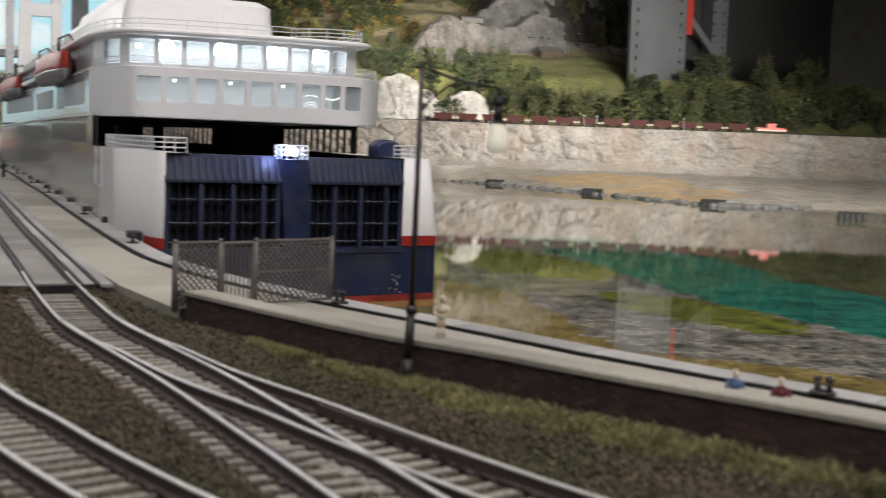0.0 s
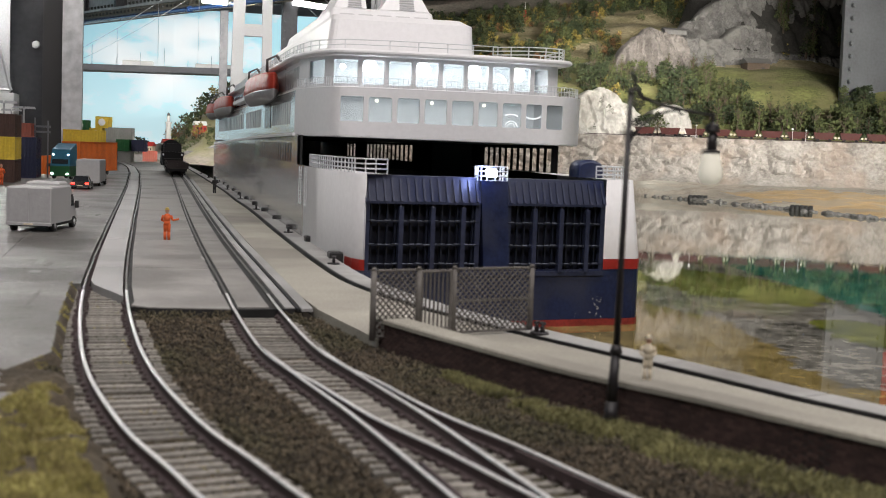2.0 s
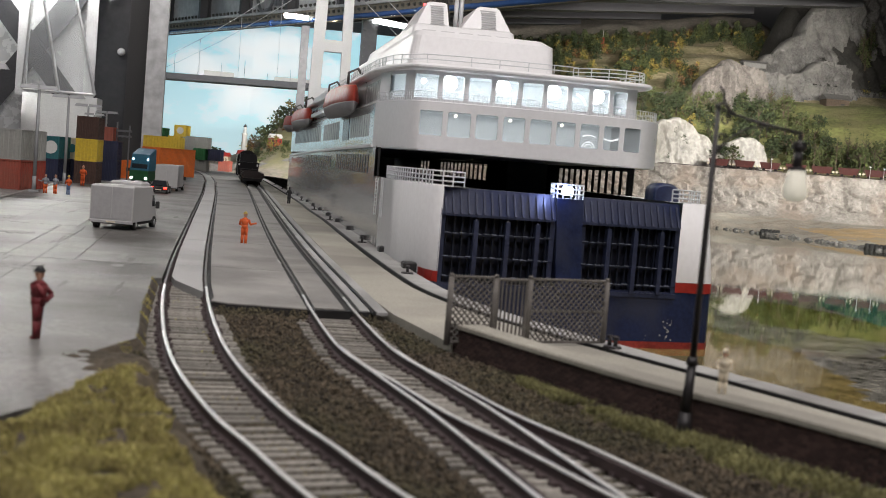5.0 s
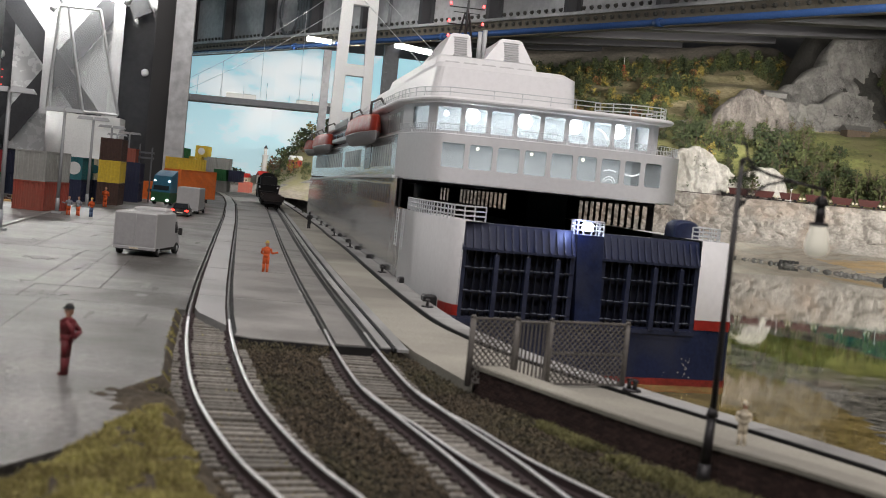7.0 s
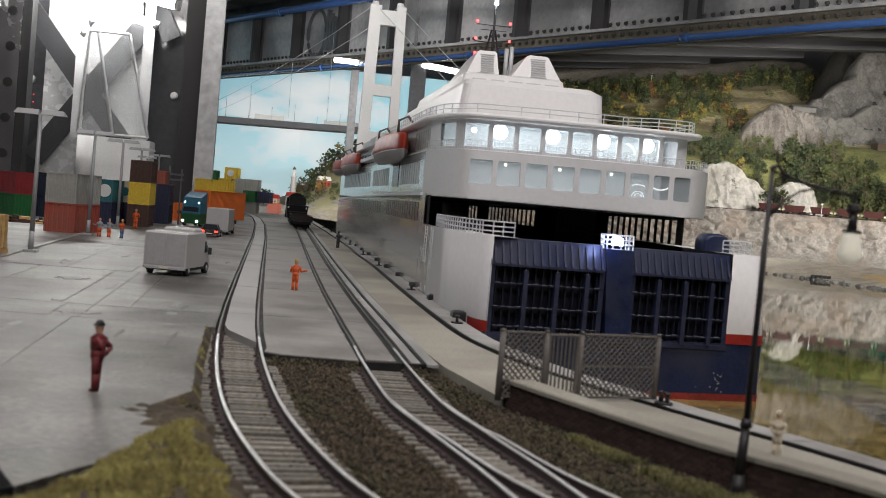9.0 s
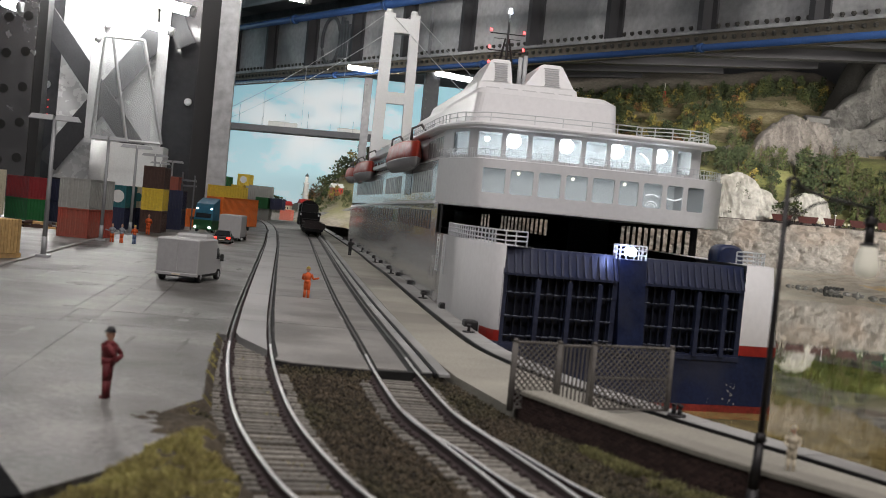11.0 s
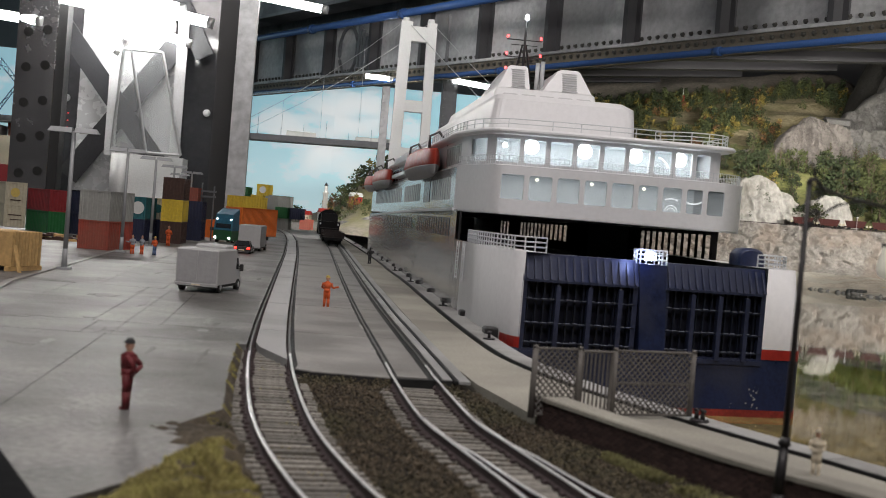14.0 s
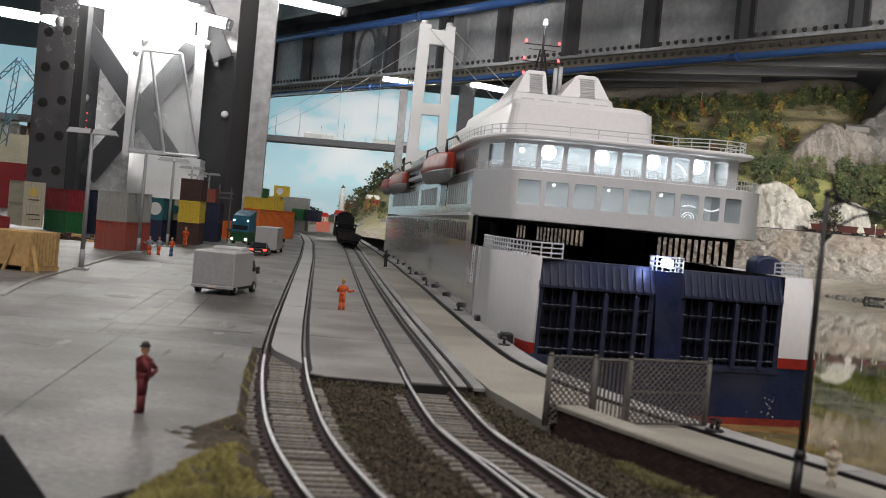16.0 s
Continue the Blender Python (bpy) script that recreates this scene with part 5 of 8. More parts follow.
figure("figurine", "blue clothed figurine sitting on the quay", 16.75, 21.9, 0.0, 150, M_BLUECLOTH, M_BLUECLOTH, M_CREAM, 1.15)
figure("figurine", "red clothed figurine sitting on the quay", 17.25, 20.9, 0.0, 150, M_REDCLOTH, M_REDCLOTH, M_CREAM, 1.15)


# ---- vehicles ----
M_VANWHITE = material("van_white", (0.42, 0.42, 0.42), 0.35, vary=0.06, big=40, fine=300, bump=0.03)
M_VANREAR = material("van_rear_grey", (0.34, 0.34, 0.345), 0.45, vary=0.08, big=40)
M_TYRE = material("tyre_rubber", (0.02, 0.02, 0.02), 0.8, vary=0.2)
M_CARGLASS = clear("car_glass", (0.03, 0.035, 0.04), 0.05, 0.9)
M_TAIL = glowing("tail_lamp", (1.0, 0.03, 0.02), 6.0)
M_HEAD = glowing("head_lamp", (0.95, 0.97, 1.0), 14.0)


def wheel(parent, x, y, r, w=0.3):
    bm = bm_new()
    s = 1 if x > 0 else -1
    tube(bm, (x - s * w, y, r), (x, y, r), r, r, 14)
    tyre = part("wheel", bm, M_TYRE, parent)
    bm = bm_new()
    tube(bm, (x, y, r), (x + s * 0.03, y, r), r * 0.55, r * 0.4, 10)
    part("rim", bm, M_GALV, tyre)


def box_van(x, y, rz, w, length, h, label, rear, side, cab_mat):
    v = thing("box_van", label, "van", "", (x, y, 0), rz)
    bm = bm_new()
    bbox(bm, -w / 2, 0, 0.55, w / 2, length, h, 0.1)
    body = part("body", bm, side, v, "pale box body")
    bm = bm_new()
    bbox(bm, -w / 2 + 0.08, -0.04, 0.7, -0.02, 0.0, h - 0.12, 0.01)
    bbox(bm, 0.02, -0.04, 0.7, w / 2 - 0.08, 0.0, h - 0.12, 0.01)
    part("rear_door", bm, rear, body, "plain grey rear doors")
    bm = bm_new()
    bbox(bm, -w / 2, -0.1, 0.42, w / 2, 0.12, 0.62, 0.04)
    bumper = part("bumper", bm, M_VANREAR, v)
    bm = bm_new()
    bbox(bm, -0.3, -0.13, 0.46, 0.3, -0.1, 0.56, 0.005)
    part("plate_bar", bm, M_CREAM, bumper)
    bm = bm_new()
    c = w * 0.46
    hexa(bm, [(-c, length, 0.4), (c, length, 0.4), (c, length + 2.1, 0.4), (-c, length + 2.1, 0.4), (-c, length, 2.6), (c, length, 2.6), (c, length + 0.7, 2.55), (-c, length + 0.7, 2.55)])
    cab = part("cab", bm, cab_mat, v)
    for s in (-1, 1):
        bm = bm_new()
        bbox(bm, s * (c + 0.2) - 0.12, length + 1.1, 1.35, s * (c + 0.2) + 0.12, length + 1.25, 1.85, 0.04)
        part("mirror", bm, M_TYRE, cab)
    for s in (-1, 1):
        bm = bm_new()
        hexa(bm, [(s * c - 0.02, length + 0.3, 1.5), (s * c + 0.02, length + 0.3, 1.5), (s * c + 0.02, length + 1.4, 1.5), (s * c - 0.02, length + 1.4, 1.5), (s * c - 0.02, length + 0.3, 2.3), (s * c + 0.02, length + 0.3, 2.3), (s * c + 0.02, length + 0.8, 2.3), (s * c - 0.02, length + 0.8, 2.3)])
        part("side_glass", bm, M_CARGLASS, cab)
    bm = bm_new()
    bbox(bm, -w / 2 + 0.1, 0.1, 0.35, w / 2 - 0.1, length + 1.8, 0.58, 0.03)
    part("chassis", bm, M_TYRE, v)
    for yy in (length * 0.22, length + 1.0):
        for s in (-1, 1):
            wheel(v, s * w * 0.49, yy, 0.4)
    return v


van = box_van(-8.4, 84.2, -11, 2.9, 4.6, 2.95, "white box van parked on the concrete yard", M_VANREAR, M_VANWHITE, M_VANWHITE)
bm = bm_new()
bbox(bm, -1.1, 3.0, 2.9, 1.1, 4.9, 3.2, 0.15)
part("wind_deflector", bm, M_VANWHITE, van)
box_van(-9.9, 164, -4, 2.9, 6.0, 3.4, "pale grey box truck driving on the yard", M_VANWHITE, M_VANWHITE, M_VANREAR)

car = thing("car", "black saloon car with glowing red tail lamps", "car", "", (-10.1, 153, 0), -2)
M_CARBLACK = material("car_black", (0.01, 0.01, 0.011), 0.2, vary=0.1, coat=0.8)
bm = bm_new()
hexa(bm, [(-1.1, 0, 0.25), (1.1, 0, 0.25), (1.1, 5, 0.25), (-1.1, 5, 0.25), (-1.0, 0.1, 0.95), (1.0, 0.1, 0.95), (1.0, 4.9, 0.85), (-1.0, 4.9, 0.85)])
hexa(bm, [(-0.98, 0.7, 0.9), (0.98, 0.7, 0.9), (0.98, 3.6, 0.9), (-0.98, 3.6, 0.9), (-0.75, 1.4, 1.55), (0.75, 1.4, 1.55), (0.75, 2.8, 1.6), (-0.75, 2.8, 1.6)])
body = part("body", bm, M_CARBLACK, car)
bm = bm_new()
hexa(bm, [(-0.85, 0.72, 0.98), (0.85, 0.72, 0.98), (0.85, 0.78, 0.98), (-0.85, 0.78, 0.98), (-0.68, 1.28, 1.5), (0.68, 1.28, 1.5), (0.68, 1.36, 1.5), (-0.68, 1.36, 1.5)])
part("rear_window", bm, M_CARGLASS, body)
for s in (-1, 1):
    bm = bm_new()
    bbox(bm, s * 0.82 - 0.2, -0.05, 0.6, s * 0.82 + 0.2, 0.08, 0.82, 0.02)
    part("tail_lamp", bm, M_TAIL, body, "glowing red tail lamp")
    for yy in (1.0, 4.0):
        wheel(car, s * 1.1, yy, 0.36)
bm = bm_new()
bbox(bm, -0.35, -0.04, 0.4, 0.35, 0.02, 0.52, 0.01)
part("plate_bar", bm, M_CREAM, body)

M_TRUCKGREEN = material("truck_green", (0.02, 0.09, 0.035), 0.4, vary=0.15, big=50)
M_TRUCKBLUE = material("truck_blue", (0.03, 0.14, 0.22), 0.35, vary=0.15, big=50)
M_CORANGE = material("container_orange", (0.72, 0.17, 0.025), 0.55, vary=0.15, big=30)
M_CYELLOW = material("container_yellow", (0.62, 0.45, 0.04), 0.55, vary=0.15, big=30)
lorry = thing("lorry", "green and blue lorry with orange container and lit headlamps", "lorry", "", (-15.4, 187.6, 0), -20)
bm = bm_new()
bbox(bm, -1.5, 0, 0.4, 1.5, 2.6, 1.9, 0.12)
lower = part("cab_lower", bm, M_TRUCKGREEN, lorry, "green lower cab")
bm = bm_new()
hexa(bm, [(-1.5, 0.02, 1.9), (1.5, 0.02, 1.9), (1.5, 2.6, 1.9), (-1.5, 2.6, 1.9), (-1.4, 0.5, 4.3), (1.4, 0.5, 4.3), (1.4, 2.6, 5.2), (-1.4, 2.6, 5.2)])
upper = part("cab_upper", bm, M_TRUCKBLUE, lorry, "blue upper cab")
bm = bm_new()
hexa(bm, [(-1.25, 0.02, 2.2), (1.25, 0.02, 2.2), (1.25, 0.12, 2.2), (-1.25, 0.12, 2.2), (-1.2, 0.28, 3.1), (1.2, 0.28, 3.1), (1.2, 0.4, 3.1), (-1.2, 0.4, 3.1)])
part("windscreen", bm, M_CARGLASS, upper)
for s in (-1, 1):
    for z, r, pr in ((0.75, 0.17, lower), (3.55, 0.12, upper)):
        bm = bm_new()
        tube(bm, (s * 1.15, -0.08 if z < 1 else 0.3, z), (s * 1.15, 0.1 if z < 1 else 0.5, z), r, r, 10)
        part("head_lamp", bm, M_HEAD, pr, "glaring white headlamp")
    for yy in (1.0, 5.0, 11.5):
        wheel(lorry, s * 1.45, yy, 0.5)
bm = bm_new()
bbox(bm, -1.2, 2.6, 0.6, 1.2, 15, 1.1, 0.05)
part("chassis", bm, M_TYRE, lorry)


# ---- containers ----
def container(x, y, z, rz, length, mat, label, h=2.95, w=2.8, bars=None):
    """A ribbed freight container; x, y is the middle of its near short end."""
    c = thing("freight_container", label, "container", "freight containers", (x, y, z), rz)
    bm = bm_new()
    ring = []

    def ribs(p, q, nrm, n):
        for k in range(n):
            for t, d in ((0.08, 0.0), (0.5, 0.0), (0.6, 0.07), (0.98, 0.07)):
                f = (k + t) / n
                ring.append((p[0] + (q[0] - p[0]) * f + nrm[0] * d, p[1] + (q[1] - p[1]) * f + nrm[1] * d))

    e = 0.05
    ribs((-w / 2 + e, e), (w / 2 - e, e), (0, 1), 6)
    ribs((w / 2 - e, e), (w / 2 - e, length - e), (-1, 0), int(length / 0.45))
    ribs((w / 2 - e, length - e), (-w / 2 + e, length - e), (0, -1), 6)
    ribs((-w / 2 + e, length - e), (-w / 2 + e, e), (1, 0), int(length / 0.45))
    prism(bm, ring, 0.1, h - 0.08)
    part("body", bm, mat, c)
    bm = bm_new()
    for sx in (-1, 1):
        for yy in (0, length - 0.16):
            x0 = sx * w / 2 - (0.16 if sx > 0 else 0)
            box(bm, x0, yy, 0, x0 + 0.16, yy + 0.16, h)
        x0 = sx * w / 2 - (0.14 if sx > 0 else 0)
        box(bm, x0, 0.16, h - 0.15, x0 + 0.14, length - 0.16, h)
        box(bm, x0, 0.16, 0.0, x0 + 0.14, length - 0.16, 0.15)
    for yy in (0.0, length - 0.14):
        box(bm, -w / 2 + 0.16, yy, h - 0.15, w / 2 - 0.16, yy + 0.14, h)
        box(bm, -w / 2 + 0.16, yy, 0, w / 2 - 0.16, yy + 0.14, 0.15)
    part("frame", bm, mat, c)
    if bars:
        for bx, bz, bw, bh, bmat, shape in bars:
            bm = bm_new()
            if shape == "disc":
                tube(bm, (bx, -0.01, bz), (bx, 0.02, bz), bw, bw, 20)
            elif shape == "side":
                bbox(bm, w / 2 - 0.02, bx, bz, w / 2 + 0.012, bx + bw, bz + bh, 0.005)
            else:
                bbox(bm, bx - bw / 2, -0.012, bz - bh / 2, bx + bw / 2, 0.02, bz + bh / 2, 0.005)
            part("marking", bm, bmat, c)
    return c


M_CRED = material("container_red", (0.36, 0.055, 0.035), 0.6, vary=0.2, big=25, dirt=(0.2, 0.1, 0.07), dirt_amount=0.5)
M_CDRED = material("container_dark_red", (0.24, 0.02, 0.025), 0.6, vary=0.2, big=25)
M_CGREY = material("container_grey", (0.36, 0.37, 0.35), 0.6, vary=0.12, big=25, dirt=(0.2, 0.19, 0.17), dirt_amount=0.4)
M_CGREEN = material("container_green", (0.015, 0.13, 0.035), 0.6, vary=0.2, big=25)
M_CTEAL = material("container_teal", (0.02, 0.13, 0.15), 0.6, vary=0.2, big=25)
M_CBLUE = material("container_navy", (0.015, 0.02, 0.055), 0.6, vary=0.25, big=25)
M_CCREAM = material("container_cream", (0.48, 0.44, 0.33), 0.6, vary=0.12, big=25)
M_CBROWN = material("container_brown", (0.06, 0.03, 0.022), 0.7, vary=0.25, big=25)
M_MARK = material("white_marking", (0.65, 0.66, 0.64), 0.6, vary=0.08)

container(-24.6, 134.2, 0, -12, 7.0, M_CRED, "red ribbed freight container, weathered, on the yard", 3.1, 3.4)
container(-24.65, 134.2, 3.1, -12, 7.0, M_CGREY, "grey ribbed freight container stacked on a red one", 3.2, 3.4)
container(-25.4, 167, 0, -4, 7, M_CBLUE, "dark navy freight container under a teal one")
container(-25.4, 167, 2.95, -4, 7, M_CTEAL, "teal freight container with a round white emblem", bars=[(0.35, 1.5, 0.85, 0, M_MARK, "disc"), (-0.95, 1.5, 0.3, 1.6, M_MARK, "bar")])
container(-23.6, 176, 2.95, -4, 7, M_CCREAM, "cream freight container stacked on navy one", bars=[(0.0, 1.5, 0.6, 0, M_CTEAL, "disc")])
container(-23.6, 176, 0, -4, 7, M_CBLUE, "navy freight container beneath a cream one")
container(-20.7, 168, 0, 0, 7, M_CBROWN, "dark freight container at the bottom of a stack")
container(-20.7, 168, 2.95, 0, 7, M_CYELLOW, "yellow freight container in the middle of a stack")
container(-20.7, 168, 5.9, 0, 7, M_CBROWN, "dark brown freight container on top of a stack")
container(-36.1, 170.9, 0, 37, 7, M_CGREEN, "dark green freight container under a red one")
container(-36.1, 170.9, 2.95, 37, 7, M_CDRED, "dark red freight container stacked on green")
container(-32.4, 174, 0, 37, 7, M_CBLUE, "navy freight container in the yard stack")
container(-32.4, 174, 2.95, 37, 7, M_CBLUE, "navy freight container stacked in the yard")
container(-28.6, 176, 0, 37, 7, M_CYELLOW, "yellow freight container partly hidden in the stack")
container(-40.6, 165.8, 0.6, 30, 7, M_CCREAM, "cream freight container with dark lettering bars", bars=[(0.0, 1.6, 1.7, 0.14, M_CBROWN, "bar"), (0.2, 1.0, 1.5, 0.1, M_CBROWN, "bar")])
container(-40.6, 165.8, 3.55, 30, 7, M_CCREAM, "cream freight container with a round emblem", bars=[(-0.1, 1.6, 0.6, 0, M_YELLOWCAP, "disc"), (0.0, 0.6, 1.4, 0.12, M_CBROWN, "bar")])
container(-36.0, 132, 0, 30, 7, M_CDRED, "dark red freight container beside the pallet load", h=2.6)
container(-14.1, 190.6, 1.1, -20, 14, M_CORANGE, "orange freight container on the lorry", h=4.4)
container(-18.6, 208, 0, -4, 7, M_CORANGE, "orange freight container with a dark marking", bars=[(0.0, 1.5, 1.2, 0.5, M_CBROWN, "bar")])
container(-17.4, 217, 4.3, -88, 6.9, M_CYELLOW, "yellow freight container lying along the yard", h=3.1, bars=[])
container(-17.4, 217, 1.35, -88, 6.9, M_CBROWN, "brown freight container beneath the yellow one")
container(-17.4, 217, 0.0, -88, 6.9, M_CBLUE, "low navy flat rack under the stack", h=1.35)
for x, y, z, mat, lab, bars in ((-18.5, 325, 0, M_CYELLOW, "yellow freight container far down the quay", None), (-15.2, 325, 0, M_CBLUE, "navy freight container far down the quay", None), (-11.6, 326, 0, M_CGREY, "grey freight container far down the quay", None), (-8.2, 326, 2.95, M_CBLUE, "dark blue freight container on the far stack", None), (-15.2, 325, 2.95, M_CGREY, "grey freight container on the far stack", None), (-12.0, 325, 2.95, M_CGREEN, "bright green freight container on the far stack", None), (-14.8, 326, 5.9, M_CGREY, "pale grey freight container on the far stack", None), (-11.5, 326, 5.9, M_CGREY, "pale grey freight container topping the stack", None), (-18.6, 326, 5.6, M_CYELLOW, "yellow freight container with round emblem", True), (-17.2, 326, 8.55, M_CYELLOW, "yellow freight container topping the stack", True), (-22.6, 326, 7.5, M_CGREEN, "green freight container with round emblem", True), (-22.6, 326, 4.55, M_CYELLOW, "yellow freight container in the far stack", None), (-22.6, 326, 1.6, M_CBROWN, "brown freight container in the far stack", None), (-18.6, 326, 2.8, M_CCREAM, "cream freight container in the far stack", None), (-6.0, 352, 0, M_CRED, "red freight container beside the far track", None)):
    container(x, y, z, -6, 7.0, mat, lab, w=3.2, bars=[(0, 1.5, 0.9, 0, M_MARK, "disc")] if bars else None)

container(-20.0, 187, 0, 0, 7, M_CBLUE, "navy freight container behind the lamp posts")
container(-20.0, 187, 2.95, 0, 7, M_CBLUE, "dark navy freight container in a three-high stack")
container(-20.6, 187, 5.9, 0, 7, M_CRED, "red freight container topping a navy stack", h=2.0, w=2.4)
rack = thing("steel_rack", "dark steel cantilever rack behind the containers", "rack", "", (-19.4, 192, 0), 0)
for k in range(3):
    bm = bm_new()
    bbox(bm, -1.9 + k * 1.85, -0.15, 0, -1.7 + k * 1.85, 0.15, 9.2 - k * 0.4, 0.03)
    part("upright", bm, M_STEEL, rack)
for z in (6.6, 7.4):
    bm = bm_new()
    bbox(bm, -2.1, -0.5, z, 2.2, 0.5, z + 0.28, 0.04)
    part("shelf", bm, M_STEEL, rack)

# pallet load with timber braces
M_TIMBER = material("new_timber", (0.56, 0.36, 0.15), 0.75, vary=0.2, big=40, fine=300, bump=0.3, island=0.2)
pallet = thing("timber_crate", "timber crate of stacked boards with slanting braces", "crate", "", (-23.2, 93, 0), -20)
for k in range(9):
    bm = bm_new()
    bbox(bm, -1.9, k * 0.42 - 1.8, 0.35, 1.7, k * 0.42 - 1.45, 2.85, 0.04)
    part("board", bm, M_TIMBER, pallet)
bm = bm_new()
for sx in (-1.6, 1.5):
    bbox(bm, sx - 0.15, -2.1, 0, sx + 0.15, 2.2, 0.35, 0.03)
part("skid", bm, M_TIMBER, pallet)
for xa, xb in ((2.0, 2.6), (0.4, -0.2)):
    bm = bm_new()
    hexa(bm, [(xb - 0.1, -2.15, 0), (xb + 0.1, -2.15, 0), (xb + 0.1, -1.95, 0), (xb - 0.1, -1.95, 0), (xa - 0.1, -2.0, 1.9), (xa + 0.1, -2.0, 1.9), (xa + 0.1, -1.8, 1.9), (xa - 0.1, -1.8, 1.9)])
    part("brace", bm, M_TIMBER, pallet)
rubble = thing("scrap_pile", "low pile of timber and dark scrap on the yard", "scrap", "", (-31.5, 152, 0), 0)
rnd = random.Random(8)
for k in range(14):
    bm = bm_new()
    a, b, c = rnd.uniform(0.5, 1.6), rnd.uniform(0.4, 1.0), rnd.uniform(0.2, 0.5)
    bbox(bm, -a, -b, 0, a, b, c, 0.08)
    ob = part("scrap_piece", bm, M_TIMBER if k % 3 == 0 else M_CBROWN, rubble)
    ob.matrix_local = place(rnd.uniform(-3, 3), rnd.uniform(-1.5, 1.5), 0 if k < 9 else 0.4, rnd.uniform(0, 180))
bm = bm_new()
sweep(bm, [(-18.5, 70, 0), (-20.0, 82, 0), (-20.7, 100, 0), (-22.4, 140, 0), (-24.5, 200, 0)], [(-0.22, -0.06), (0.22, -0.06), (0.2, 0.09), (-0.22, 0.09)])
structure("kerb", bm, M_SLAB, "low grey kerb along the container yard", "kerb")

# yard lamp posts
M_POST = material("lamp_post_grey", (0.33, 0.34, 0.35), 0.5, 0.2, vary=0.08, big=40)
proto = thing("yard_lamp", "tall grey yard lamp with twin flat heads", "street lamp", "yard lamps", (-19.9, 97.6, 0), 0)
bm = bm_new()
bbox(bm, -0.5, -0.5, 0, 0.5, 0.5, 0.2, 0.04)
tube(bm, (0, 0, 0.2), (0, 0, 1.6), 0.22, 0.2, 10)
part("base", bm, M_POST, proto)
bm = bm_new()
tube(bm, (0, 0, 1.6), (0, 0, 10.7), 0.19, 0.15, 8)
part("pole", bm, M_POST, proto)
for s in (-1, 1):
    bm = bm_new()
    lo_x, hi_x = (0.1, 1.95) if s > 0 else (-1.95, -0.1)
    hexa(bm, [(lo_x, -0.45, 10.6), (hi_x, -0.45, 10.6), (hi_x, 0.45, 10.6), (lo_x, 0.45, 10.6), (lo_x + (0 if s > 0 else 0.25), -0.25, 10.98), (hi_x - (0.25 if s > 0 else 0), -0.25, 10.98), (hi_x - (0.25 if s > 0 else 0), 0.25, 10.98), (lo_x + (0 if s > 0 else 0.25), 0.25, 10.98)])
    part("lamp_head", bm, M_POST, proto)
for x, y in ((-21.3, 132.6), (-21.3, 154), (-23.1, 187), (-24.2, 221), (-29.5, 248)):
    copy_thing(proto, place(x, y, 0, 0))


# ---- the hall ----
M_WALLDARK = material("dark_hall_wall", (0.22, 0.22, 0.23), 0.8, vary=0.2, big=4)
bm = bm_new()
box(bm, -520, -220, 160, 620, 720, 165)
structure("ceiling", bm, M_CEIL, "dark hall ceiling", "ceiling")
for n, b in (("wall_north", (-520, 700, -200, 620, 710, 160)), ("wall_south", (-520, -220, -200, 620, -210, 160)), ("wall_west", (-530, -220, -200, -520, 710, 160)), ("wall_east", (620, -220, -200, 630, 710, 160))):
    bm = bm_new()
    box(bm, *b)
    structure(n, bm, M_WALLDARK, "plain dark exhibition hall wall", "wall")

# painted sky, with emission added so the board glows as if lit
m_sky = bpy.data.materials.new("painted_sky")
m_sky.use_nodes = True
nt = m_sky.node_tree
N, L = nt.nodes, nt.links.new
b = N["Principled BSDF"]
tc, mp, cl, rp = N.new("ShaderNodeTexCoord"), N.new("ShaderNodeMapping"), N.new("ShaderNodeTexNoise"), N.new("ShaderNodeValToRGB")
mp.inputs["Location"].default_value = (0.35, 0, 0.1)
mp.inputs["Scale"].default_value = (1.0, 1, 1.9)
cl.inputs["Scale"].default_value, cl.inputs["Detail"].default_value, cl.inputs["Roughness"].default_value = 2.3, 9, 0.56
L(tc.outputs["Object"], mp.inputs[0])
L(mp.outputs[0], cl.inputs["Vector"])
L(cl.outputs[0], rp.inputs[0])
rp.color_ramp.elements[0].position, rp.color_ramp.elements[1].position = 0.53, 0.66
rp.color_ramp.elements[0].color, rp.color_ramp.elements[1].color = (0, 0, 0, 1), (0.95, 0.95, 0.95, 1)
sp, hi = N.new("ShaderNodeSeparateXYZ"), N.new("ShaderNodeValToRGB")
L(tc.outputs["Object"], sp.inputs[0])
L(sp.outputs["Z"], hi.inputs[0])
hi.color_ramp.elements[0].position, hi.color_ramp.elements[1].position = 0.08, 0.5
hi.color_ramp.elements[0].color, hi.color_ramp.elements[1].color = (0.58, 0.79, 0.85, 1), (0.40, 0.68, 0.79, 1)
sky_mix = N.new("ShaderNodeMix")
sky_mix.data_type = "RGBA"
L(rp.outputs[0], sky_mix.inputs[0])
L(hi.outputs[0], sky_mix.inputs[6])
sky_mix.inputs[7].default_value = (0.90, 0.93, 0.95, 1)
L(sky_mix.outputs[2], b.inputs["Base Color"])
L(sky_mix.outputs[2], b.inputs["Emission Color"])
b.inputs["Emission Strength"].default_value = 0.58
b.inputs["Roughness"].default_value = 0.9
bm = bm_new()
pts = [(-420, 300), (-300, 430), (-160, 520), (0, 545), (90, 545)]
for (x0, y0), (x1, y1) in zip(pts, pts[1:]):
    # taller at the left, filling in for white haze round the lamps
    top = 112 if x0 < -200 else 62
    quad(bm, (x0, y0, -8), (x1, y1, -8), (x1, y1, top), (x0, y0, top))
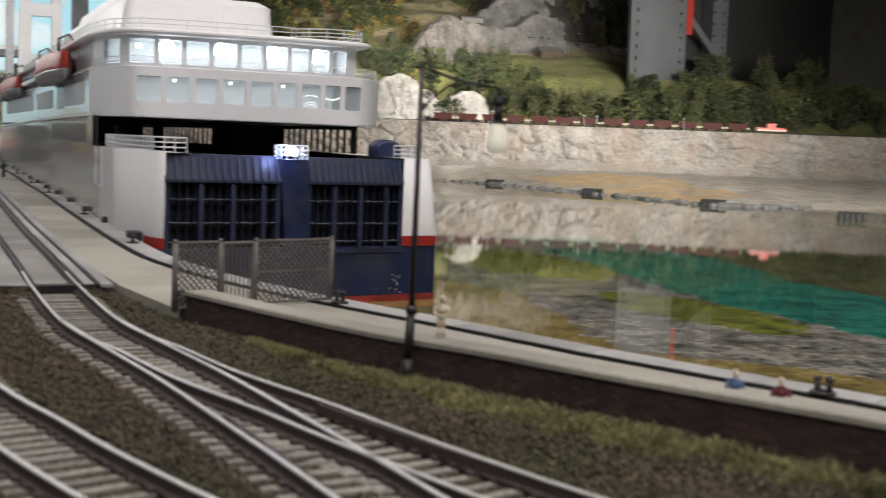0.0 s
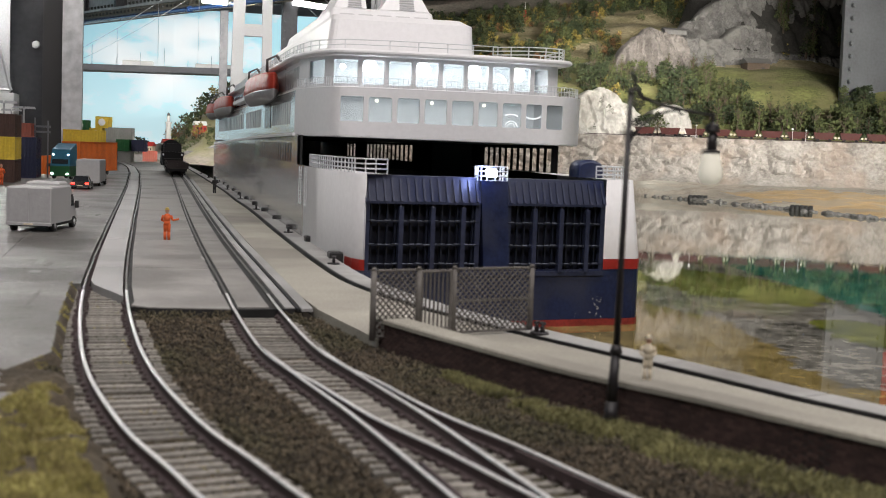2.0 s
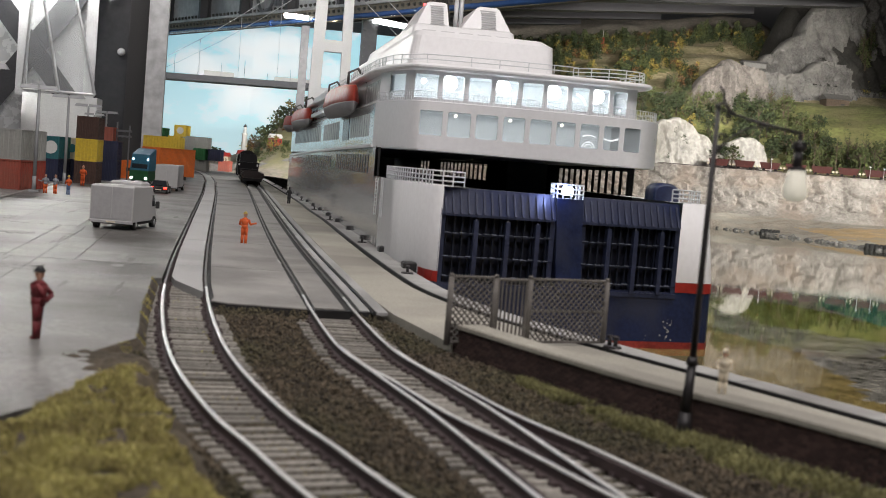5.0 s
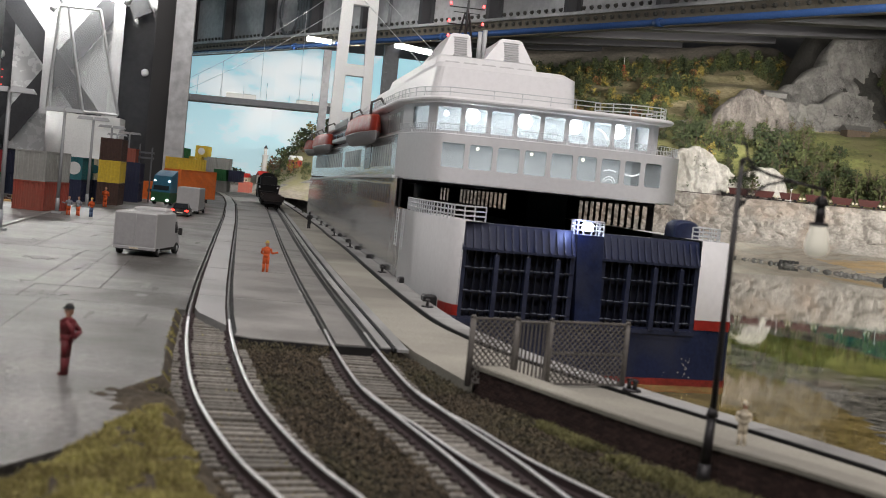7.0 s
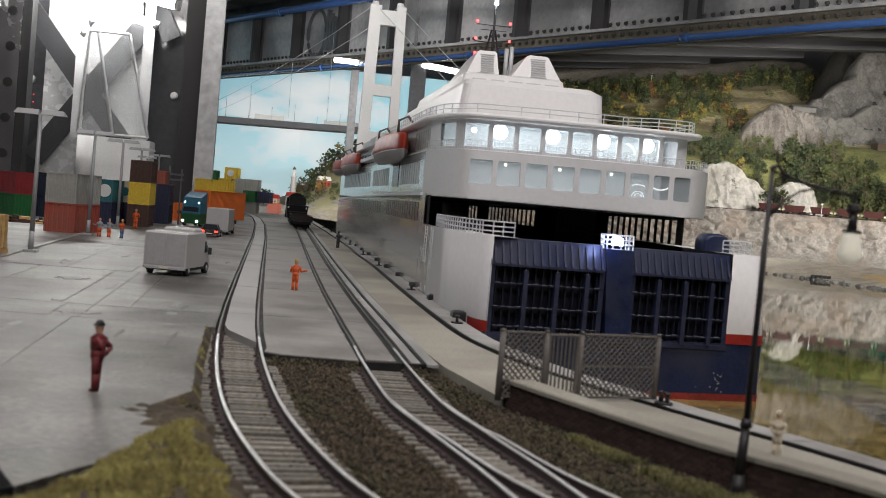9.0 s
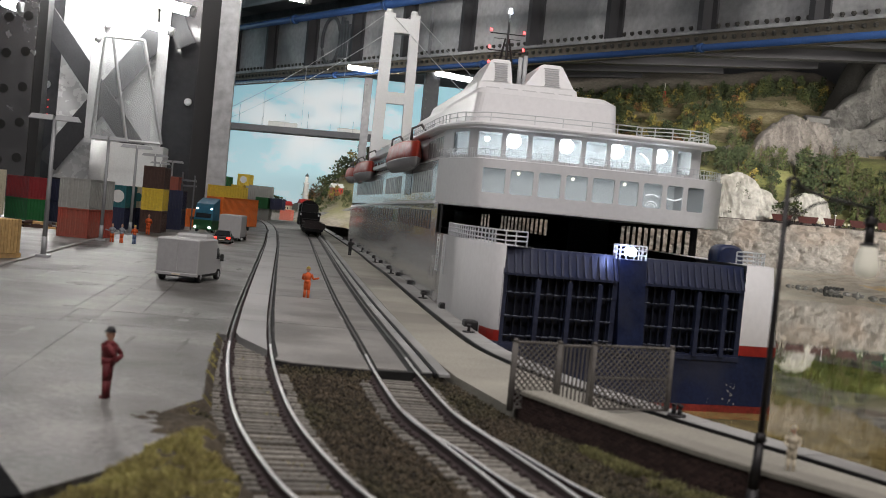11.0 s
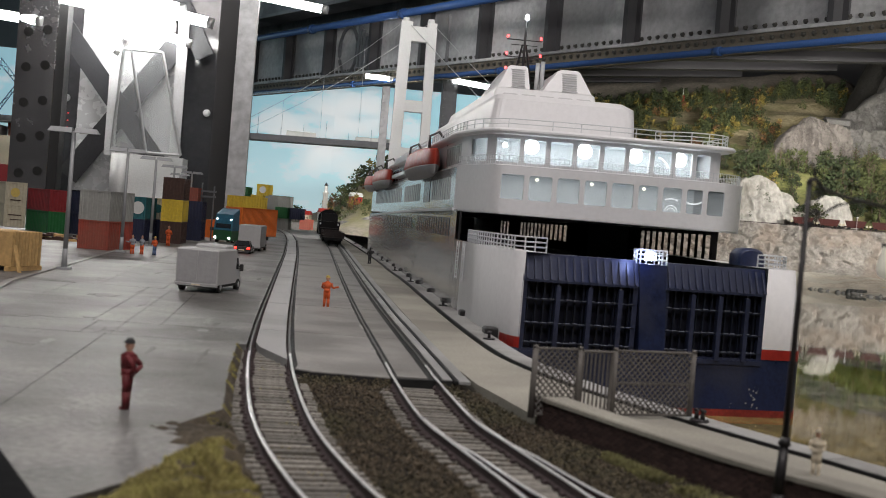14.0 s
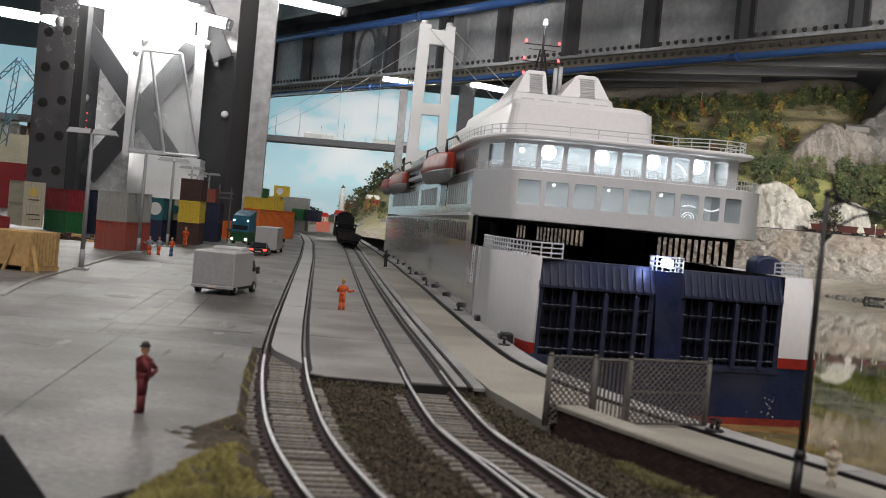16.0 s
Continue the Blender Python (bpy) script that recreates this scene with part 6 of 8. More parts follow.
structure("backdrop", bm, m_sky, "pale blue painted sky with white clouds", "backdrop")

# plate girder with stiffeners and rivets
M_BEAM = material("dark_beam", (0.04, 0.04, 0.044), 0.6, vary=0.2, big=8)
M_GIRDER = material("girder_grey", (0.42, 0.425, 0.435), 0.5, 0.1, vary=0.2, big=8, fine=90, bump=0.15, dirt=(0.08, 0.08, 0.085), dirt_amount=0.6)
GA, GB = Vector((-100, 531.4, 0)), Vector((150, 75.3, 0))
gdir = (GB - GA).normalized()
gside = Vector((gdir.y, -gdir.x, 0))
GZ = 42.6


def gpt(s, off, z):
    p = GA + gdir * s + gside * off
    return (p.x, p.y, z)


def gbox(bm, s0, s1, o0, o1, z0, z1):
    hexa(bm, [gpt(s0, o0, z0), gpt(s1, o0, z0), gpt(s1, o1, z0), gpt(s0, o1, z0), gpt(s0, o0, z1), gpt(s1, o0, z1), gpt(s1, o1, z1), gpt(s0, o1, z1)])


girder = thing("plate_girder", "grey riveted steel plate girder crossing the hall", "girder")
GL = (GB - GA).length
bm = bm_new()
gbox(bm, 0, GL, -0.4, 0.4, GZ, GZ + 15.5)
part("web", bm, M_GIRDER, girder)
bm = bm_new()
gbox(bm, 0, GL, -1, 3.4, GZ + 0.6, GZ + 1.2)
part("ledge", bm, M_GIRDER, girder, "pale ledge over the lower flange")
bm = bm_new()
gbox(bm, 0, GL, 2.0, 2.9, GZ - 2.8, GZ + 0.6)
part("lower_flange", bm, material("flange_brown", (0.12, 0.105, 0.08), 0.6, vary=0.25, big=20), girder, "brown riveted lower flange")
for k in range(21):
    bm = bm_new()
    s = 4 + k * 25
    gbox(bm, s, s + 1.2, 0.4, 3.2, GZ + 1.2, GZ + 15)
    gbox(bm, s - 1.2, s + 2.4, 0.4, 0.9, GZ + 1.2, GZ + 15)
    part("stiffener", bm, M_BEAM, girder)
bm = bm_new()
for k in range(230):
    s = 3 + k * 2.25
    for ds, off, z in ((0, 2.9, GZ - 0.3), (1.1, 2.9, GZ - 1.9), (0.4, 0.4, GZ + 2.4)):
        tube(bm, gpt(s + ds, off, z), gpt(s + ds, off + 0.5, z), 0.5, 0.3, 6)
ob = part("rivets", bm, material("dark_rivet", (0.04, 0.038, 0.034), 0.5, vary=0.2), girder)
tagged(ob, kind="stuff")

bm = bm_new()
gbox(bm, 0, GL, -3.4, 3.4, GZ + 15, GZ + 16)
part("upper_flange", bm, M_STEEL, girder, "grey upper flange")

# pipes
for name, s0, s1, off, z, r in (("blue_pipe", 0, GL, 6.5, GZ - 2.7, 0.62), ("blue_pipe", 0, GL * 0.72, 11, GZ + 12.5, 0.95)):
    pipe = thing(name, "long blue pipe running along the girder", "pipe", "blue pipes")
    bm = bm_new()
    tube(bm, gpt(s0, off, z), gpt(s1, off, z), r, r, 10)
    part("run", bm, M_PIPE, pipe)
    for k in range(8):
        bm = bm_new()
        s = s0 + (s1 - s0) * (k + 0.5) / 8
        tube(bm, gpt(s, off, z), gpt(s + 1.6, off, z), r * 1.35, r * 1.35, 10)
        part("coupling", bm, M_PIPE, pipe)

# deck beams behind the girder
M_SOFFIT = material("grey_soffit", (0.11, 0.11, 0.112), 0.85, vary=0.1, big=5)
for k in range(8):
    bm = bm_new()
    s = 150 + k * 42
    hexa(bm, [gpt(s, -2, GZ + 2.5), gpt(s + 9, -2, GZ + 2.5), gpt(s + 9, -170, GZ + 24), gpt(s, -170, GZ + 24), gpt(s, -2, GZ + 9.8), gpt(s + 9, -2, GZ + 9.8), gpt(s + 9, -170, GZ + 34), gpt(s, -170, GZ + 34)])
    tagged(part("deck_beam", bm, M_BEAM), "dark steel deck beam under the bridge", "beam", "deck beams")
bm = bm_new()
hexa(bm, [gpt(0, -3.5, GZ + 14), gpt(GL, -3.5, GZ + 14), gpt(GL, -260, GZ + 48), gpt(0, -260, GZ + 48), gpt(0, -3.5, GZ + 16), gpt(GL, -3.5, GZ + 16), gpt(GL, -260, GZ + 50), gpt(0, -260, GZ + 50)])
structure("bridge_soffit", bm, M_SOFFIT, "grey underside of the bridge deck", "ceiling")

# flat deck and joists above the far part of the girder
bm = bm_new()
gbox(bm, -40, 245, -95, -6, GZ + 34, GZ + 36)
structure("upper_soffit", bm, M_SOFFIT, "grey underside of the upper deck", "ceiling")
for k in range(3):
    o = -14 - 30 * k
    joist = thing("deck_joist", "grey flanged steel joist under the upper deck", "beam", "deck joists")
    bm = bm_new()
    gbox(bm, -40, 245, o - 3, o, GZ + 27, GZ + 34)
    part("web", bm, M_GIRDER, joist)
    bm = bm_new()
    gbox(bm, -40, 245, o - 6, o + 3, GZ + 26, GZ + 27)
    part("flange", bm, M_GIRDER, joist)

# round emblem casting on the girder
emblem = thing("cast_emblem", "round cast iron emblem bolted to the girder", "emblem", "", (0, 0, 0))
es = (Vector((3.5, 343, 0)) - GA).dot(gdir)
bm = bm_new()
polytube(bm, [gpt(es + 4.9 * math.cos(6.2832 * k / 28), 1.2, GZ + 8 + 6.4 * math.sin(6.2832 * k / 28)) for k in range(29)], 0.5, 6)
part("ring", bm, M_STEEL, emblem)
for k in range(6):
    bm = bm_new()
    gbox(bm, es + 5.5 + k * 1.5, es + 6.3 + k * 1.5, 0.5, 1.6, GZ + 3, GZ + 14 - k)
    part("raised_bar", bm, M_STEEL, emblem)

# model suspension bridge: pylon, deck, cables, traffic
bridge = thing("suspension_bridge", "pale model suspension bridge with a portal pylon", "bridge")
bm = bm_new()
for x0, x1, t0, t1 in ((12.7, 15.3, 13.6, 16.2), (20.3, 22.5, 19.7, 21.8)):
    hexa(bm, [(x0, 284, -2), (x1, 284, -2), (x1, 287, -2), (x0, 287, -2), (t0, 284, 51), (t1, 284, 51), (t1, 287, 51), (t0, 287, 51)])
for z0, z1 in ((46.6, 50.0), (30.3, 33.0), (20, 22)):
    box(bm, 14.8, 284.3, z0, 20.6, 286.7, z1)
pyl = part("pylon", bm, M_PYLON, bridge, "pale portal pylon")
bm = bm_new()
for k in range(2):
    tube(bm, (14.7 + k * 5.8, 285.5, 51), (14.7 + k * 5.8, 285.5, 52), 0.9, 0.7, 8)
part("saddle", bm, M_PYLON, pyl)
bm = bm_new()
box(bm, 10.6, 288, -2, 12.4, 291, 36)
for k in range(18):
    tube(bm, (11.1, 288, 2 + k * 1.9), (11.1, 287.6, 2 + k * 1.9), 0.25, 0.2, 6)
part("rear_strut", bm, M_GIRDER, bridge, "riveted grey strut")
bm = bm_new()
box(bm, 25.6, 300, -2, 29.2, 303, 56)
for k in range(24):
    tube(bm, (26.2, 300, 2 + k * 2.1), (26.2, 299.6, 2 + k * 2.1), 0.25, 0.2, 6)
part("rear_column", bm, M_STEEL, bridge, "dark riveted column behind the pylon")
bm = bm_new()
hexa(bm, [(-130, 290, 19.6), (16, 288, 21.6), (16, 296, 21.6), (-130, 298, 19.6), (-130, 290, 21.0), (16, 288, 23.0), (16, 296, 23.0), (-130, 298, 21.0)])
part("deck", bm, M_STEEL, bridge, "dark thin bridge deck")
for k in range(14):
    bm = bm_new()
    x = -60 + k * 5.3
    tube(bm, (x, 291, 21.5), (x, 291, 24.6 + (k % 3) * 1.2), 0.1, 0.08, 5)
    part("deck_post", bm, M_GALV, bridge)
for x, w in ((-11, 7), (5.2, 10), (-30, 6)):
    bm = bm_new()
    bbox(bm, x, 291, 22.0, x + w, 293, 24.0, 0.2)
    tagged(part("bridge_train", bm, M_MARK), "pale train crossing the far bridge", "train", "bridge traffic")
for xa in (14.7, 20.5):
    bm = bm_new()
    polytube(bm, [(xa + (-110 - xa) * t, 286 + 4 * t, 51.5 - 112 * t + 66 * t * t) for t in [k / 14 for k in range(15)]], 0.07, 5)
    polytube(bm, [(xa, 286, 51.5), (xa + 9, 270, 40), (xa + 18, 254, 29), (xa + 24, 240, 20)], 0.08, 5)
    part("main_cable", bm, M_GALV, bridge)
for k in range(1, 12):
    t = k / 14
    x = 14.7 + (-124.7) * t
    z = 51.5 - 112 * t + 66 * t * t
    if z > 23.5:
        bm = bm_new()
        tube(bm, (x, 287, z), (x, 290, 22), 0.05, 0.05, 4)
        part("hanger", bm, M_GALV, bridge)

# hall column by the yard: galvanised flange and black web
col = thing("steel_column", "galvanised steel hall column with a black recess", "column")
bm = bm_new()
box(bm, -20.4, 248, -4, -16.7, 251, 160)
part("flange", bm, M_GALV, col, "mottled galvanised flange")
bm = bm_new()
box(bm, -24.4, 252, -4, -20.4, 256, 160)
part("web", bm, M_BLACKSTEEL, col, "black recessed web")

# perforated column, glazing and braces at the edge of the layout
perf = thing("perforated_column", "brushed steel column with two rows of round holes", "column")
bm = bm_new()
box(bm, -66.2, 262, -4, -58.4, 266, 160)
part("plate", bm, material("brushed_steel", (0.34, 0.34, 0.35), 0.24, 0.9, vary=0.04, big=6, fine=60, bump=0.01), perf)
# holes are black discs on the plate; their inner shade is just colour
for k in range(18):
    for x, dz in ((-64.0, 0), (-60.2, 0.7)):
        bm = bm_new()
        z = 1.3 + k * 7.3 + dz
        tube(bm, (x, 262.0, z), (x, 261.7, z), 0.95, 0.95, 18)
        part("hole", bm, M_BLACK, perf, "black disc standing for a dark round hole")
bm = bm_new()
box(bm, -58.4, 263, -4, -56.6, 268, 160)
part("edge_web", bm, M_BLACKSTEEL, perf)

glass = thing("dark_glass_panel", "tall dark glossy glazed panel between steel columns", "panel")
m_glaze = material("dark_glaze", (0.035, 0.036, 0.04), 0.12, 0.0, vary=0.2, big=8, fine=80, bump=0.02, spec=0.8)
bm = bm_new()
box(bm, -62, 277, -4, -24.4, 278, 160)
part("pane", bm, m_glaze, glass)
for x, z in ((-58.6, 26.0), (-28.2, 25.3)):
    bm = bm_new()
    tube(bm, (x, 276.9, z), (x, 276.0, z), 0.85, 0.7, 14)
    tube(bm, (x, 276.0, z), (x, 275.6, z), 0.45, 0.4, 6)
    part("bolt", bm, M_GALV, glass, "bright round bolt head")
bm = bm_new()
for k in range(3):
    for x in (-60.3, -58.0):
        tube(bm, (x, 276.9, 19.5 + k * 1.6), (x, 276.7, 19.5 + k * 1.6), 0.16, 0.16, 6)
part("indicator", bm, glowing("dim_red_led", (1.0, 0.05, 0.05), 0.7), glass, "dim red indicator lights")

M_BRACE = material("pale_brace", (0.50, 0.51, 0.52), 0.35, 0.4, vary=0.15, big=15)
brace = thing("cross_brace", "pale steel frame with crossing flat braces", "brace")


def flat_bar(x0, z0, x1, z1, w, y=268.0, mat=None, t=0.6):
    bm = bm_new()
    d = Vector((x1 - x0, 0, z1 - z0)).normalized()
    s = Vector((d.z, 0, -d.x)) * w / 2
    a, b = Vector((x0, y, z0)), Vector((x1, y, z1))
    k = Vector((0, t, 0))
    hexa(bm, [a - s, a + s, a + s + k, a - s + k, b - s, b + s, b + s + k, b - s + k])
    part("bar", bm, mat or M_BRACE, brace)


flat_bar(-47.1, 14, -47.1, 160, 2.2)
flat_bar(-33.5, 6, -33.5, 45, 2.2)
M_DARKBRACE = material("dark_brace", (0.035, 0.036, 0.04), 0.35, 0.3, vary=0.2, big=10)
flat_bar(-59.0, 41.0, -37.0, 13.0, 4.2, 270, M_DARKBRACE)
flat_bar(-34.0, 40.5, -56.0, 8.8, 4.6, 270.8, M_DARKBRACE)
flat_bar(-36.0, 50.0, -29.0, 37.0, 4.0, 271.6, M_DARKBRACE)
bm = bm_new()
hexa(bm, [(-55.5, 274, 6), (-33.5, 274, 6), (-33.5, 275, 6), (-55.5, 275, 6), (-55.5, 274, 60), (-37.0, 274, 60), (-37.0, 275, 60), (-55.5, 275, 60)])
part("backing_sheet", bm, material("pale_sheet", (0.46, 0.47, 0.48), 0.25, 0.2, vary=0.06, big=5, fine=60, bump=0.02), brace, "pale glossy backing sheet")
bm = bm_new()
box(bm, -46.5, 267.4, 3, -31.5, 280, 14.6)
part("plinth", bm, M_PYLON, brace, "white plinth block")
bm = bm_new()
tube(bm, (-44.5, 266, 4), (-44.5, 266, 14.5), 1.8, 1.8, 16)
part("drum", bm, M_PYLON, brace)
m_acryl = clear("acrylic", (0.75, 0.78, 0.8), 0.05, 0.1)
acryl = thing("acrylic_tower", "clear tapered acrylic tower with pale edges", "tower")
bm = bm_new()
hexa(bm, [(-45.6, 262, 15), (-31.4, 262, 15), (-31.4, 266, 15), (-45.6, 266, 15), (-44.6, 262.5, 36), (-36.6, 262.5, 36), (-36.6, 265, 36), (-44.6, 265, 36)])
part("pane", bm, m_acryl, acryl)
for a, b in (((-45.6, 15), (-44.6, 36)), ((-31.4, 15), (-36.6, 36)), ((-44.6, 36), (-36.6, 36)), ((-45.6, 15), (-31.4, 15)), ((-43.0, 36), (-38.5, 15))):
    bm = bm_new()
    tube(bm, (a[0], 261.8, a[1]), (b[0], 261.8, b[1]), 0.35, 0.35, 6)
    part("edge", bm, M_BRACE, acryl)

# fluorescent tubes
M_TUBE = glowing("fluorescent_tube", (1.0, 0.99, 0.95), 26.0)
for a, b, r in (((-85, 268, 42.5), (-62.5, 262, 40.2), 1.0), ((-90, 268, 49), (-50.5, 262, 44.5), 1.0), ((-60, 260, 48), (-27.5, 258, 42.6), 1.1), ((-52, 262, 41.5), (-45, 262, 38), 0.9), ((-52, 262, 38.8), (-46.5, 262, 35.6), 0.7), ((-38, 262, 40), (-32, 262, 38.6), 0.9), ((-50, 264, 47.5), (-34, 262, 45.0), 1.6), ((-47, 266, 43.2), (-36, 264, 41.6), 1.3), ((-20, 272, 51.5), (-4.5, 268, 49.2), 0.9), ((7, 312, 40.6), (13, 310, 40.2), 0.6), ((28, 300, 40.2), (37, 300, 39.3), 0.65)):
    t_ob = thing("fluorescent_lamp", "bright white fluorescent tube lamp", "lamp", "fluorescent lamps")
    bm = bm_new()
    tube(bm, a, b, r, r, 10)
    part("tube", bm, M_TUBE, t_ob)
    bm = bm_new()
    d = (Vector(b) - Vector(a)).normalized()
    tube(bm, Vector(b), Vector(b) + d * 1.2, r * 1.05, r * 1.05, 10)
    part("end_cap", bm, M_GALV, t_ob)

# a moored ship and harbour crane at the far edge of the yard
shipx = thing("cargo_ship", "beige and red model cargo ship beyond the yard", "ship")
bm = bm_new()
hexa(bm, [(-150, 290, -4), (-76, 290, -4), (-76, 312, -4), (-150, 312, -4), (-152, 288, 10.5), (-72, 288, 10.5), (-72, 314, 10.5), (-152, 314, 10.5)])
part("hull", bm, M_CDRED, shipx, "dark red lower hull")
bm = bm_new()
hexa(bm, [(-152, 288, 10.5), (-72, 288, 10.5), (-72, 314, 10.5), (-152, 314, 10.5), (-154, 287, 17), (-69, 287, 17), (-69, 315, 17), (-154, 315, 17)])
part("upper_hull", bm, M_CCREAM, shipx, "beige upper hull")
bm = bm_new()
box(bm, -110, 294, 17, -76.5, 308, 19.6)
box(bm, -110, 296, 19.6, -80, 306, 21.4)
part("deckhouse", bm, M_PYLON, shipx, "low white deckhouse")
bm = bm_new()
bbox(bm, -75.5, 296, 17, -71.5, 306, 21.2, 0.2)
part("deck_cargo", bm, M_CRED, shipx, "red deck cargo")
for k in range(9):
    bm = bm_new()
    tube(bm, (-71 - k * 2.2, 287.4, 17), (-71 - k * 2.2, 287.4, 18.4), 0.1, 0.1, 5)
    part("stanchion", bm, M_RAILING, shipx)
M_CRANE = material("crane_blue_grey", (0.07, 0.14, 0.19), 0.5, vary=0.15, big=30)
crane = thing("harbour_crane", "slim blue-grey lattice harbour crane", "crane")


def truss(a, b, w, n):
    """A lattice boom: two chords with zigzag lacing."""
    bm = bm_new()
    a, b = Vector(a), Vector(b)
    d = (b - a).normalized()
    side = Vector((d.z, 0, -d.x)) * w / 2
    for sgn in (-1, 1):
        tube(bm, a + side * sgn, b + side * sgn * 0.6, 0.16, 0.14, 5)
    for k in range(n):
        p, q = a + (b - a) * (k / n), a + (b - a) * ((k + 1) / n)
        sgn = 1 if k % 2 else -1
        tube(bm, p + side * sgn, q - side * sgn * 0.9, 0.1, 0.1, 4)
    part("boom", bm, M_CRANE, crane)


truss((-77.5, 284, 14), (-75.5, 284, 33.5), 1.6, 10)
truss((-75.3, 284, 33.7), (-84, 284, 24), 1.0, 8)
truss((-75.3, 284, 33.7), (-68.5, 284, 26), 1.0, 8)
truss((-77.2, 284, 19), (-70, 284, 30), 0.8, 8)

# riveted steel pier of the bridge on the far shore
leg = thing("steel_pier", "grey riveted steel bridge pier with lattice bracing", "pier")
bm = bm_new()
hexa(bm, [(197.2, 340, 8), (217.2, 340, 8), (217.2, 341.5, 8), (197.2, 341.5, 8), (196.0, 340, 100), (216.4, 340, 100), (216.4, 341.5, 100), (196.0, 341.5, 100)])
front_plate = part("front_plate", bm, M_STEEL, leg)
bm = bm_new()
tube(bm, (0, 0, 0), (0, -0.8, 0), 0.75, 0.45, 8)
rivet_mesh = finish(bm, "rivet", M_STEEL)
for k in range(17):
    for x in (199.4, 215.2):
        ob = new("rivet", rivet_mesh)
        ob.parent = front_plate
        ob.location = ((x - 0.02 * k) * CM, 340 * CM, (20 + k * 3.8) * CM)
bm = bm_new()
box(bm, 230.6, 346, 8, 236.4, 347.5, 100)
box(bm, 230.6, 347.5, 8, 231.4, 352, 100)
rear = part("rear_plate", bm, M_STEEL, leg)
for k in range(17):
    for x in (231.6, 235.2):
        ob = new("rivet", rivet_mesh)
        ob.parent = rear
        ob.location = (x * CM, 346 * CM, (22 + k * 3.8) * CM)
for k in range(6):
    bm = bm_new()
    z = 8 + k * 15
    (xa, za), (xb, zb) = ((217.5, z), (231.5, z + 15)) if k % 2 else ((231.5, z), (217.5, z + 15))
    hexa(bm, [(xa, 344, za - 1.5), (xb, 344, zb - 1.5), (xb, 345, zb - 1.5), (xa, 345, za - 1.5), (xa, 344, za + 1.5), (xb, 344, zb + 1.5), (xb, 345, zb + 1.5), (xa, 345, za + 1.5)])
    part("lattice_bar", bm, M_STEEL, leg)
bm = bm_new()
box(bm, 218.4, 342, 44, 220.4, 343.2, 62)
part("red_strip", bm, M_RED, leg, "red edge strip")
# black sheet added to fill the shaded gap behind the lattice
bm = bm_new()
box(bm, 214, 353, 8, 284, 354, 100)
part("rear_web", bm, M_BLACK, leg, "sheet behind the lattice, painted black for shade")
bm = bm_new()
box(bm, 284, 356, 8, 360, 358, 110)
structure("wall_far_pier", bm, M_DARKGREY, "grey concrete abutment wall behind the pier", "wall")


# ---- far shore ----
def shore(x):
    return 312 - 0.5 * (x - 145) if x < 230 else 269.5 - 0.15 * (x - 230)


def fbm(x, y, z, scale, octaves=4):
    return noise.fractal(Vector((x * scale, y * scale, z * scale)), 1.0, 2.0, octaves)


bm = bm_new()
nx, nz = 420, 64
rows = []
for j in range(nz + 1):
    v = j / nz
    row = []
    for i in range(nx + 1):
        x = 40 + 260 * i / nx
        z = -5 + 17.2 * v
        out_ = 15 * max(0.0, (2.5 - z) / 7.5) ** 1.1 + 2.5 * (1 - v)
        n1 = fbm(x, z * 0.8, 3.3, 0.055)
        n2 = abs(fbm(x + 0.5 * z, z * 0.9, 9.1, 0.2))
        n3 = fbm(x, z, 1.0, 0.6, 3)
        near = noise.voronoi(Vector((x * 0.3 + 0.1 * z, z * 0.27, 0.3 * n1)))[0]
        crack = min(1.0, (near[1] - near[0]) * 3.4)
        rough = min(1.0, max(0.15, (z + 1.0) / 4))
        y = shore(x) - out_ - 3.0 * n1 - (1.6 * n2 + 0.5 * n3) * rough - 1.3 * crack * min(1.0, max(0.08, (z - 0.5) / 2.5))
        row.append(bm.verts.new((x, y, z + 0.5 * n1 * (1 - v))))
    rows.append(row)
back = [bm.verts.new((r.co.x, shore(r.co.x) + 22, 12.3)) for r in rows[-1]]
rows.append(back)
for a, c in zip(rows, rows[1:]):
    for i in range(nx):
        bm.faces.new((a[i], a[i + 1], c[i + 1], c[i]))
structure("far_bank", bm, M_BANK, "weathered sandstone bank across the water", "cliff")


# sandy beach below the bank, widening along the shore
def beach_edge(a):
    return float(np.interp(a, [0.25, 0.36, 0.446, 0.5, 0.55, 0.62, 0.68, 0.76, 0.95, 1.2], [350, 322, 285, 260, 239, 213, 197, 194, 185, 170]))


def bank_foot(a):
    return 384.5 / (1 + 0.5 * a) - 8 + 9 * fbm(a * 40, 0, 3.0, 0.3)


bm = bm_new()
rows = []
for j in range(41):
    t = j / 40
    row = []
    for i in range(201):
        a = 0.25 + 0.9 * i / 200
        y0, y1 = beach_edge(a) - 4, max(beach_edge(a), bank_foot(a))
        y = y0 + (y1 - y0) * t
        z = WATER - 0.35 + 4.4 * t ** 0.9 + (0.45 * fbm(a * 90, t * 6, 1.0, 0.3) + 0.25 * fbm(a * 200, t * 14, 5.0, 0.4)) * min(1.0, t * 5)
        row.append(bm.verts.new((a * y, y, z)))
    rows.append(row)
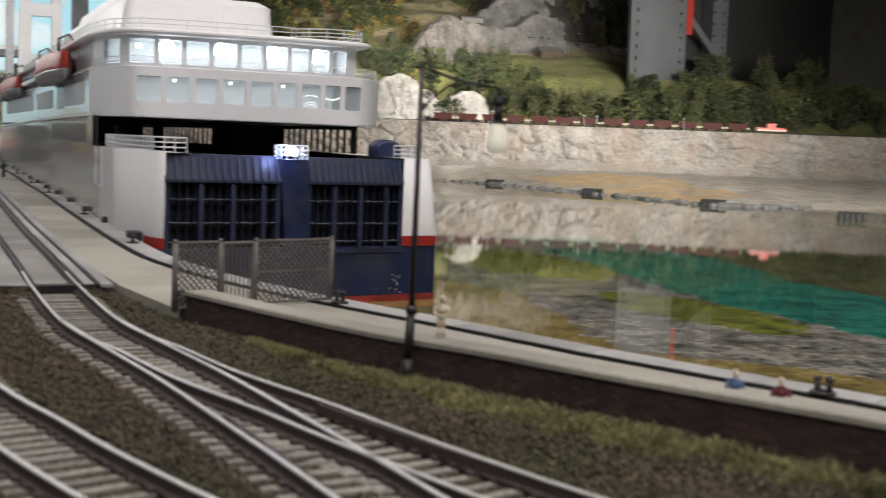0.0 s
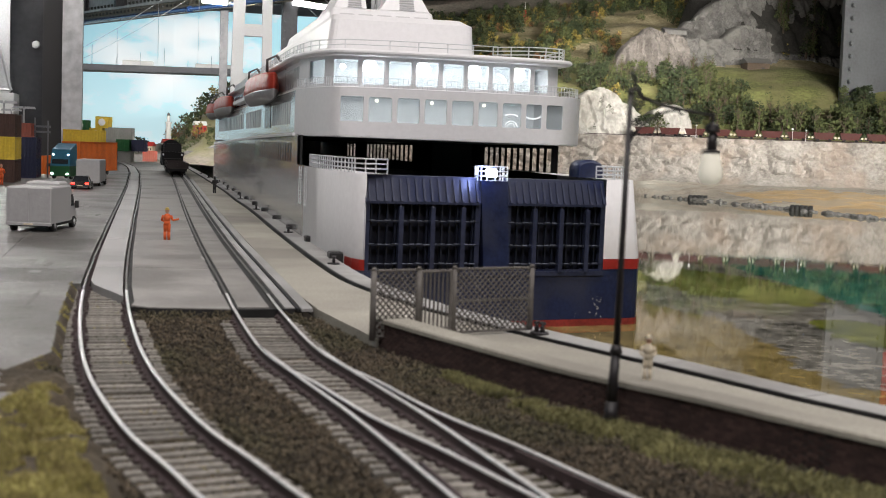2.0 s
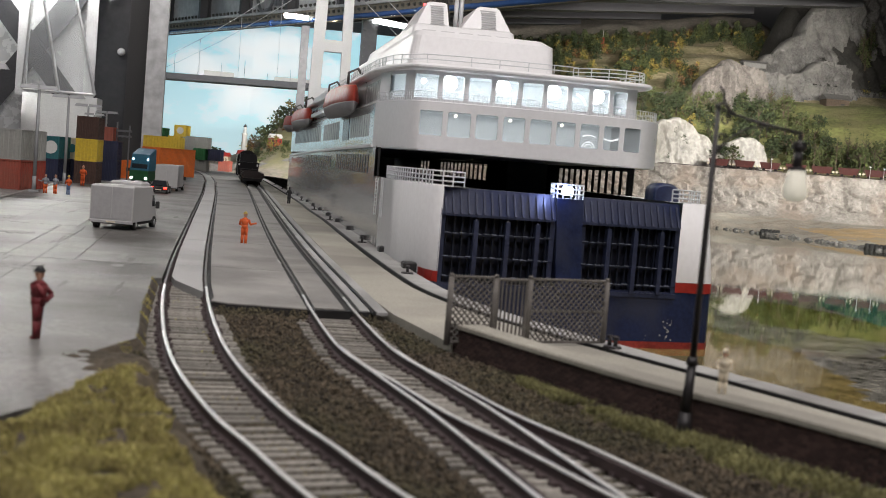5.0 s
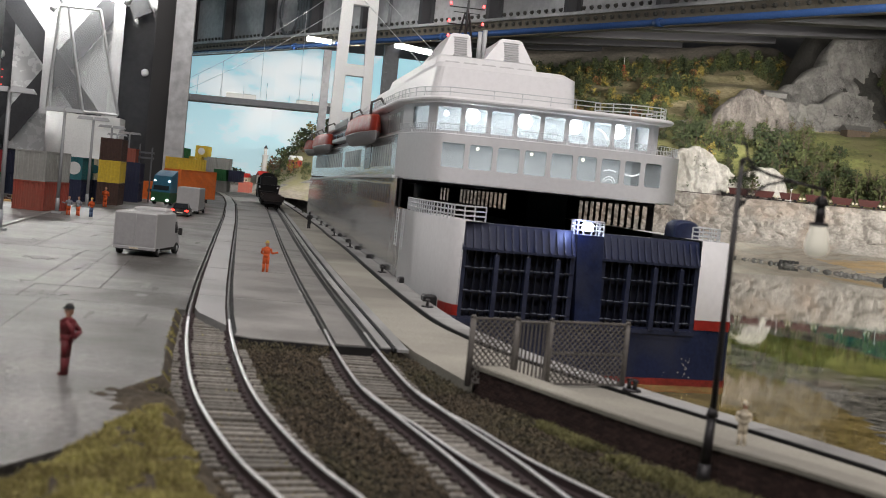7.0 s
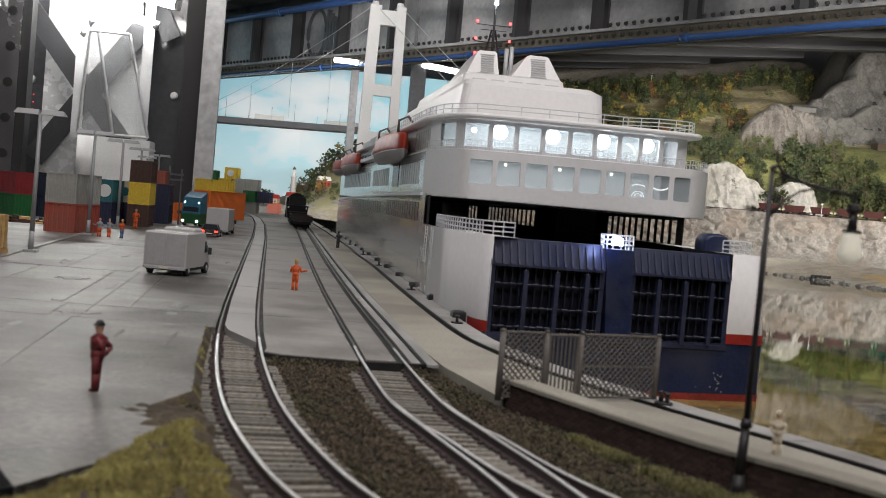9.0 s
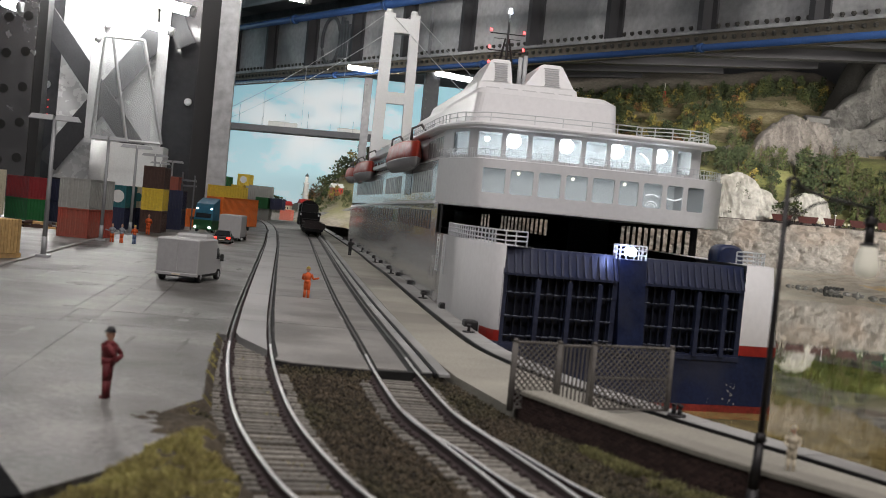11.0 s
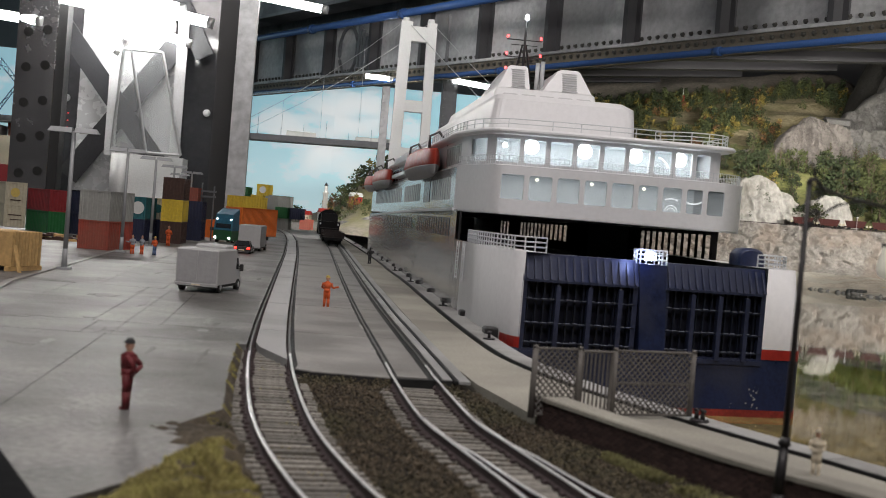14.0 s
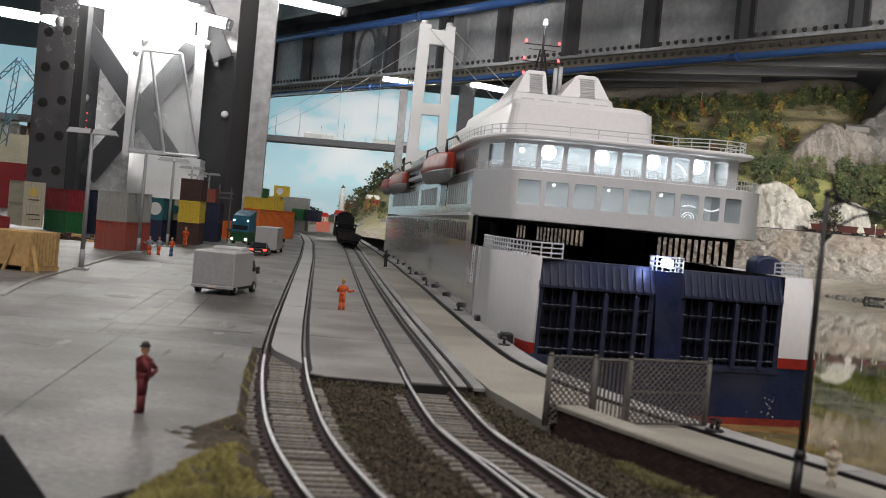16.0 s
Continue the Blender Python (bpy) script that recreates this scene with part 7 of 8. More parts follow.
for j, (a, c) in enumerate(zip(rows, rows[1:])):
    for i in range(200):
        f = bm.faces.new((a[i], a[i + 1], c[i + 1], c[i]))
        f.smooth = True
        u, t = 0.25 + 0.9 * i / 200, j / 40
        streak = 0.42 + 0.9 * (0.56 - u)
        if 0.47 < u < 0.72 and abs(t - streak) < (0.3 + 0.3 * fbm(u * 60, t * 3, 8.0, 0.3)) * min(1.0, (u - 0.47) / 0.06, (0.72 - u) / 0.06):
            f.material_index = 1
ob = structure("beach", bm, M_APRON, "brown sandy beach with ochre streaks below the bank", "beach")
ob.data.materials.append(M_SAND)
rnd = random.Random(77)
bm = bm_new()
for k in range(380):
    a = rnd.uniform(0.3, 0.8)
    r = rnd.uniform(0.25, 0.75)
    y = beach_edge(a) + rnd.uniform(-3.2, 0.5)
    ret = bmesh.ops.create_icosphere(bm, subdivisions=1, radius=1, matrix=Matrix.Translation((a * y, y, WATER + r * 0.15)) @ Matrix.Rotation(rnd.uniform(0, 6), 4, "Z") @ Matrix.Diagonal((r * rnd.uniform(1, 1.9), r, r * rnd.uniform(0.6, 1.1), 1)))
    for v in ret["verts"]:
        v.co += Vector((rnd.uniform(-1, 1), rnd.uniform(-1, 1), rnd.uniform(-1, 1))) * 0.18 * r
tagged(part("shore_stones", bm, M_ROCK), "row of pale grey stones along the waterline", "stones", "", "stuff")


def hill_height(x, y):
    s = y - shore(x)
    z = float(np.interp(s, [0, 22, 45, 60, 85, 130, 175, 215, 300], [12.2, 12.6, 20, 29, 35.5, 43, 52, 70, 78]))
    z += float(np.interp(x, [95, 155], [7, 11])) * float(np.interp(s, [80, 175, 260], [0, 1, 0.4]))
    z = -6 + (z + 6) * float(np.interp(x, [52, 90], [0.05, 1]))
    if x > 205:
        z -= 0.02 * (x - 205) * max(0, s - 60) * 0.2
    return z + 1.6 * fbm(x, y, 0, 0.03) * min(1.0, max(0.0, (s - 18) / 20)) + 5 * fbm(x, y, 7, 0.012) * min(1.0, max(0.0, (s - 60) / 60))


bm = bm_new()
nx, ny = 200, 160
rows = []
for j in range(ny + 1):
    row = []
    for i in range(nx + 1):
        x = 20 + 320 * i / nx
        y = shore(x) + 18 + 262 * j / ny
        row.append(bm.verts.new((x, y, hill_height(x, y))))
    rows.append(row)
for a, c in zip(rows, rows[1:]):
    for i in range(nx):
        f = bm.faces.new((a[i], a[i + 1], c[i + 1], c[i]))
        f.smooth = True
        p = a[i].co
        if p.y - shore(p.x) > 95 and fbm(p.x, p.y, 2.0, 0.035) + 0.004 * (p.y - 455) > -0.45:
            f.material_index = 1
        if p.y - shore(p.x) > 186 + 8 * fbm(p.x, 0, 1, 0.05):
            f.material_index = 2
ob = structure("hillside", bm, M_HILL, "autumn meadow hillside above the bank", "hill")
ob.data.materials.append(M_TAN)
ob.data.materials.append(material("grey_scree", (0.24, 0.215, 0.185), 1.0, vary=0.3, big=10, fine=80, bump=0.6))


def rock_mass(name, label, xs, tops, y0, base, lean, seed, mat=M_ROCK, nx=150, nz=90, rough=1.0):
    bm = bm_new()
    rows = []
    x0, x1 = xs[0], xs[-1]
    for j in range(nz + 1):
        v = j / nz
        row = []
        for i in range(nx + 1):
            u = i / nx
            x = x0 + (x1 - x0) * u
            top = float(np.interp(x, xs, tops)) + rough * 1.6 * fbm(x, seed, 0, 0.18)
            if v < 0.8:
                z = base + (top - base) * (v / 0.8)
                ridge = abs(fbm(x, z * 0.3, seed, 0.12))
                fissure = abs(fbm(x, z * 0.22, seed + 9, 0.42, 3))
                near = noise.voronoi(Vector((x * 0.16 + 0.03 * z, z * 0.07, seed)))[0]
                facet = min(1.0, (near[1] - near[0]) * 2.2)
                y = y0 + lean * (v / 0.8) - rough * (5.0 * ridge + 2.6 * fissure + 3.2 * facet + 1.3 * fbm(x, z, seed + 5, 0.4, 4))
            else:
                w = (v - 0.8) / 0.2
                z = top - w * w * (top - base) * 0.5
                y = y0 + lean + 12 * w + fbm(x, z, seed, 0.2)
            row.append(bm.verts.new((x, y, z)))
        rows.append(row)
    for a, c in zip(rows, rows[1:]):
        for i in range(nx):
            bm.faces.new((a[i], a[i + 1], c[i + 1], c[i])).smooth = True
    return structure(name, bm, mat, label, "rock")


M_WHITEROCK = material("white_rock", (0.42, 0.405, 0.38), 0.95, vary=0.3, big=14, fine=90, bump=0.8, dirt=(0.25, 0.235, 0.21), dirt_amount=0.6)
rock_mass("rock_cliff", "grey craggy rock wall above the meadow", [153, 157, 160, 167, 176, 184, 188, 194, 201, 207, 216, 224, 240, 262], [36, 43, 47, 48, 47.5, 48, 52, 53, 50.5, 47, 45, 44, 42, 40], 392, 31, 7, 2.0, nx=360, nz=110)
rock_mass("rock_cliff", "grey rock peak rising under the bridge", [169.3, 174.3, 177.2, 180.5, 184.2, 190.0, 190.7, 193.6, 198.8, 205.5, 213.5, 235.5], [38, 51.3, 54.8, 56.0, 59.6, 64.2, 69.0, 72.6, 78.7, 81.5, 89.5, 90.5], 404, 38, 12, 4.0, nx=200, nz=150)
M_PINKROCK = material("pink_rock", (0.135, 0.122, 0.112), 0.95, vary=0.35, big=16, fine=150, bump=1.0, dirt=(0.2, 0.185, 0.17), dirt_amount=0.7)
rock_mass("rock_outcrop", "pale pink-grey rock shoulder", [141, 144, 149, 153, 157, 162, 167, 170], [34, 39.5, 46, 49, 49.4, 48, 46, 38], 384, 31, 7, 5.0, M_PINKROCK)
rock_mass("rock_outcrop", "white rock outcrop over the bank", [111, 113.5, 117, 121, 125, 128, 132, 136.5, 138], [13, 23, 25, 26.3, 24.5, 21.5, 18.5, 16, 12], 335, 11, 5, 8.0, M_WHITEROCK, 130, 60, 0.66)
rock_mass("rock_outcrop", "white rock face beside the lamp", [133.5, 136, 140, 146, 149.5], [14, 20.4, 21.8, 20.2, 13], 333, 11, 5, 11.0, M_WHITEROCK, 90, 50, 0.66)
rock_mass("rock_outcrop", "flat grey rock slabs on the hillside", [129, 132, 136, 140, 144, 146], [33, 36.5, 37.6, 38.4, 37.5, 34], 399, 31, 4, 15.0, M_PINKROCK, 60, 24, 0.5)
# rock in a near-black tone that paints in the bridge's shade
rock_mass("rock_cliff", "rock rising under the bridge, painted dark for shade", [186, 189, 194, 203, 212, 226, 250, 300], [54, 66, 78, 88, 93, 96, 98, 98], 396, 44, 40, 14.0, material("rock_painted_shade", (0.028, 0.027, 0.024), 0.95, vary=0.4, big=16, fine=120, bump=0.8), nx=120, nz=60)
rock_mass("grey_ridge", "smooth grey ridge at the top of the hills", [90, 115, 130, 150, 180, 230, 330], [60, 66, 73, 80, 79, 82, 80], 535, 50, 14, 17.0, material("bare_ridge", (0.22, 0.20, 0.175), 1.0, vary=0.3, big=8, fine=60, bump=0.7, dirt=(0.16, 0.15, 0.09), dirt_amount=0.7), 80, 30, 0.8)

# hill at the end of the quay
bm = bm_new()
rows = []
for j in range(31):
    row = []
    for i in range(41):
        x, y = -60 + 130 * i / 40, 350 + 110 * j / 30
        z = -1 + float(np.interp(x, [-60, -10, 0, 5, 9, 16, 60], [0, 3, 7, 12, 17, 21, 26])) * min(1.0, j / 16) + 1.2 * fbm(x, y, 4, 0.05)
        row.append(bm.verts.new((x, y, z)))
    rows.append(row)
for a, c in zip(rows, rows[1:]):
    for i in range(40):
        bm.faces.new((a[i], a[i + 1], c[i + 1], c[i])).smooth = True
structure("quay_end_hill", bm, M_SOIL, "low stony hill at the end of the quay", "hill")


def end_hill(x, y):
    return -1 + float(np.interp(x, [-60, -10, 0, 5, 9, 16, 60], [0, 3, 7, 12, 17, 21, 26])) * min(1.0, (y - 350) / 110 * 30 / 16)


rnd_house = random.Random(2)
# houses and stones at the quay's end
for x, y, w, wall_mat, roof_mat, lab in ((-1.0, 388, 3.2, M_MARK, M_RED, "small white house with a red roof"), (8.5, 386, 3.6, M_RED, M_MARK, "small red house with a pale roof"), (-6.5, 392, 2.8, M_CCREAM, M_RED, "small cream house with a red roof")):
    h = thing("house", lab, "house", "houses at the quay end", (x, y, end_hill(x, y) + 0.3), rnd_house.uniform(-20, 20))
    bm = bm_new()
    bbox(bm, -w / 2, -1.3, -1, w / 2, 1.3, 1.6, 0.02)
    part("wall", bm, wall_mat, h)
    bm = bm_new()
    hexa(bm, [(-w / 2 - 0.2, -1.6, 1.6), (w / 2 + 0.2, -1.6, 1.6), (w / 2 + 0.2, 1.6, 1.6), (-w / 2 - 0.2, 1.6, 1.6), (-w / 2 - 0.2, -0.05, 2.9), (w / 2 + 0.2, -0.05, 2.9), (w / 2 + 0.2, 0.05, 2.9), (-w / 2 - 0.2, 0.05, 2.9)])
    part("roof", bm, roof_mat, h)
    for k in range(3):
        bm = bm_new()
        bbox(bm, -w / 2 + 0.4 + k * (w - 1.2) / 2, -1.34, 0.3, -w / 2 + 0.8 + k * (w - 1.2) / 2, -1.3, 1.0, 0.01)
        part("window", bm, M_BLACK, h)
rock_mass("rock_bank", "pale stony bank at the end of the quay", [-14, -6, 2, 8, 14, 22, 60], [1.5, 2.2, 3.0, 3.5, 6, 8, 9], 362, -8, 5, 23.0, M_ROCK, 90, 24, 0.35)


# ---- trees ----
M_TRUNK = material("bark", (0.07, 0.05, 0.035), 0.9, vary=0.3)
LEAVES = [material("leaves_dark", (0.028, 0.041, 0.014), 0.9, vary=0.4, big=30, fine=200, bump=0, island=0.3), material("leaves_green", (0.068, 0.083, 0.027), 0.9, vary=0.4, big=30, fine=200, bump=0, island=0.3), material("leaves_yellow", (0.24, 0.19, 0.045), 0.9, vary=0.4, big=30, fine=200, bump=0, island=0.3), material("leaves_rust", (0.16, 0.075, 0.03), 0.9, vary=0.4, big=30, fine=200, bump=0, island=0.3)]


def leaf_clump(bm, p, r, rnd, n):
    for _ in range(n):
        d = Vector((rnd.gauss(0, 1), rnd.gauss(0, 1), rnd.gauss(0, 0.8)))
        d = d.normalized() * r * rnd.uniform(0.35, 1.05)
        c = p + d
        s = r * rnd.uniform(0.2, 0.42)
        a = Vector((rnd.uniform(-1, 1), rnd.uniform(-1, 1), rnd.uniform(-1, 1))).normalized() * s
        b_ = a.cross(Vector((rnd.uniform(-1, 1), rnd.uniform(-1, 1), rnd.uniform(-1, 1))))
        if b_.length < 1e-4:
            continue
        b_ = b_.normalized() * s
        bm.faces.new([bm.verts.new(c + a), bm.verts.new(c + b_), bm.verts.new(c - a), bm.verts.new(c - b_ * 0.8)])


def crown(bm, base, h, w, kind, rnd, dense=1.0):
    if kind == "fir":
        n = int(13 * dense)
        for k in range(n):
            t = k / n
            r = w * (1 - t) + 0.06
            for j in range(5):
                a = rnd.uniform(0, 6.28)
                leaf_clump(bm, base + Vector((math.cos(a) * r * 0.6, math.sin(a) * r * 0.6, h * (0.12 + 0.88 * t))), max(0.18, r * 0.55), rnd, int(4 * dense) + 1)
    else:
        for k in range(int(16 * dense)):
            a, t = rnd.uniform(0, 6.28), rnd.uniform(0.3, 1.0)
            r = w * math.sin(math.pi * min(0.97, t * 0.85)) * rnd.uniform(0.3, 0.9)
            leaf_clump(bm, base + Vector((math.cos(a) * r, math.sin(a) * r, h * t * 0.92)), w * rnd.uniform(0.32, 0.5), rnd, int(13 * dense))


def tree_proto(kind, mat, h, w, seed, label):
    rnd = random.Random(seed)
    t = thing("tree", label, "tree", "hillside trees", (0, 0, 0))
    bm = bm_new()
    tube(bm, (0, 0, -0.6), (0.05, 0, h * 0.8), 0.045 * h, 0.012 * h, 6)
    for k in range(5):
        a = rnd.uniform(0, 6.28)
        z = h * rnd.uniform(0.3, 0.65)
        tube(bm, (0.02, 0, z), (math.cos(a) * w * 0.6, math.sin(a) * w * 0.6, z + h * 0.18), 0.02 * h, 0.006 * h, 4)
    part("trunk", bm, M_TRUNK, t)
    bm = bm_new()
    crown(bm, Vector((0, 0, 0)), h, w, kind, rnd)
    part("crown", bm, mat, t)
    return t


protos = [tree_proto("fir", LEAVES[0], 5.2, 1.3, 1, "dark green model fir on the hillside"), tree_proto("leafy", LEAVES[1], 4.6, 1.8, 2, "green leafy model tree on the hillside"), tree_proto("leafy", LEAVES[0], 4.2, 2.0, 3, "dark green bushy model tree"), tree_proto("leafy", LEAVES[2], 4.4, 1.7, 4, "yellow autumn model tree on the hillside"), tree_proto("leafy", LEAVES[3], 4.6, 1.6, 5, "rust-red autumn model tree on the hillside"), tree_proto("fir", LEAVES[1], 6.0, 1.4, 6, "green model fir on the hillside")]
rnd = random.Random(21)
spots = []
for k in range(60):
    x = rnd.uniform(168, 222)
    spots.append((x, shore(x) + rnd.uniform(22, 34), (1, 5, 2, 5, 0, 1), 1.6))
for k in range(34):
    x = rnd.uniform(148, 170)
    spots.append((x, shore(x) + rnd.uniform(26, 62), (1, 2, 2, 5), 1.6))
for k in range(5):
    x = rnd.uniform(131, 136)
    spots.append((x, shore(x) + rnd.uniform(12, 24), (1, 2), 1.3))
for k in range(40):
    x = rnd.uniform(194, 222)
    spots.append((x, shore(x) + rnd.uniform(26, 54), (1, 2, 1), 1.4))
for k in range(60):
    x = rnd.uniform(218, 262)
    spots.append((x, shore(x) + rnd.uniform(22, 66), (1, 2, 1, 5), 1.7))
for k in range(30):
    x, y = rnd.uniform(125, 150), rnd.uniform(372, 400)
    spots.append((x, y, (1, 2, 2, 5), 1.4))
for k in range(34):
    x, y = rnd.uniform(105, 150), rnd.uniform(345, 425)
    spots.append((x, y, (1, 2, 3, 0), 1.0))
first = [True] * 6
for k in range(52):
    x, y = rnd.uniform(131, 172), rnd.uniform(342, 384)
    spots.append((x, y, (0, 5, 0, 1, 2), 1.2))
spots.append((121, 405, (4,), 1.2))
for x, y, kinds, size in spots:
    k = rnd.choice(kinds)
    m = place(x, y, hill_height(x, y) - 0.2, rnd.uniform(0, 360)) @ Matrix.Scale(size * rnd.uniform(0.75, 1.25), 4)
    if first[k]:
        protos[k].matrix_world = m
        first[k] = False
    else:
        ob = copy_thing(protos[k], place(0, 0))
        ob.matrix_world = m
for x, y, k, size in ((-13, 400, 2, 1.7), (-10, 402, 2, 1.9), (-15.5, 401, 1, 1.7), (0.5, 392, 0, 1.9), (-0.5, 392, 3, 1.8), (1.5, 396, 4, 1.9), (4, 394, 1, 2.2), (6.5, 396, 2, 2.0), (9, 400, 1, 2.2), (11, 402, 2, 2.4), (13.5, 404, 3, 2.2), (16, 405, 1, 2.3), (19, 406, 2, 2.4), (3, 380, 2, 1.2), (8, 382, 3, 1.4)):
    ob = copy_thing(protos[k], place(0, 0))
    ob.matrix_world = place(x, y, end_hill(x, y) - 0.3, rnd.uniform(0, 360)) @ Matrix.Scale(size * 0.72, 4)
woods = [bm_new() for _ in LEAVES]
for k in range(150):
    x, y = rnd.uniform(-2, 34), rnd.uniform(368, 414)
    h = rnd.uniform(1.4, 3.2)
    crown(woods[rnd.choice((0, 1, 1, 1, 2, 3))], Vector((x, y, end_hill(x, y) - 0.4)), h, h * 0.42, "leafy", rnd, 0.8)
# shapes of the small trees, repeated with turns and sizes over the far hills
def crown_points(kind, seed, h, w, dense):
    bm = bm_new()
    crown(bm, Vector((0, 0, 0)), h, w, kind, random.Random(seed), dense)
    bm.verts.index_update()
    p = np.array([v.co for v in bm.verts])
    bm.free()
    return p


SHAPES = {"fir": [crown_points("fir", 50 + q, 1.0, 0.24, 0.62) for q in range(4)], "leafy": [crown_points("leafy", 60 + q, 1.0, 0.4, 0.75) for q in range(5)]}
far_trees = [[] for _ in LEAVES]
CLEARINGS = ((156, 486, 16, 8), (146, 457, 13, 9), (127, 450, 9, 7), (141, 416, 8, 7), (118, 430, 6, 5), (138, 401, 8, 6), (112, 470, 8, 5), (178, 466, 9, 5))
for k in range(3300):
    x, y = rnd.uniform(90, 215), rnd.uniform(396, 528)
    thick = fbm(x, y, 5.0, 0.045)
    open_ground = min(((x - cx) / rx) ** 2 + ((y - cy) / ry) ** 2 for cx, cy, rx, ry in CLEARINGS)
    if thick < -0.2 + 0.3 * rnd.random() or open_ground < 1 + 0.5 * fbm(x, y, 9.0, 0.1) or y - shore(x) > 191 + 9 * fbm(x, 3, 1, 0.06):
        continue
    kind = rnd.choice((0, 0, 0, 0, 1, 1, 1, 2)) if thick > 0.2 else rnd.choice((0, 0, 0, 0, 1, 1, 2, 2, 2, 3))
    if y > 480:
        kind = rnd.choice((0, 0, 0, 1, 2))
    shape = "fir" if kind < 2 and rnd.random() < 0.7 else "leafy"
    h = rnd.uniform(2.8, 5.6) * (1.25 if shape == "fir" else 1)
    t = rnd.uniform(0, 6.28)
    turn = np.array(((math.cos(t), -math.sin(t), 0), (math.sin(t), math.cos(t), 0), (0, 0, 1)))
    far_trees[kind].append(rnd.choice(SHAPES[shape]) @ turn.T * h + np.array((x, y, hill_height(x, y) - 0.25)))
for kind, lots in enumerate(far_trees):
    p = np.concatenate(lots) * CM
    mesh = bpy.data.meshes.new("hill_wood")
    mesh.from_pydata(p.tolist(), [], np.arange(len(p)).reshape(-1, 4).tolist())
    mesh.materials.append(LEAVES[kind])
    tagged(new("hill_wood", mesh), ("dark green firs crowding the far hillside", "green leafy trees over the far hillside", "yellow autumn trees scattered over the far hillside", "rust-red autumn trees scattered over the far hillside")[kind], "wood", "", "stuff")
for k, bm in enumerate(woods):
    tagged(part("far_wood", bm, LEAVES[k]), ("dark green thickets behind the quay end", "green leafy wood behind the quay end", "yellow autumn trees behind the quay end", "rust-red autumn trees behind the quay end")[k], "wood", "", "stuff")
bm = bm_new()
for k in range(200):
    x = rnd.uniform(105, 225)
    y = shore(x) + rnd.uniform(17, 62)
    crown(bm, Vector((x, y, hill_height(x, y) - 0.2)), rnd.uniform(0.8, 1.8), rnd.uniform(0.5, 1.0), "leafy", rnd, 0.4)
tagged(part("scrub", bm, LEAVES[0]), "low green scrub on the bench and meadow", "scrub", "", "stuff")

# ore train on the far bench
M_ORE = material("ore_wagon_red", (0.05, 0.007, 0.005), 0.6, vary=0.2, big=60)
proto = None
for k in range(13):
    x = 129 + k * 6.1
    y = shore(x) + 5
    m = place(x, y, 12.45, math.degrees(math.atan2(-0.5, 1)))
    if proto is None:
        proto = thing("ore_wagon", "small red tipper wagon of the far ore train", "wagon", "ore train")
        bm = bm_new()
        hexa(bm, [(-2.1, -0.9, 0.45), (2.1, -0.9, 0.45), (2.1, 0.9, 0.45), (-2.1, 0.9, 0.45), (-2.8, -1.4, 2.3), (2.8, -1.4, 2.3), (2.8, 1.4, 2.3), (-2.8, 1.4, 2.3)])
        part("tub", bm, M_ORE, proto)
        bm = bm_new()
        bbox(bm, -3.0, -0.6, 0.5, 3.0, 0.6, 0.8, 0.05)
        part("frame", bm, M_LOCO, proto)
        for xx in (-2.95, 2.95):
            bm = bm_new()
            tube(bm, (xx, -0.9, 1.0), (xx, -0.75, 1.0), 0.32, 0.3, 10)
            part("coupling_plate", bm, M_CCREAM, proto, "pale round coupling plate")
        bm = bm_new()
        for xx in (-1.9, 0.0, 1.9):
            hexa(bm, [(xx - 0.12, -1.0, 0.45), (xx + 0.12, -1.0, 0.45), (xx + 0.12, -0.9, 0.45), (xx - 0.12, -0.9, 0.45), (xx - 0.12, -1.5, 2.25), (xx + 0.12, -1.5, 2.25), (xx + 0.12, -1.38, 2.25), (xx - 0.12, -1.38, 2.25)])
        part("tub_ribs", bm, M_ORE, proto)
        for xx in (-1.6, 1.6):
            bm = bm_new()
            tube(bm, (xx, -0.95, 0.4), (xx, 0.95, 0.4), 0.4, 0.4, 10)
            part("wheelset", bm, M_LOCO, proto)
        proto.matrix_world = m
    else:
        copy_thing(proto, m)
x = 210.5
eng = thing("diesel_engine", "small bright red diesel engine on the far bench", "locomotive", "", (x, shore(x) + 5, 12.45), math.degrees(math.atan2(-0.5, 1)))
bm = bm_new()
bbox(bm, -4, -1.3, 0.5, 4, 1.3, 1.5, 0.1)
bbox(bm, -1.2, -1.2, 1.5, 1.2, 1.2, 2.7, 0.15)
part("body", bm, material("engine_red", (0.6, 0.05, 0.03), 0.4, vary=0.1), eng)
bm = bm_new()
bbox(bm, -4.05, -1.34, 0.62, 4.05, 1.34, 0.85, 0.02)
part("pale_band", bm, M_MARK, eng)
bm = bm_new()
polytube(bm, [(x_, shore(x_) + 5, 12.5) for x_ in range(30, 320, 6)], 0.12, 4)
tagged(part("bench_track", bm, M_RAILSIDE), "narrow rusty track along the far bench", "track", "", "structure")

# huts, lighthouse mast, tyres at the waterline
hut = thing("hut", "small dark timber hut under the cliff", "hut", "", (190.5, 384, 34.8), 0)
bm = bm_new()
bbox(bm, -4, -2, 0, 4, 3, 4.2, 0.05)
part("wall", bm, M_TRUNK, hut)
bm = bm_new()
hexa(bm, [(-4.5, -2.6, 4.2), (4.5, -2.6, 4.2), (4.5, 3.5, 4.2), (-4.5, 3.5, 4.2), (-4.5, 0.2, 6), (4.5, 0.2, 6), (4.5, 0.6, 6), (-4.5, 0.6, 6)])
part("roof", bm, M_DARKGREY, hut)
bm = bm_new()
bbox(bm, 1.0, -2.06, 0.2, 2.4, -2.0, 2.9, 0.02)
part("door", bm, M_BLACK, hut)
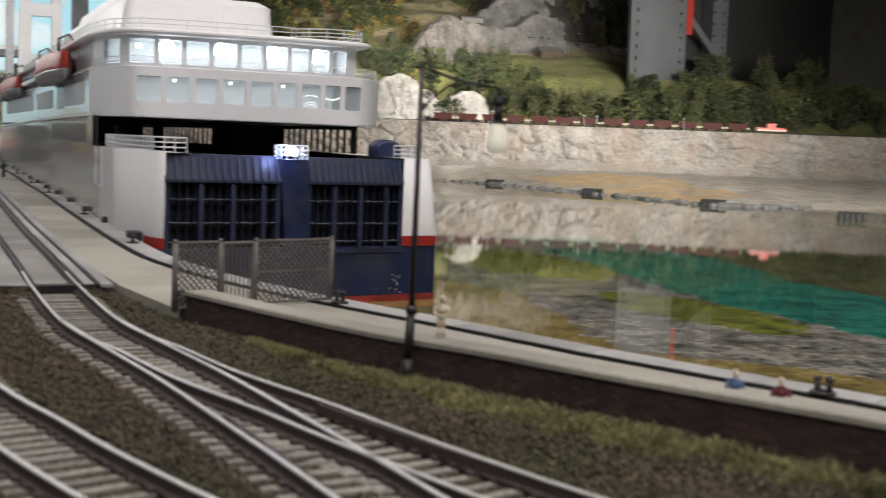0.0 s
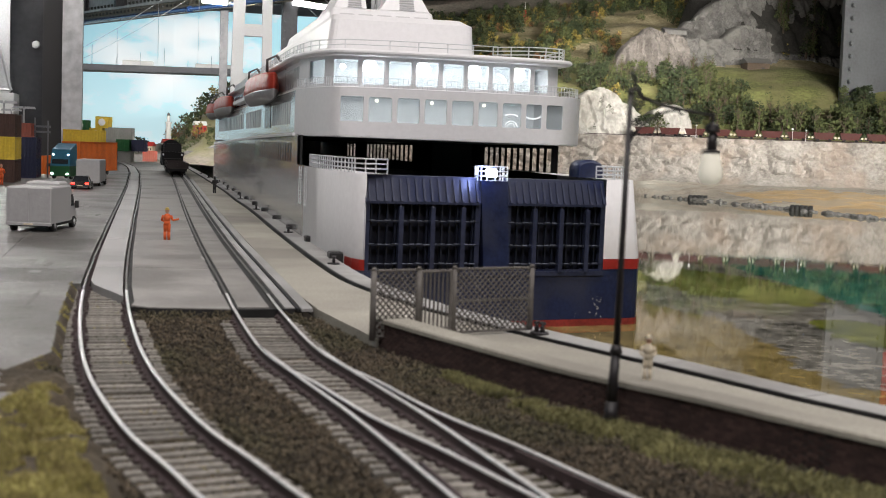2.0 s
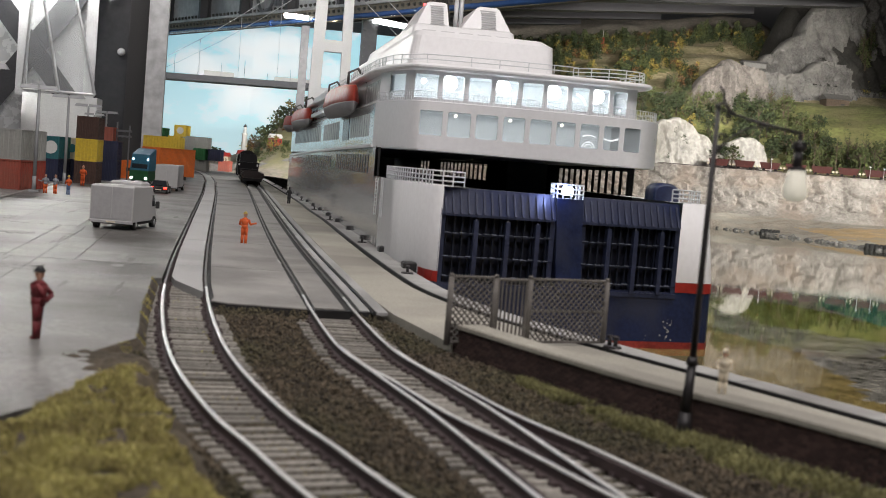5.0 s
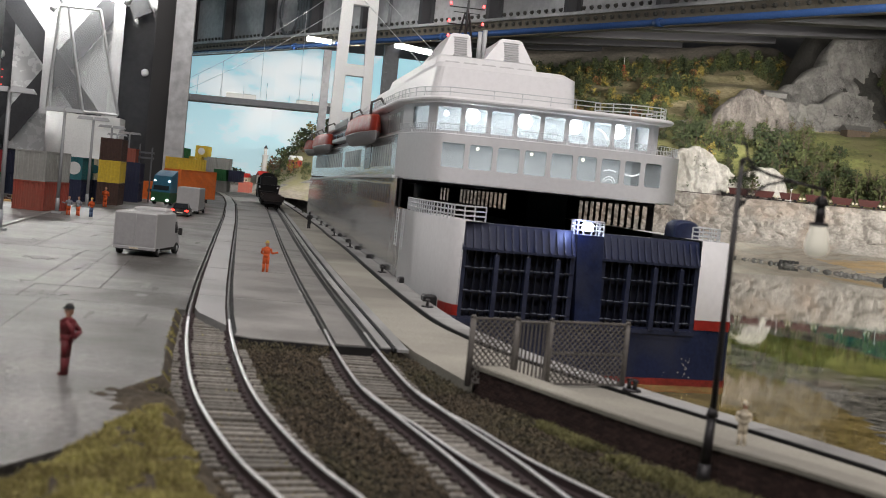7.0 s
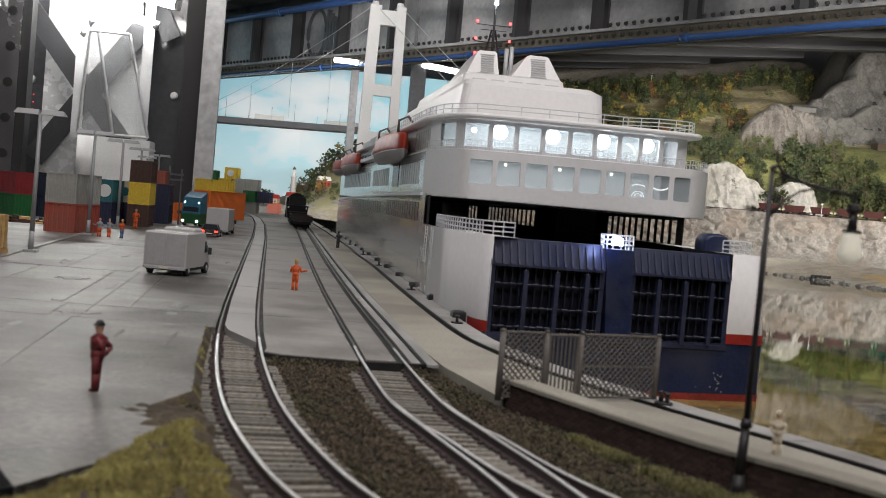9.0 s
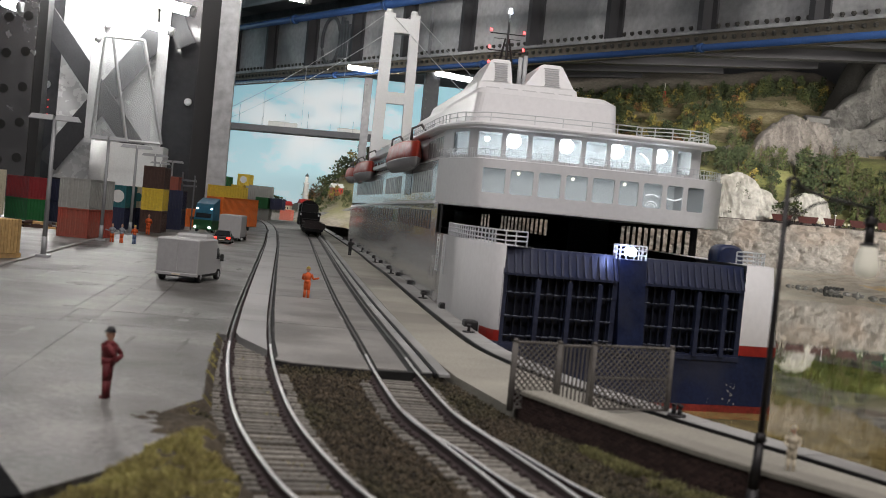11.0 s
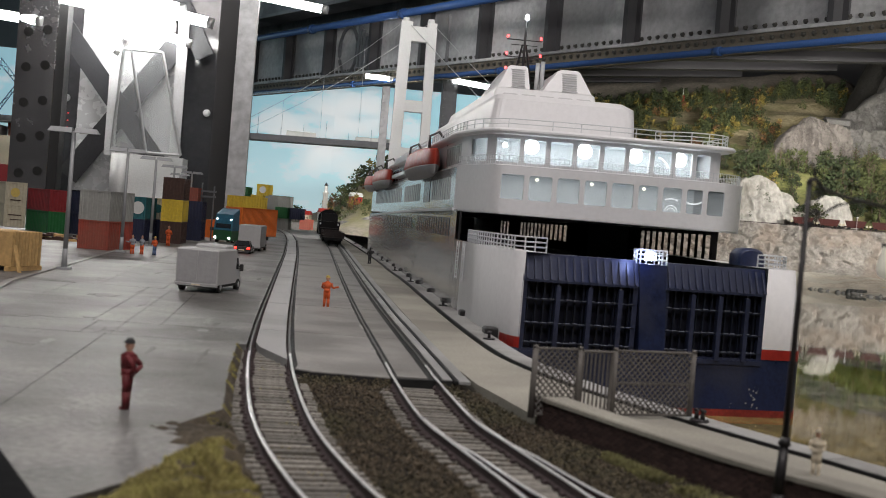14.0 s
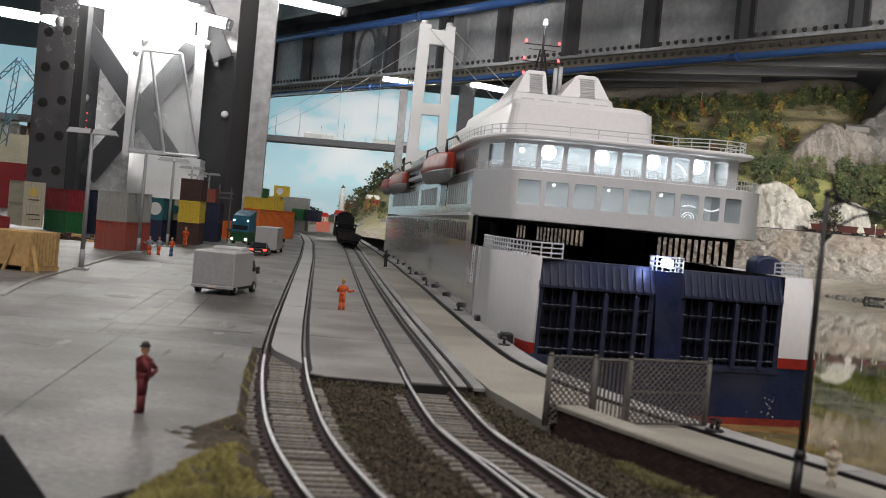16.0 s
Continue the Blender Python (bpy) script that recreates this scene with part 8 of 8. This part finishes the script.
cabin = thing("hut", "dark flat hut on the rock ledge", "hut", "", (167, 399, 48.3), 0)
bm = bm_new()
bbox(bm, -4, -1.5, 0, 4, 1.5, 1.6, 0.05)
part("wall", bm, M_DARKGREY, cabin)
bm = bm_new()
hexa(bm, [(-4.6, -2, 1.6), (4.6, -2, 1.6), (4.6, 2, 1.6), (-4.6, 2, 1.6), (-4.2, -0.3, 2.4), (4.2, -0.3, 2.4), (4.2, 0.3, 2.4), (-4.2, 0.3, 2.4)])
part("roof", bm, M_DARKGREY, cabin)
beacon = thing("beacon", "small red and white beacon on the hillside", "beacon", "", (134, 470, hill_height(134, 470)), 0)
bm = bm_new()
tube(bm, (0, 0, 0), (0, 0, 2.5), 0.9, 0.8, 10)
part("tower", bm, M_MARK, beacon)
bm = bm_new()
tube(bm, (0, 0, 2.5), (0, 0, 5.5), 0.85, 0.5, 10)
part("lantern", bm, M_RED, beacon, "red upper part")
bm = bm_new()
tube(bm, (0, 0, 5.5), (0, 0, 8.5), 0.12, 0.08, 6)
part("aerial", bm, M_MARK, beacon)
for x, y, turn in ((127.5, 284, 62), (130.5, 238, 58), (133.5, 196, 50), (136.0, 160, 46)):
    bm = bm_new()
    for k in range(5):
        tube(bm, (0, -2.3 + k * 0.93, 0), (0, -1.55 + k * 0.93, 0), 1.1, 1.1, 16)
        tube(bm, (0, -1.55 + k * 0.93, 0), (0, -1.37 + k * 0.93, 0), 0.9, 0.9, 12)
    ob = tagged(part("tyre_fender", bm, M_TYRE), "row of black tyres floating at the waterline", "tyre", "shore tyres")
    ob.matrix_world = pose(x * CM, y * CM, (WATER + 0.15) * CM, 0, 0, turn)
# firs on the dark slope
for k in range(26):
    x = rnd.uniform(203, 246)
    y = rnd.uniform(391, 418)
    z = 43 + (y - 391) * 1.15
    ob = copy_thing(protos[0 if k % 3 else 5], place(0, 0))
    ob.matrix_world = place(x, y, z, rnd.uniform(0, 360)) @ Matrix.Scale(rnd.uniform(1.3, 2.1), 4)
# small shrubs on the white rocks
bm = bm_new()
for x, z in ((118.2, 21.5), (120.6, 19.8), (121.0, 18.5), (116.5, 14.0), (129, 15.5), (145, 18.5)):
    crown(bm, Vector((x, 331.5, z - 0.8)), 2.2, 0.9, "leafy", rnd, 0.5)
tagged(part("rock_shrubs", bm, LEAVES[0]), "dark shrubs rooted in the white rocks", "shrubs", "", "stuff")
# white tower among the trees at the quay's end
tower = thing("white_tower", "slim white tower among trees at the quay end", "tower", "", (-0.9, 391, end_hill(-0.9, 391) - 0.5), 0)
bm = bm_new()
lathe(bm, [(0, 1.0), (8, 0.85), (8.2, 1.1), (8.6, 1.1), (8.6, 0.6), (10.5, 0.55)], 0, 0, 14)
part("shaft", bm, M_MARK, tower)
bm = bm_new()
lathe(bm, [(10.5, 0.75), (11.6, 0.05)], 0, 0, 12)
part("cap", bm, M_DARKGREY, tower)


# ---- pieces of the pavements and the wall ----
def inside(poly, x, y):
    c = False
    for (x0, y0), (x1, y1) in zip(poly, poly[1:] + poly[:1]):
        if (y0 > y) != (y1 > y) and x < (x1 - x0) * (y - y0) / (y1 - y0) + x0:
            c = not c
    return c


def yard_edge_x(y):
    pts = YARD_EDGE[::-1] + [(-4.35, 100), (-5.7, 165), (-7.4, 230), (-9.6, 280), (-16, 345)]
    return float(np.interp(y, [p[1] for p in pts], [p[0] for p in pts]))


# yard slabs, in courses turned a little from the quay
rnd = random.Random(3)
COURSES = ((20, 55.6, (-9.2, -21, -38, -62, -110), 24), (55.65, 61.3, (-9.0, -10.3, -22, -38, -62, -110), 2), (61.35, 85, (-7.3, -9.0, -10.6, -15.5, -22, -30, -44, -66, -110), 3), (85.05, 118, (-6.6, -9.6, -14, -19, -26, -36, -50, -76, -110), 3), (118.05, 166, (-9, -14, -20, -28, -40, -60, -110), 2), (166.05, 240, (-10, -18, -28, -42, -70, -110), 2), (240.05, 344, (-16, -28, -45, -70, -110), 2))
for y0, y1, xs, n_edge in COURSES:
    cols = [lambda y: yard_edge_x(y)] + [(lambda y, q=q: q - 0.03 * (y - 50)) for q in xs]
    for c0, c1 in zip(cols, cols[1:]):
        n = n_edge if c0 is cols[0] else 1
        bm = bm_new()
        ya, yb = y0 + 0.01, y1 - 0.01
        right = [(c0(ya + (yb - ya) * k / n) - (0.0 if c0 is cols[0] else 0.015), ya + (yb - ya) * k / n) for k in range(n + 1)]
        left_ = [(c1(yb) + 0.015, yb), (c1(ya) + 0.015, ya)]
        prism(bm, right + left_, GROUND, rnd.uniform(-0.006, 0.0))
        part("slab", bm, M_YARD, yard)

# crossing slabs between the sunken rails
def line_x(line, y):
    p = line[::-1]
    return float(np.interp(y, [q[1] for q in p], [q[0] for q in p]))


for y0, y1 in ((48.0, 62.5), (62.6, 80), (80.1, 99.5), (99.6, 140), (140.1, 200), (200.1, 260), (260.1, 344)):
    bm = bm_new()
    a = [(line_x(LEFT_LINE, y) + 1.08, y) for y in (y0, 0.5 * (y0 + y1), y1)]
    b_ = [(line_x(RIGHT_LINE, y) - 1.06, y) for y in (y1, 0.5 * (y0 + y1), y0)]
    if y0 < 50:
        a = [(-0.05, 47.8), (-0.75, 48.3)] + [(line_x(LEFT_LINE, y) + 1.08, y) for y in (49.5, 55, y1)]
        b_[-1] = (line_x(RIGHT_LINE, 47.6) - 1.0, 47.55)
    prism(bm, (a + b_)[::-1], GROUND - 0.1, -0.005)
    part("slab", bm, M_SLAB, crossing)
    # between the rails and outside them
    for line, in_, out_, mat, lo in ((RIGHT_LINE, -0.68, 0.52, M_SLAB, 47.6), (LEFT_LINE, -0.68, 0.68, M_PANEL, 51.0), (LEFT_LINE, -1.74, -1.06, M_YARD, 55.3), (RIGHT_LINE, 1.12, 1.5, M_PANEL, 47.8)):
        ya = max(y0, lo)
        if line is LEFT_LINE and y0 > 50 or line is RIGHT_LINE or y0 < 50:
            if line is LEFT_LINE and y0 > 50:
                n = max(1, int((y1 - ya) / 8.5))
                step = (y1 - ya) / n
                for q in range(n):
                    bm = bm_new()
                    k = [ya + q * step + 0.02, ya + (q + 0.5) * step, ya + (q + 1) * step - 0.02]
                    p = [(line_x(line, y) + in_, y) for y in k] + [(line_x(line, y) + out_, y) for y in k[::-1]]
                    prism(bm, p[::-1], GROUND - 0.1, rnd.uniform(-0.008, 0.003))
                    part("slab", bm, mat, crossing)
                continue
            bm = bm_new()
            skew = -3.9 if (line is LEFT_LINE and in_ == -0.68 and y0 < 50) else 0
            k = [ya, 0.5 * (ya + y1), y1]
            p = [(line_x(line, y) + in_, y - (skew if y == ya else 0)) for y in k] + [(line_x(line, y) + out_, y) for y in k[::-1]]
            prism(bm, p[::-1], GROUND - 0.1, 0.0)
            part("slab", bm, mat, crossing)

# pale crumbled mortar along the sunken rails
M_CHALK = material("crumbled_mortar", (0.34, 0.335, 0.32), 0.9, vary=0.35, big=60, fine=500, bump=0.6)
rnd = random.Random(8)
for line, off, y0, y1, w in ((RIGHT_LINE, -1.1, 50, 84, 0.2), (RIGHT_LINE, -1.12, 96, 150, 0.2), (RIGHT_LINE, 1.2, 62, 130, 0.22), (RIGHT_LINE, 1.22, 140, 190, 0.25), (LEFT_LINE, 1.16, 60, 170, 0.14), (LEFT_LINE, -1.12, 70, 160, 0.12)):
    bm = bm_new()
    y = y0
    while y < y1:
        dy = rnd.uniform(0.3, 2.6)
        if rnd.random() < 0.5:
            a, b_ = line_x(line, y) + off, line_x(line, y + dy) + off
            wa, wb = w * rnd.uniform(0.05, 0.5), w * rnd.uniform(0.05, 0.5)
            prism(bm, [(a - wa, y), (a + wb, y + 0.1), (b_ + wa, y + dy), (b_ - wb, y + dy * 0.9)], -0.03, 0.006)
        y += dy
    tagged(part("mortar_crumbs", bm, M_CHALK, crossing), kind="stuff")

# bricks on the wall's face
bm = bm_new()
bbox(bm, 0, 0, 0, 0.27, 0.05, 0.085, 0.008)
brick_mesh = finish(bm, "brick", M_BRICK)
fine = offset_line(WALL_LINE, 0, 0.3)
rows_ = 10
made = 0
rnd = random.Random(12)
rest = bm_new()
for i in range(len(fine) - 1):
    (xa, ya), (xb, yb) = fine[i], fine[i + 1]
    ang = math.degrees(math.atan2(yb - ya, xb - xa))
    for r in range(rows_):
        z = -0.47 + r * 0.1
        sh = 0.15 if r % 2 else 0.0
        d = Vector((xb - xa, yb - ya)).normalized()
        px, py = xa + d.x * sh, ya + d.y * sh
        if made < 300 and 24 < ya < 42 and r >= 2:
            ob = new("brick", brick_mesh)
            ob.parent = wall
            ob.matrix_world = place(px - d.y * 0.02, py + d.x * 0.02 , z, ang) @ Matrix.Translation((0, -0.045 * CM, 0))
            made += 1
        else:
            q = Vector((-d.y, d.x)) * -0.03
            hexa(rest, [(px + q.x, py + q.y, z), (px + q.x + d.x * 0.27, py + q.y + d.y * 0.27, z), (px + d.x * 0.27, py + d.y * 0.27, z), (px, py, z), (px + q.x, py + q.y, z + 0.085), (px + q.x + d.x * 0.27, py + q.y + d.y * 0.27, z + 0.085), (px + d.x * 0.27, py + d.y * 0.27, z + 0.085), (px, py, z + 0.085)])
tagged(part("brickwork", rest, M_BRICK, wall), kind="stuff")


# ---- ballast, grass, moss ----
def scatter_stones(name, spots, size, mat, label, seed):
    rnd = random.Random(seed)
    verts, faces = [], []
    shape = [(1, 0, 0), (-1, 0, 0), (0, 1, 0), (0, -1, 0), (0, 0, 0.9), (0, 0, -0.6)]
    tris = [(0, 2, 4), (2, 1, 4), (1, 3, 4), (3, 0, 4), (2, 0, 5), (1, 2, 5), (3, 1, 5), (0, 3, 5)]
    for x, y, z in spots:
        m = Euler((rnd.uniform(0, 6), rnd.uniform(0, 6), rnd.uniform(0, 6))).to_matrix()
        s = size * rnd.uniform(0.5, 1.35)
        n = len(verts)
        for p in shape:
            q = m @ Vector((p[0] * rnd.uniform(0.7, 1.2), p[1] * rnd.uniform(0.7, 1.2), p[2] * rnd.uniform(0.7, 1.1))) * s
            verts.append(((x + q.x) * CM, (y + q.y) * CM, (z + q.z) * CM))
        faces += [tuple(n + i for i in t) for t in tris]
    mesh = bpy.data.meshes.new(name)
    mesh.from_pydata(verts, [], faces)
    mesh.materials.append(mat)
    return tagged(new(name, mesh), label, "ballast", "", "stuff")


def near_line(line, x, y):
    return abs(x - line_x(line, y))


rnd = random.Random(31)
spots = []
while len(spots) < 62000:
    y = 16 + 36 * rnd.random() ** 1.25
    x = rnd.uniform(-5, 16)
    wx = float(np.interp(y, [10, 17.5, 24.2, 27.6, 30.9, 35.7, 40.8, 48], [22.3, 18.3, 14.65, 13, 11.1, 9.2, 7.4, 6.3]))
    if x > wx - 0.1 or x < yard_edge_x(y) + 0.05:
        continue
    if y > 47.4 and -0.9 < x:
        continue
    dl, dr = near_line(LEFT_LINE, x, y), min(near_line(RIGHT_LINE, x, y), near_line(BRANCH_LINE, x, y) if y < 36 else 9)
    d = min(dl, dr)
    if d < 1.5 and rnd.random() < 0.3:
        continue
    z = GROUND + (0.0 if d < 1.6 else rnd.uniform(0.02, 0.14))
    spots.append((x, y, z))
for k in range(1500):
    y = rnd.uniform(46.2, 47.5)
    x = rnd.uniform(-0.6, 5.6)
    if near_line(RIGHT_LINE, x, y) > 1.0:
        spots.append((x, y, GROUND + 0.06 + 0.3 * rnd.random() * (y - 46.2) / 1.3))
for line, lo, hi in ((LEFT_LINE, 16, 54), (RIGHT_LINE, 16, 47), (BRANCH_LINE, 16, 33)):
    for k in range(9000):
        y = lo + (hi - lo) * rnd.random() ** 1.2
        spots.append((line_x(line, y) + rnd.uniform(-1.5, 1.5), y, GROUND + rnd.uniform(0.0, 0.03)))
scatter_stones("ballast", spots, 0.064, M_STONE, "loose dark brown ballast stones between the tracks", 4)


def blades(name, spots, h, w, mat, label, seed, category):
    rnd = random.Random(seed)
    verts, faces = [], []
    for x, y, z in spots:
        a = rnd.uniform(0, 6.28)
        hh, lean = h * rnd.uniform(0.5, 1.3), rnd.uniform(0.1, 0.9)
        dx, dy = math.cos(a), math.sin(a)
        lx, ly = rnd.uniform(-1, 1) * lean * hh, rnd.uniform(-1, 1) * lean * hh
        n = len(verts)
        for px, py, pz in ((x - dx * w, y - dy * w, z), (x + dx * w, y + dy * w, z), (x + lx * 0.4 + dx * w * 0.7, y + ly * 0.4 + dy * w * 0.7, z + hh * 0.6), (x + lx * 0.4 - dx * w * 0.7, y + ly * 0.4 - dy * w * 0.7, z + hh * 0.6), (x + lx, y + ly, z + hh * rnd.uniform(0.7, 1.0))):
            verts.append((px * CM, py * CM, pz * CM))
        faces += [(n, n + 1, n + 2, n + 3), (n + 3, n + 2, n + 4)]
    mesh = bpy.data.meshes.new(name)
    mesh.from_pydata(verts, [], faces)
    mesh.materials.append(mat)
    return tagged(new(name, mesh), label, category, "", "stuff")


def clump_noise(x, y, s, seed):
    return noise.noise(Vector((x * s, y * s, seed)))


# foam turf at the yard's corner, mounded over the slab edge
def turf_left(y):
    return float(np.interp(y, [14, 20, 23.9, 26.6, 29, 31.3, 33], [-8.6, -6.3, -4.9, -4.2, -3.75, -3.3, -2.7]))


def turf_right(y):
    return float(np.interp(y, [14, 21.8, 26.9, 31.7, 33], [2.2, -0.06, -0.9, -1.95, -2.2]))


def turf_height(x, y):
    e = min(x - turf_left(y) + 0.35 * clump_noise(x, y, 1.1, 1), (turf_right(y) - x) * 0.8 + 0.3 * clump_noise(x, y, 1.2, 2), 33.4 - y)
    rise = max(0.0, min(1.0, e / 0.9 + 0.25))
    return -0.46 + 0.56 * rise ** 0.6 + (0.16 * clump_noise(x, y, 0.9, 5) + 0.09 * clump_noise(x, y, 2.6, 7)) * rise


rnd = random.Random(41)
bm = bm_new()
rows = [[bm.verts.new((x, y, turf_height(x, y))) for x in [-9.5 + 0.16 * i for i in range(76)]] for y in [14 + 0.2 * j for j in range(98)]]
for a, c in zip(rows, rows[1:]):
    for i in range(75):
        if max(v.co.z for v in (a[i], a[i + 1], c[i + 1], c[i])) > -0.4:
            bm.faces.new((a[i], a[i + 1], c[i + 1], c[i])).smooth = True
for v in [v for v in bm.verts if not v.link_faces]:
    bm.verts.remove(v)
tagged(part("turf_soil", bm, M_DIRT), "brown crumbly soil mound under the turf", "soil", "", "stuff")
turf = []
while len(turf) < 95000:
    x, y = rnd.uniform(-9, 0.9), rnd.uniform(14, 33)
    inside_by = min(x - turf_left(y) - 0.25, turf_right(y) - x) + 0.5 * clump_noise(x, y, 0.8, 1)
    if inside_by < 0.1 or clump_noise(x, y, 1.3, 21) + 0.5 * clump_noise(x, y, 4, 22) < -0.3 + 0.25 * rnd.random():
        continue
    turf.append((x, y, turf_height(x, y) - 0.02 + 0.1 * rnd.random() * max(0.0, 0.5 + clump_noise(x, y, 1.0, 25))))
# trampled dirt between the turf and the slabs
bm = bm_new()
rows = []
for j in range(25):
    row = []
    for i in range(25):
        u, v = i / 24 * 2 - 1, j / 24 * 2 - 1
        r = math.sqrt(u * u + v * v)
        x, y = -2.95 + 1.25 * u - 0.3 * v, 33.0 + 2.6 * v
        z = GROUND + 0.05 + 0.52 * max(0.0, 1 - r * (1 + 0.9 * clump_noise(x, y, 1.6, 3))) ** 0.4 + 0.1 * clump_noise(x, y, 3.0, 8)
        row.append(bm.verts.new((x, y, z)))
    rows.append(row)
for a, c in zip(rows, rows[1:]):
    for i in range(24):
        bm.faces.new((a[i], a[i + 1], c[i + 1], c[i])).smooth = True
tagged(part("dirt_patch", bm, M_DIRT), "trampled brown dirt between turf and concrete", "dirt", "", "stuff")
blades("dry_turf", turf, 0.19, 0.014, M_GRASS, "dry yellow-green turf beside the track", 6, "grass")
moss = []
front_line = offset_line(WALL_LINE, 0.0, 0.25)
front_line = [p for p in front_line if 15 < p[1] < 35.5]
while len(moss) < 28000:
    i = rnd.randrange(len(front_line) - 1)
    (xa, ya), (xb, yb) = front_line[i], front_line[i + 1]
    d = Vector((xb - xa, yb - ya)).normalized()
    w = 0.35 + float(np.interp(ya, [18, 27, 33, 36], [1.25, 1.15, 0.5, 0.2])) * (rnd.random() + rnd.random())
    x, y = xa + d.y * w, ya - d.x * w
    if clump_noise(x, y, 0.9, 9) > -0.12 - (0.25 if 1.0 < w < 2.0 else 0):
        moss.append((x, y, GROUND + 0.1 * rnd.random()))
blades("mossy_grass", moss, 0.25, 0.02, M_MOSS, "mossy grass strip at the foot of the wall", 7, "grass")
weeds = []
for k in range(6500):
    y = rnd.uniform(33, 56)
    x = yard_edge_x(y) + rnd.uniform(-0.05, 0.25)
    if clump_noise(x, y, 0.7, 3) > 0.12:
        weeds.append((x, y, float(np.interp(x - yard_edge_x(y), [0, 0.04, 0.11, 0.2, 0.32], [0, -0.03, -0.12, -0.24, -0.4])) - 0.04))
for k in range(900):
    y = rnd.uniform(20, 52)
    x = line_x(LEFT_LINE, y) + rnd.uniform(-0.6, 0.6)
    if clump_noise(x, y, 0.8, 13) > 0.25:
        weeds.append((x, y, -0.3))
bm = bm_new()
rows = []
for j in range(93):
    y = 32.6 + 0.25 * j
    x = yard_edge_x(y)
    rows.append([bm.verts.new((x + u + 0.05 * clump_noise(u * 9, y, 1.5, 31), y, z + (0.05 * clump_noise(x + u, y, 3.0, 32) if u > 0 else 0))) for u, z in ((-0.02, 0.004), (0.04, -0.03), (0.11, -0.12), (0.2, -0.24), (0.32, -0.4))])
for a, c in zip(rows, rows[1:]):
    for i in range(4):
        bm.faces.new((a[i], a[i + 1], c[i + 1], c[i])).smooth = True
tagged(part("verge_soil", bm, M_DIRT), "brown soil banked against the concrete edge", "soil", "", "stuff")
blades("weeds", weeds, 0.075, 0.014, M_GRASS, "thin weeds along the concrete edge", 8, "grass")

# black panel at the near corner of the yard
bm = bm_new()
prism(bm, [(-7.9, 31.2), (-5.0, 24.2), (-8.5, 20.5), (-14, 24), (-12, 31)][::-1], -0.2, 0.12)
tagged(part("edge_panel", bm, material("matt_black", (0.006, 0.006, 0.007), 0.9, vary=0.2, spec=0.1)), "smooth black panel lying at the yard corner", "panel")

# old oil stains and pale scuffs on the yard
M_STAIN = material("oil_stain", (0.10, 0.097, 0.091), 0.5, vary=0.5, big=60, fine=420, bump=0.4, dirt=(0.17, 0.165, 0.16), dirt_amount=0.9)
M_SCUFF = material("pale_scuff", (0.24, 0.237, 0.228), 0.5, vary=0.4, big=60, fine=420, bump=0.4, dirt=(0.17, 0.166, 0.16), dirt_amount=0.9)
rnd = random.Random(19)


def blot(x, y, a, b_, mat, label):
    ring = []
    for k in range(44):
        t = 6.28319 * k / 44
        r = 0.7 + 0.6 * clump_noise(math.cos(t) * 1.3 + x, math.sin(t) * 1.3 + y, 1.7, 2) + 0.16 * rnd.uniform(-1, 1)
        ring.append((x + a * max(0.15, r) * math.cos(t), y + b_ * max(0.15, r) * math.sin(t)))
    bm = bm_new()
    prism(bm, ring, -0.03, 0.0045 + 0.003 * rnd.random())
    part("stain" if mat is M_STAIN else "scuff", bm, mat, yard, label)


for x, y, a, b_ in ((-13.0, 76.5, 1.3, 1.5), (-11.3, 62.2, 0.4, 0.5), (-9.4, 57.4, 1.2, 0.8), (-15.5, 60.5, 2.0, 0.7), (-7.6, 88.5, 1.2, 2.2), (-11.5, 50.5, 0.7, 0.6)):
    blot(x, y, a, b_, M_STAIN, "dark oil stain")
for k in range(26):
    y = rnd.uniform(44, 128)
    x = yard_edge_x(y) - rnd.uniform(0.6, 4 + y * 0.09)
    if k % 3:
        blot(x, y, rnd.uniform(0.1, 0.35), rnd.uniform(0.8, 3.2), M_STAIN, "dark drip streak")
    else:
        blot(x, y, rnd.uniform(0.15, 0.5), rnd.uniform(0.5, 2.0), M_SCUFF, "pale tyre scuff")

# white signal posts along the far bench
for x, h in ((140.6, 3.6), (163.4, 3.4), (166.5, 3.2), (188.0, 3.4)):
    post = thing("signal_post", "thin white signal post beside the far track", "post", "bench posts", (x, shore(x) + 2.6, 12.2))
    bm = bm_new()
    tube(bm, (0, 0, 0), (0, 0, h), 0.09, 0.06, 6)
    part("pole", bm, M_GALV, post)
    bm = bm_new()
    bbox(bm, -0.28, -0.05, h - 0.3, 0.28, 0.05, h, 0.02)
    part("arm", bm, M_GALV, post)
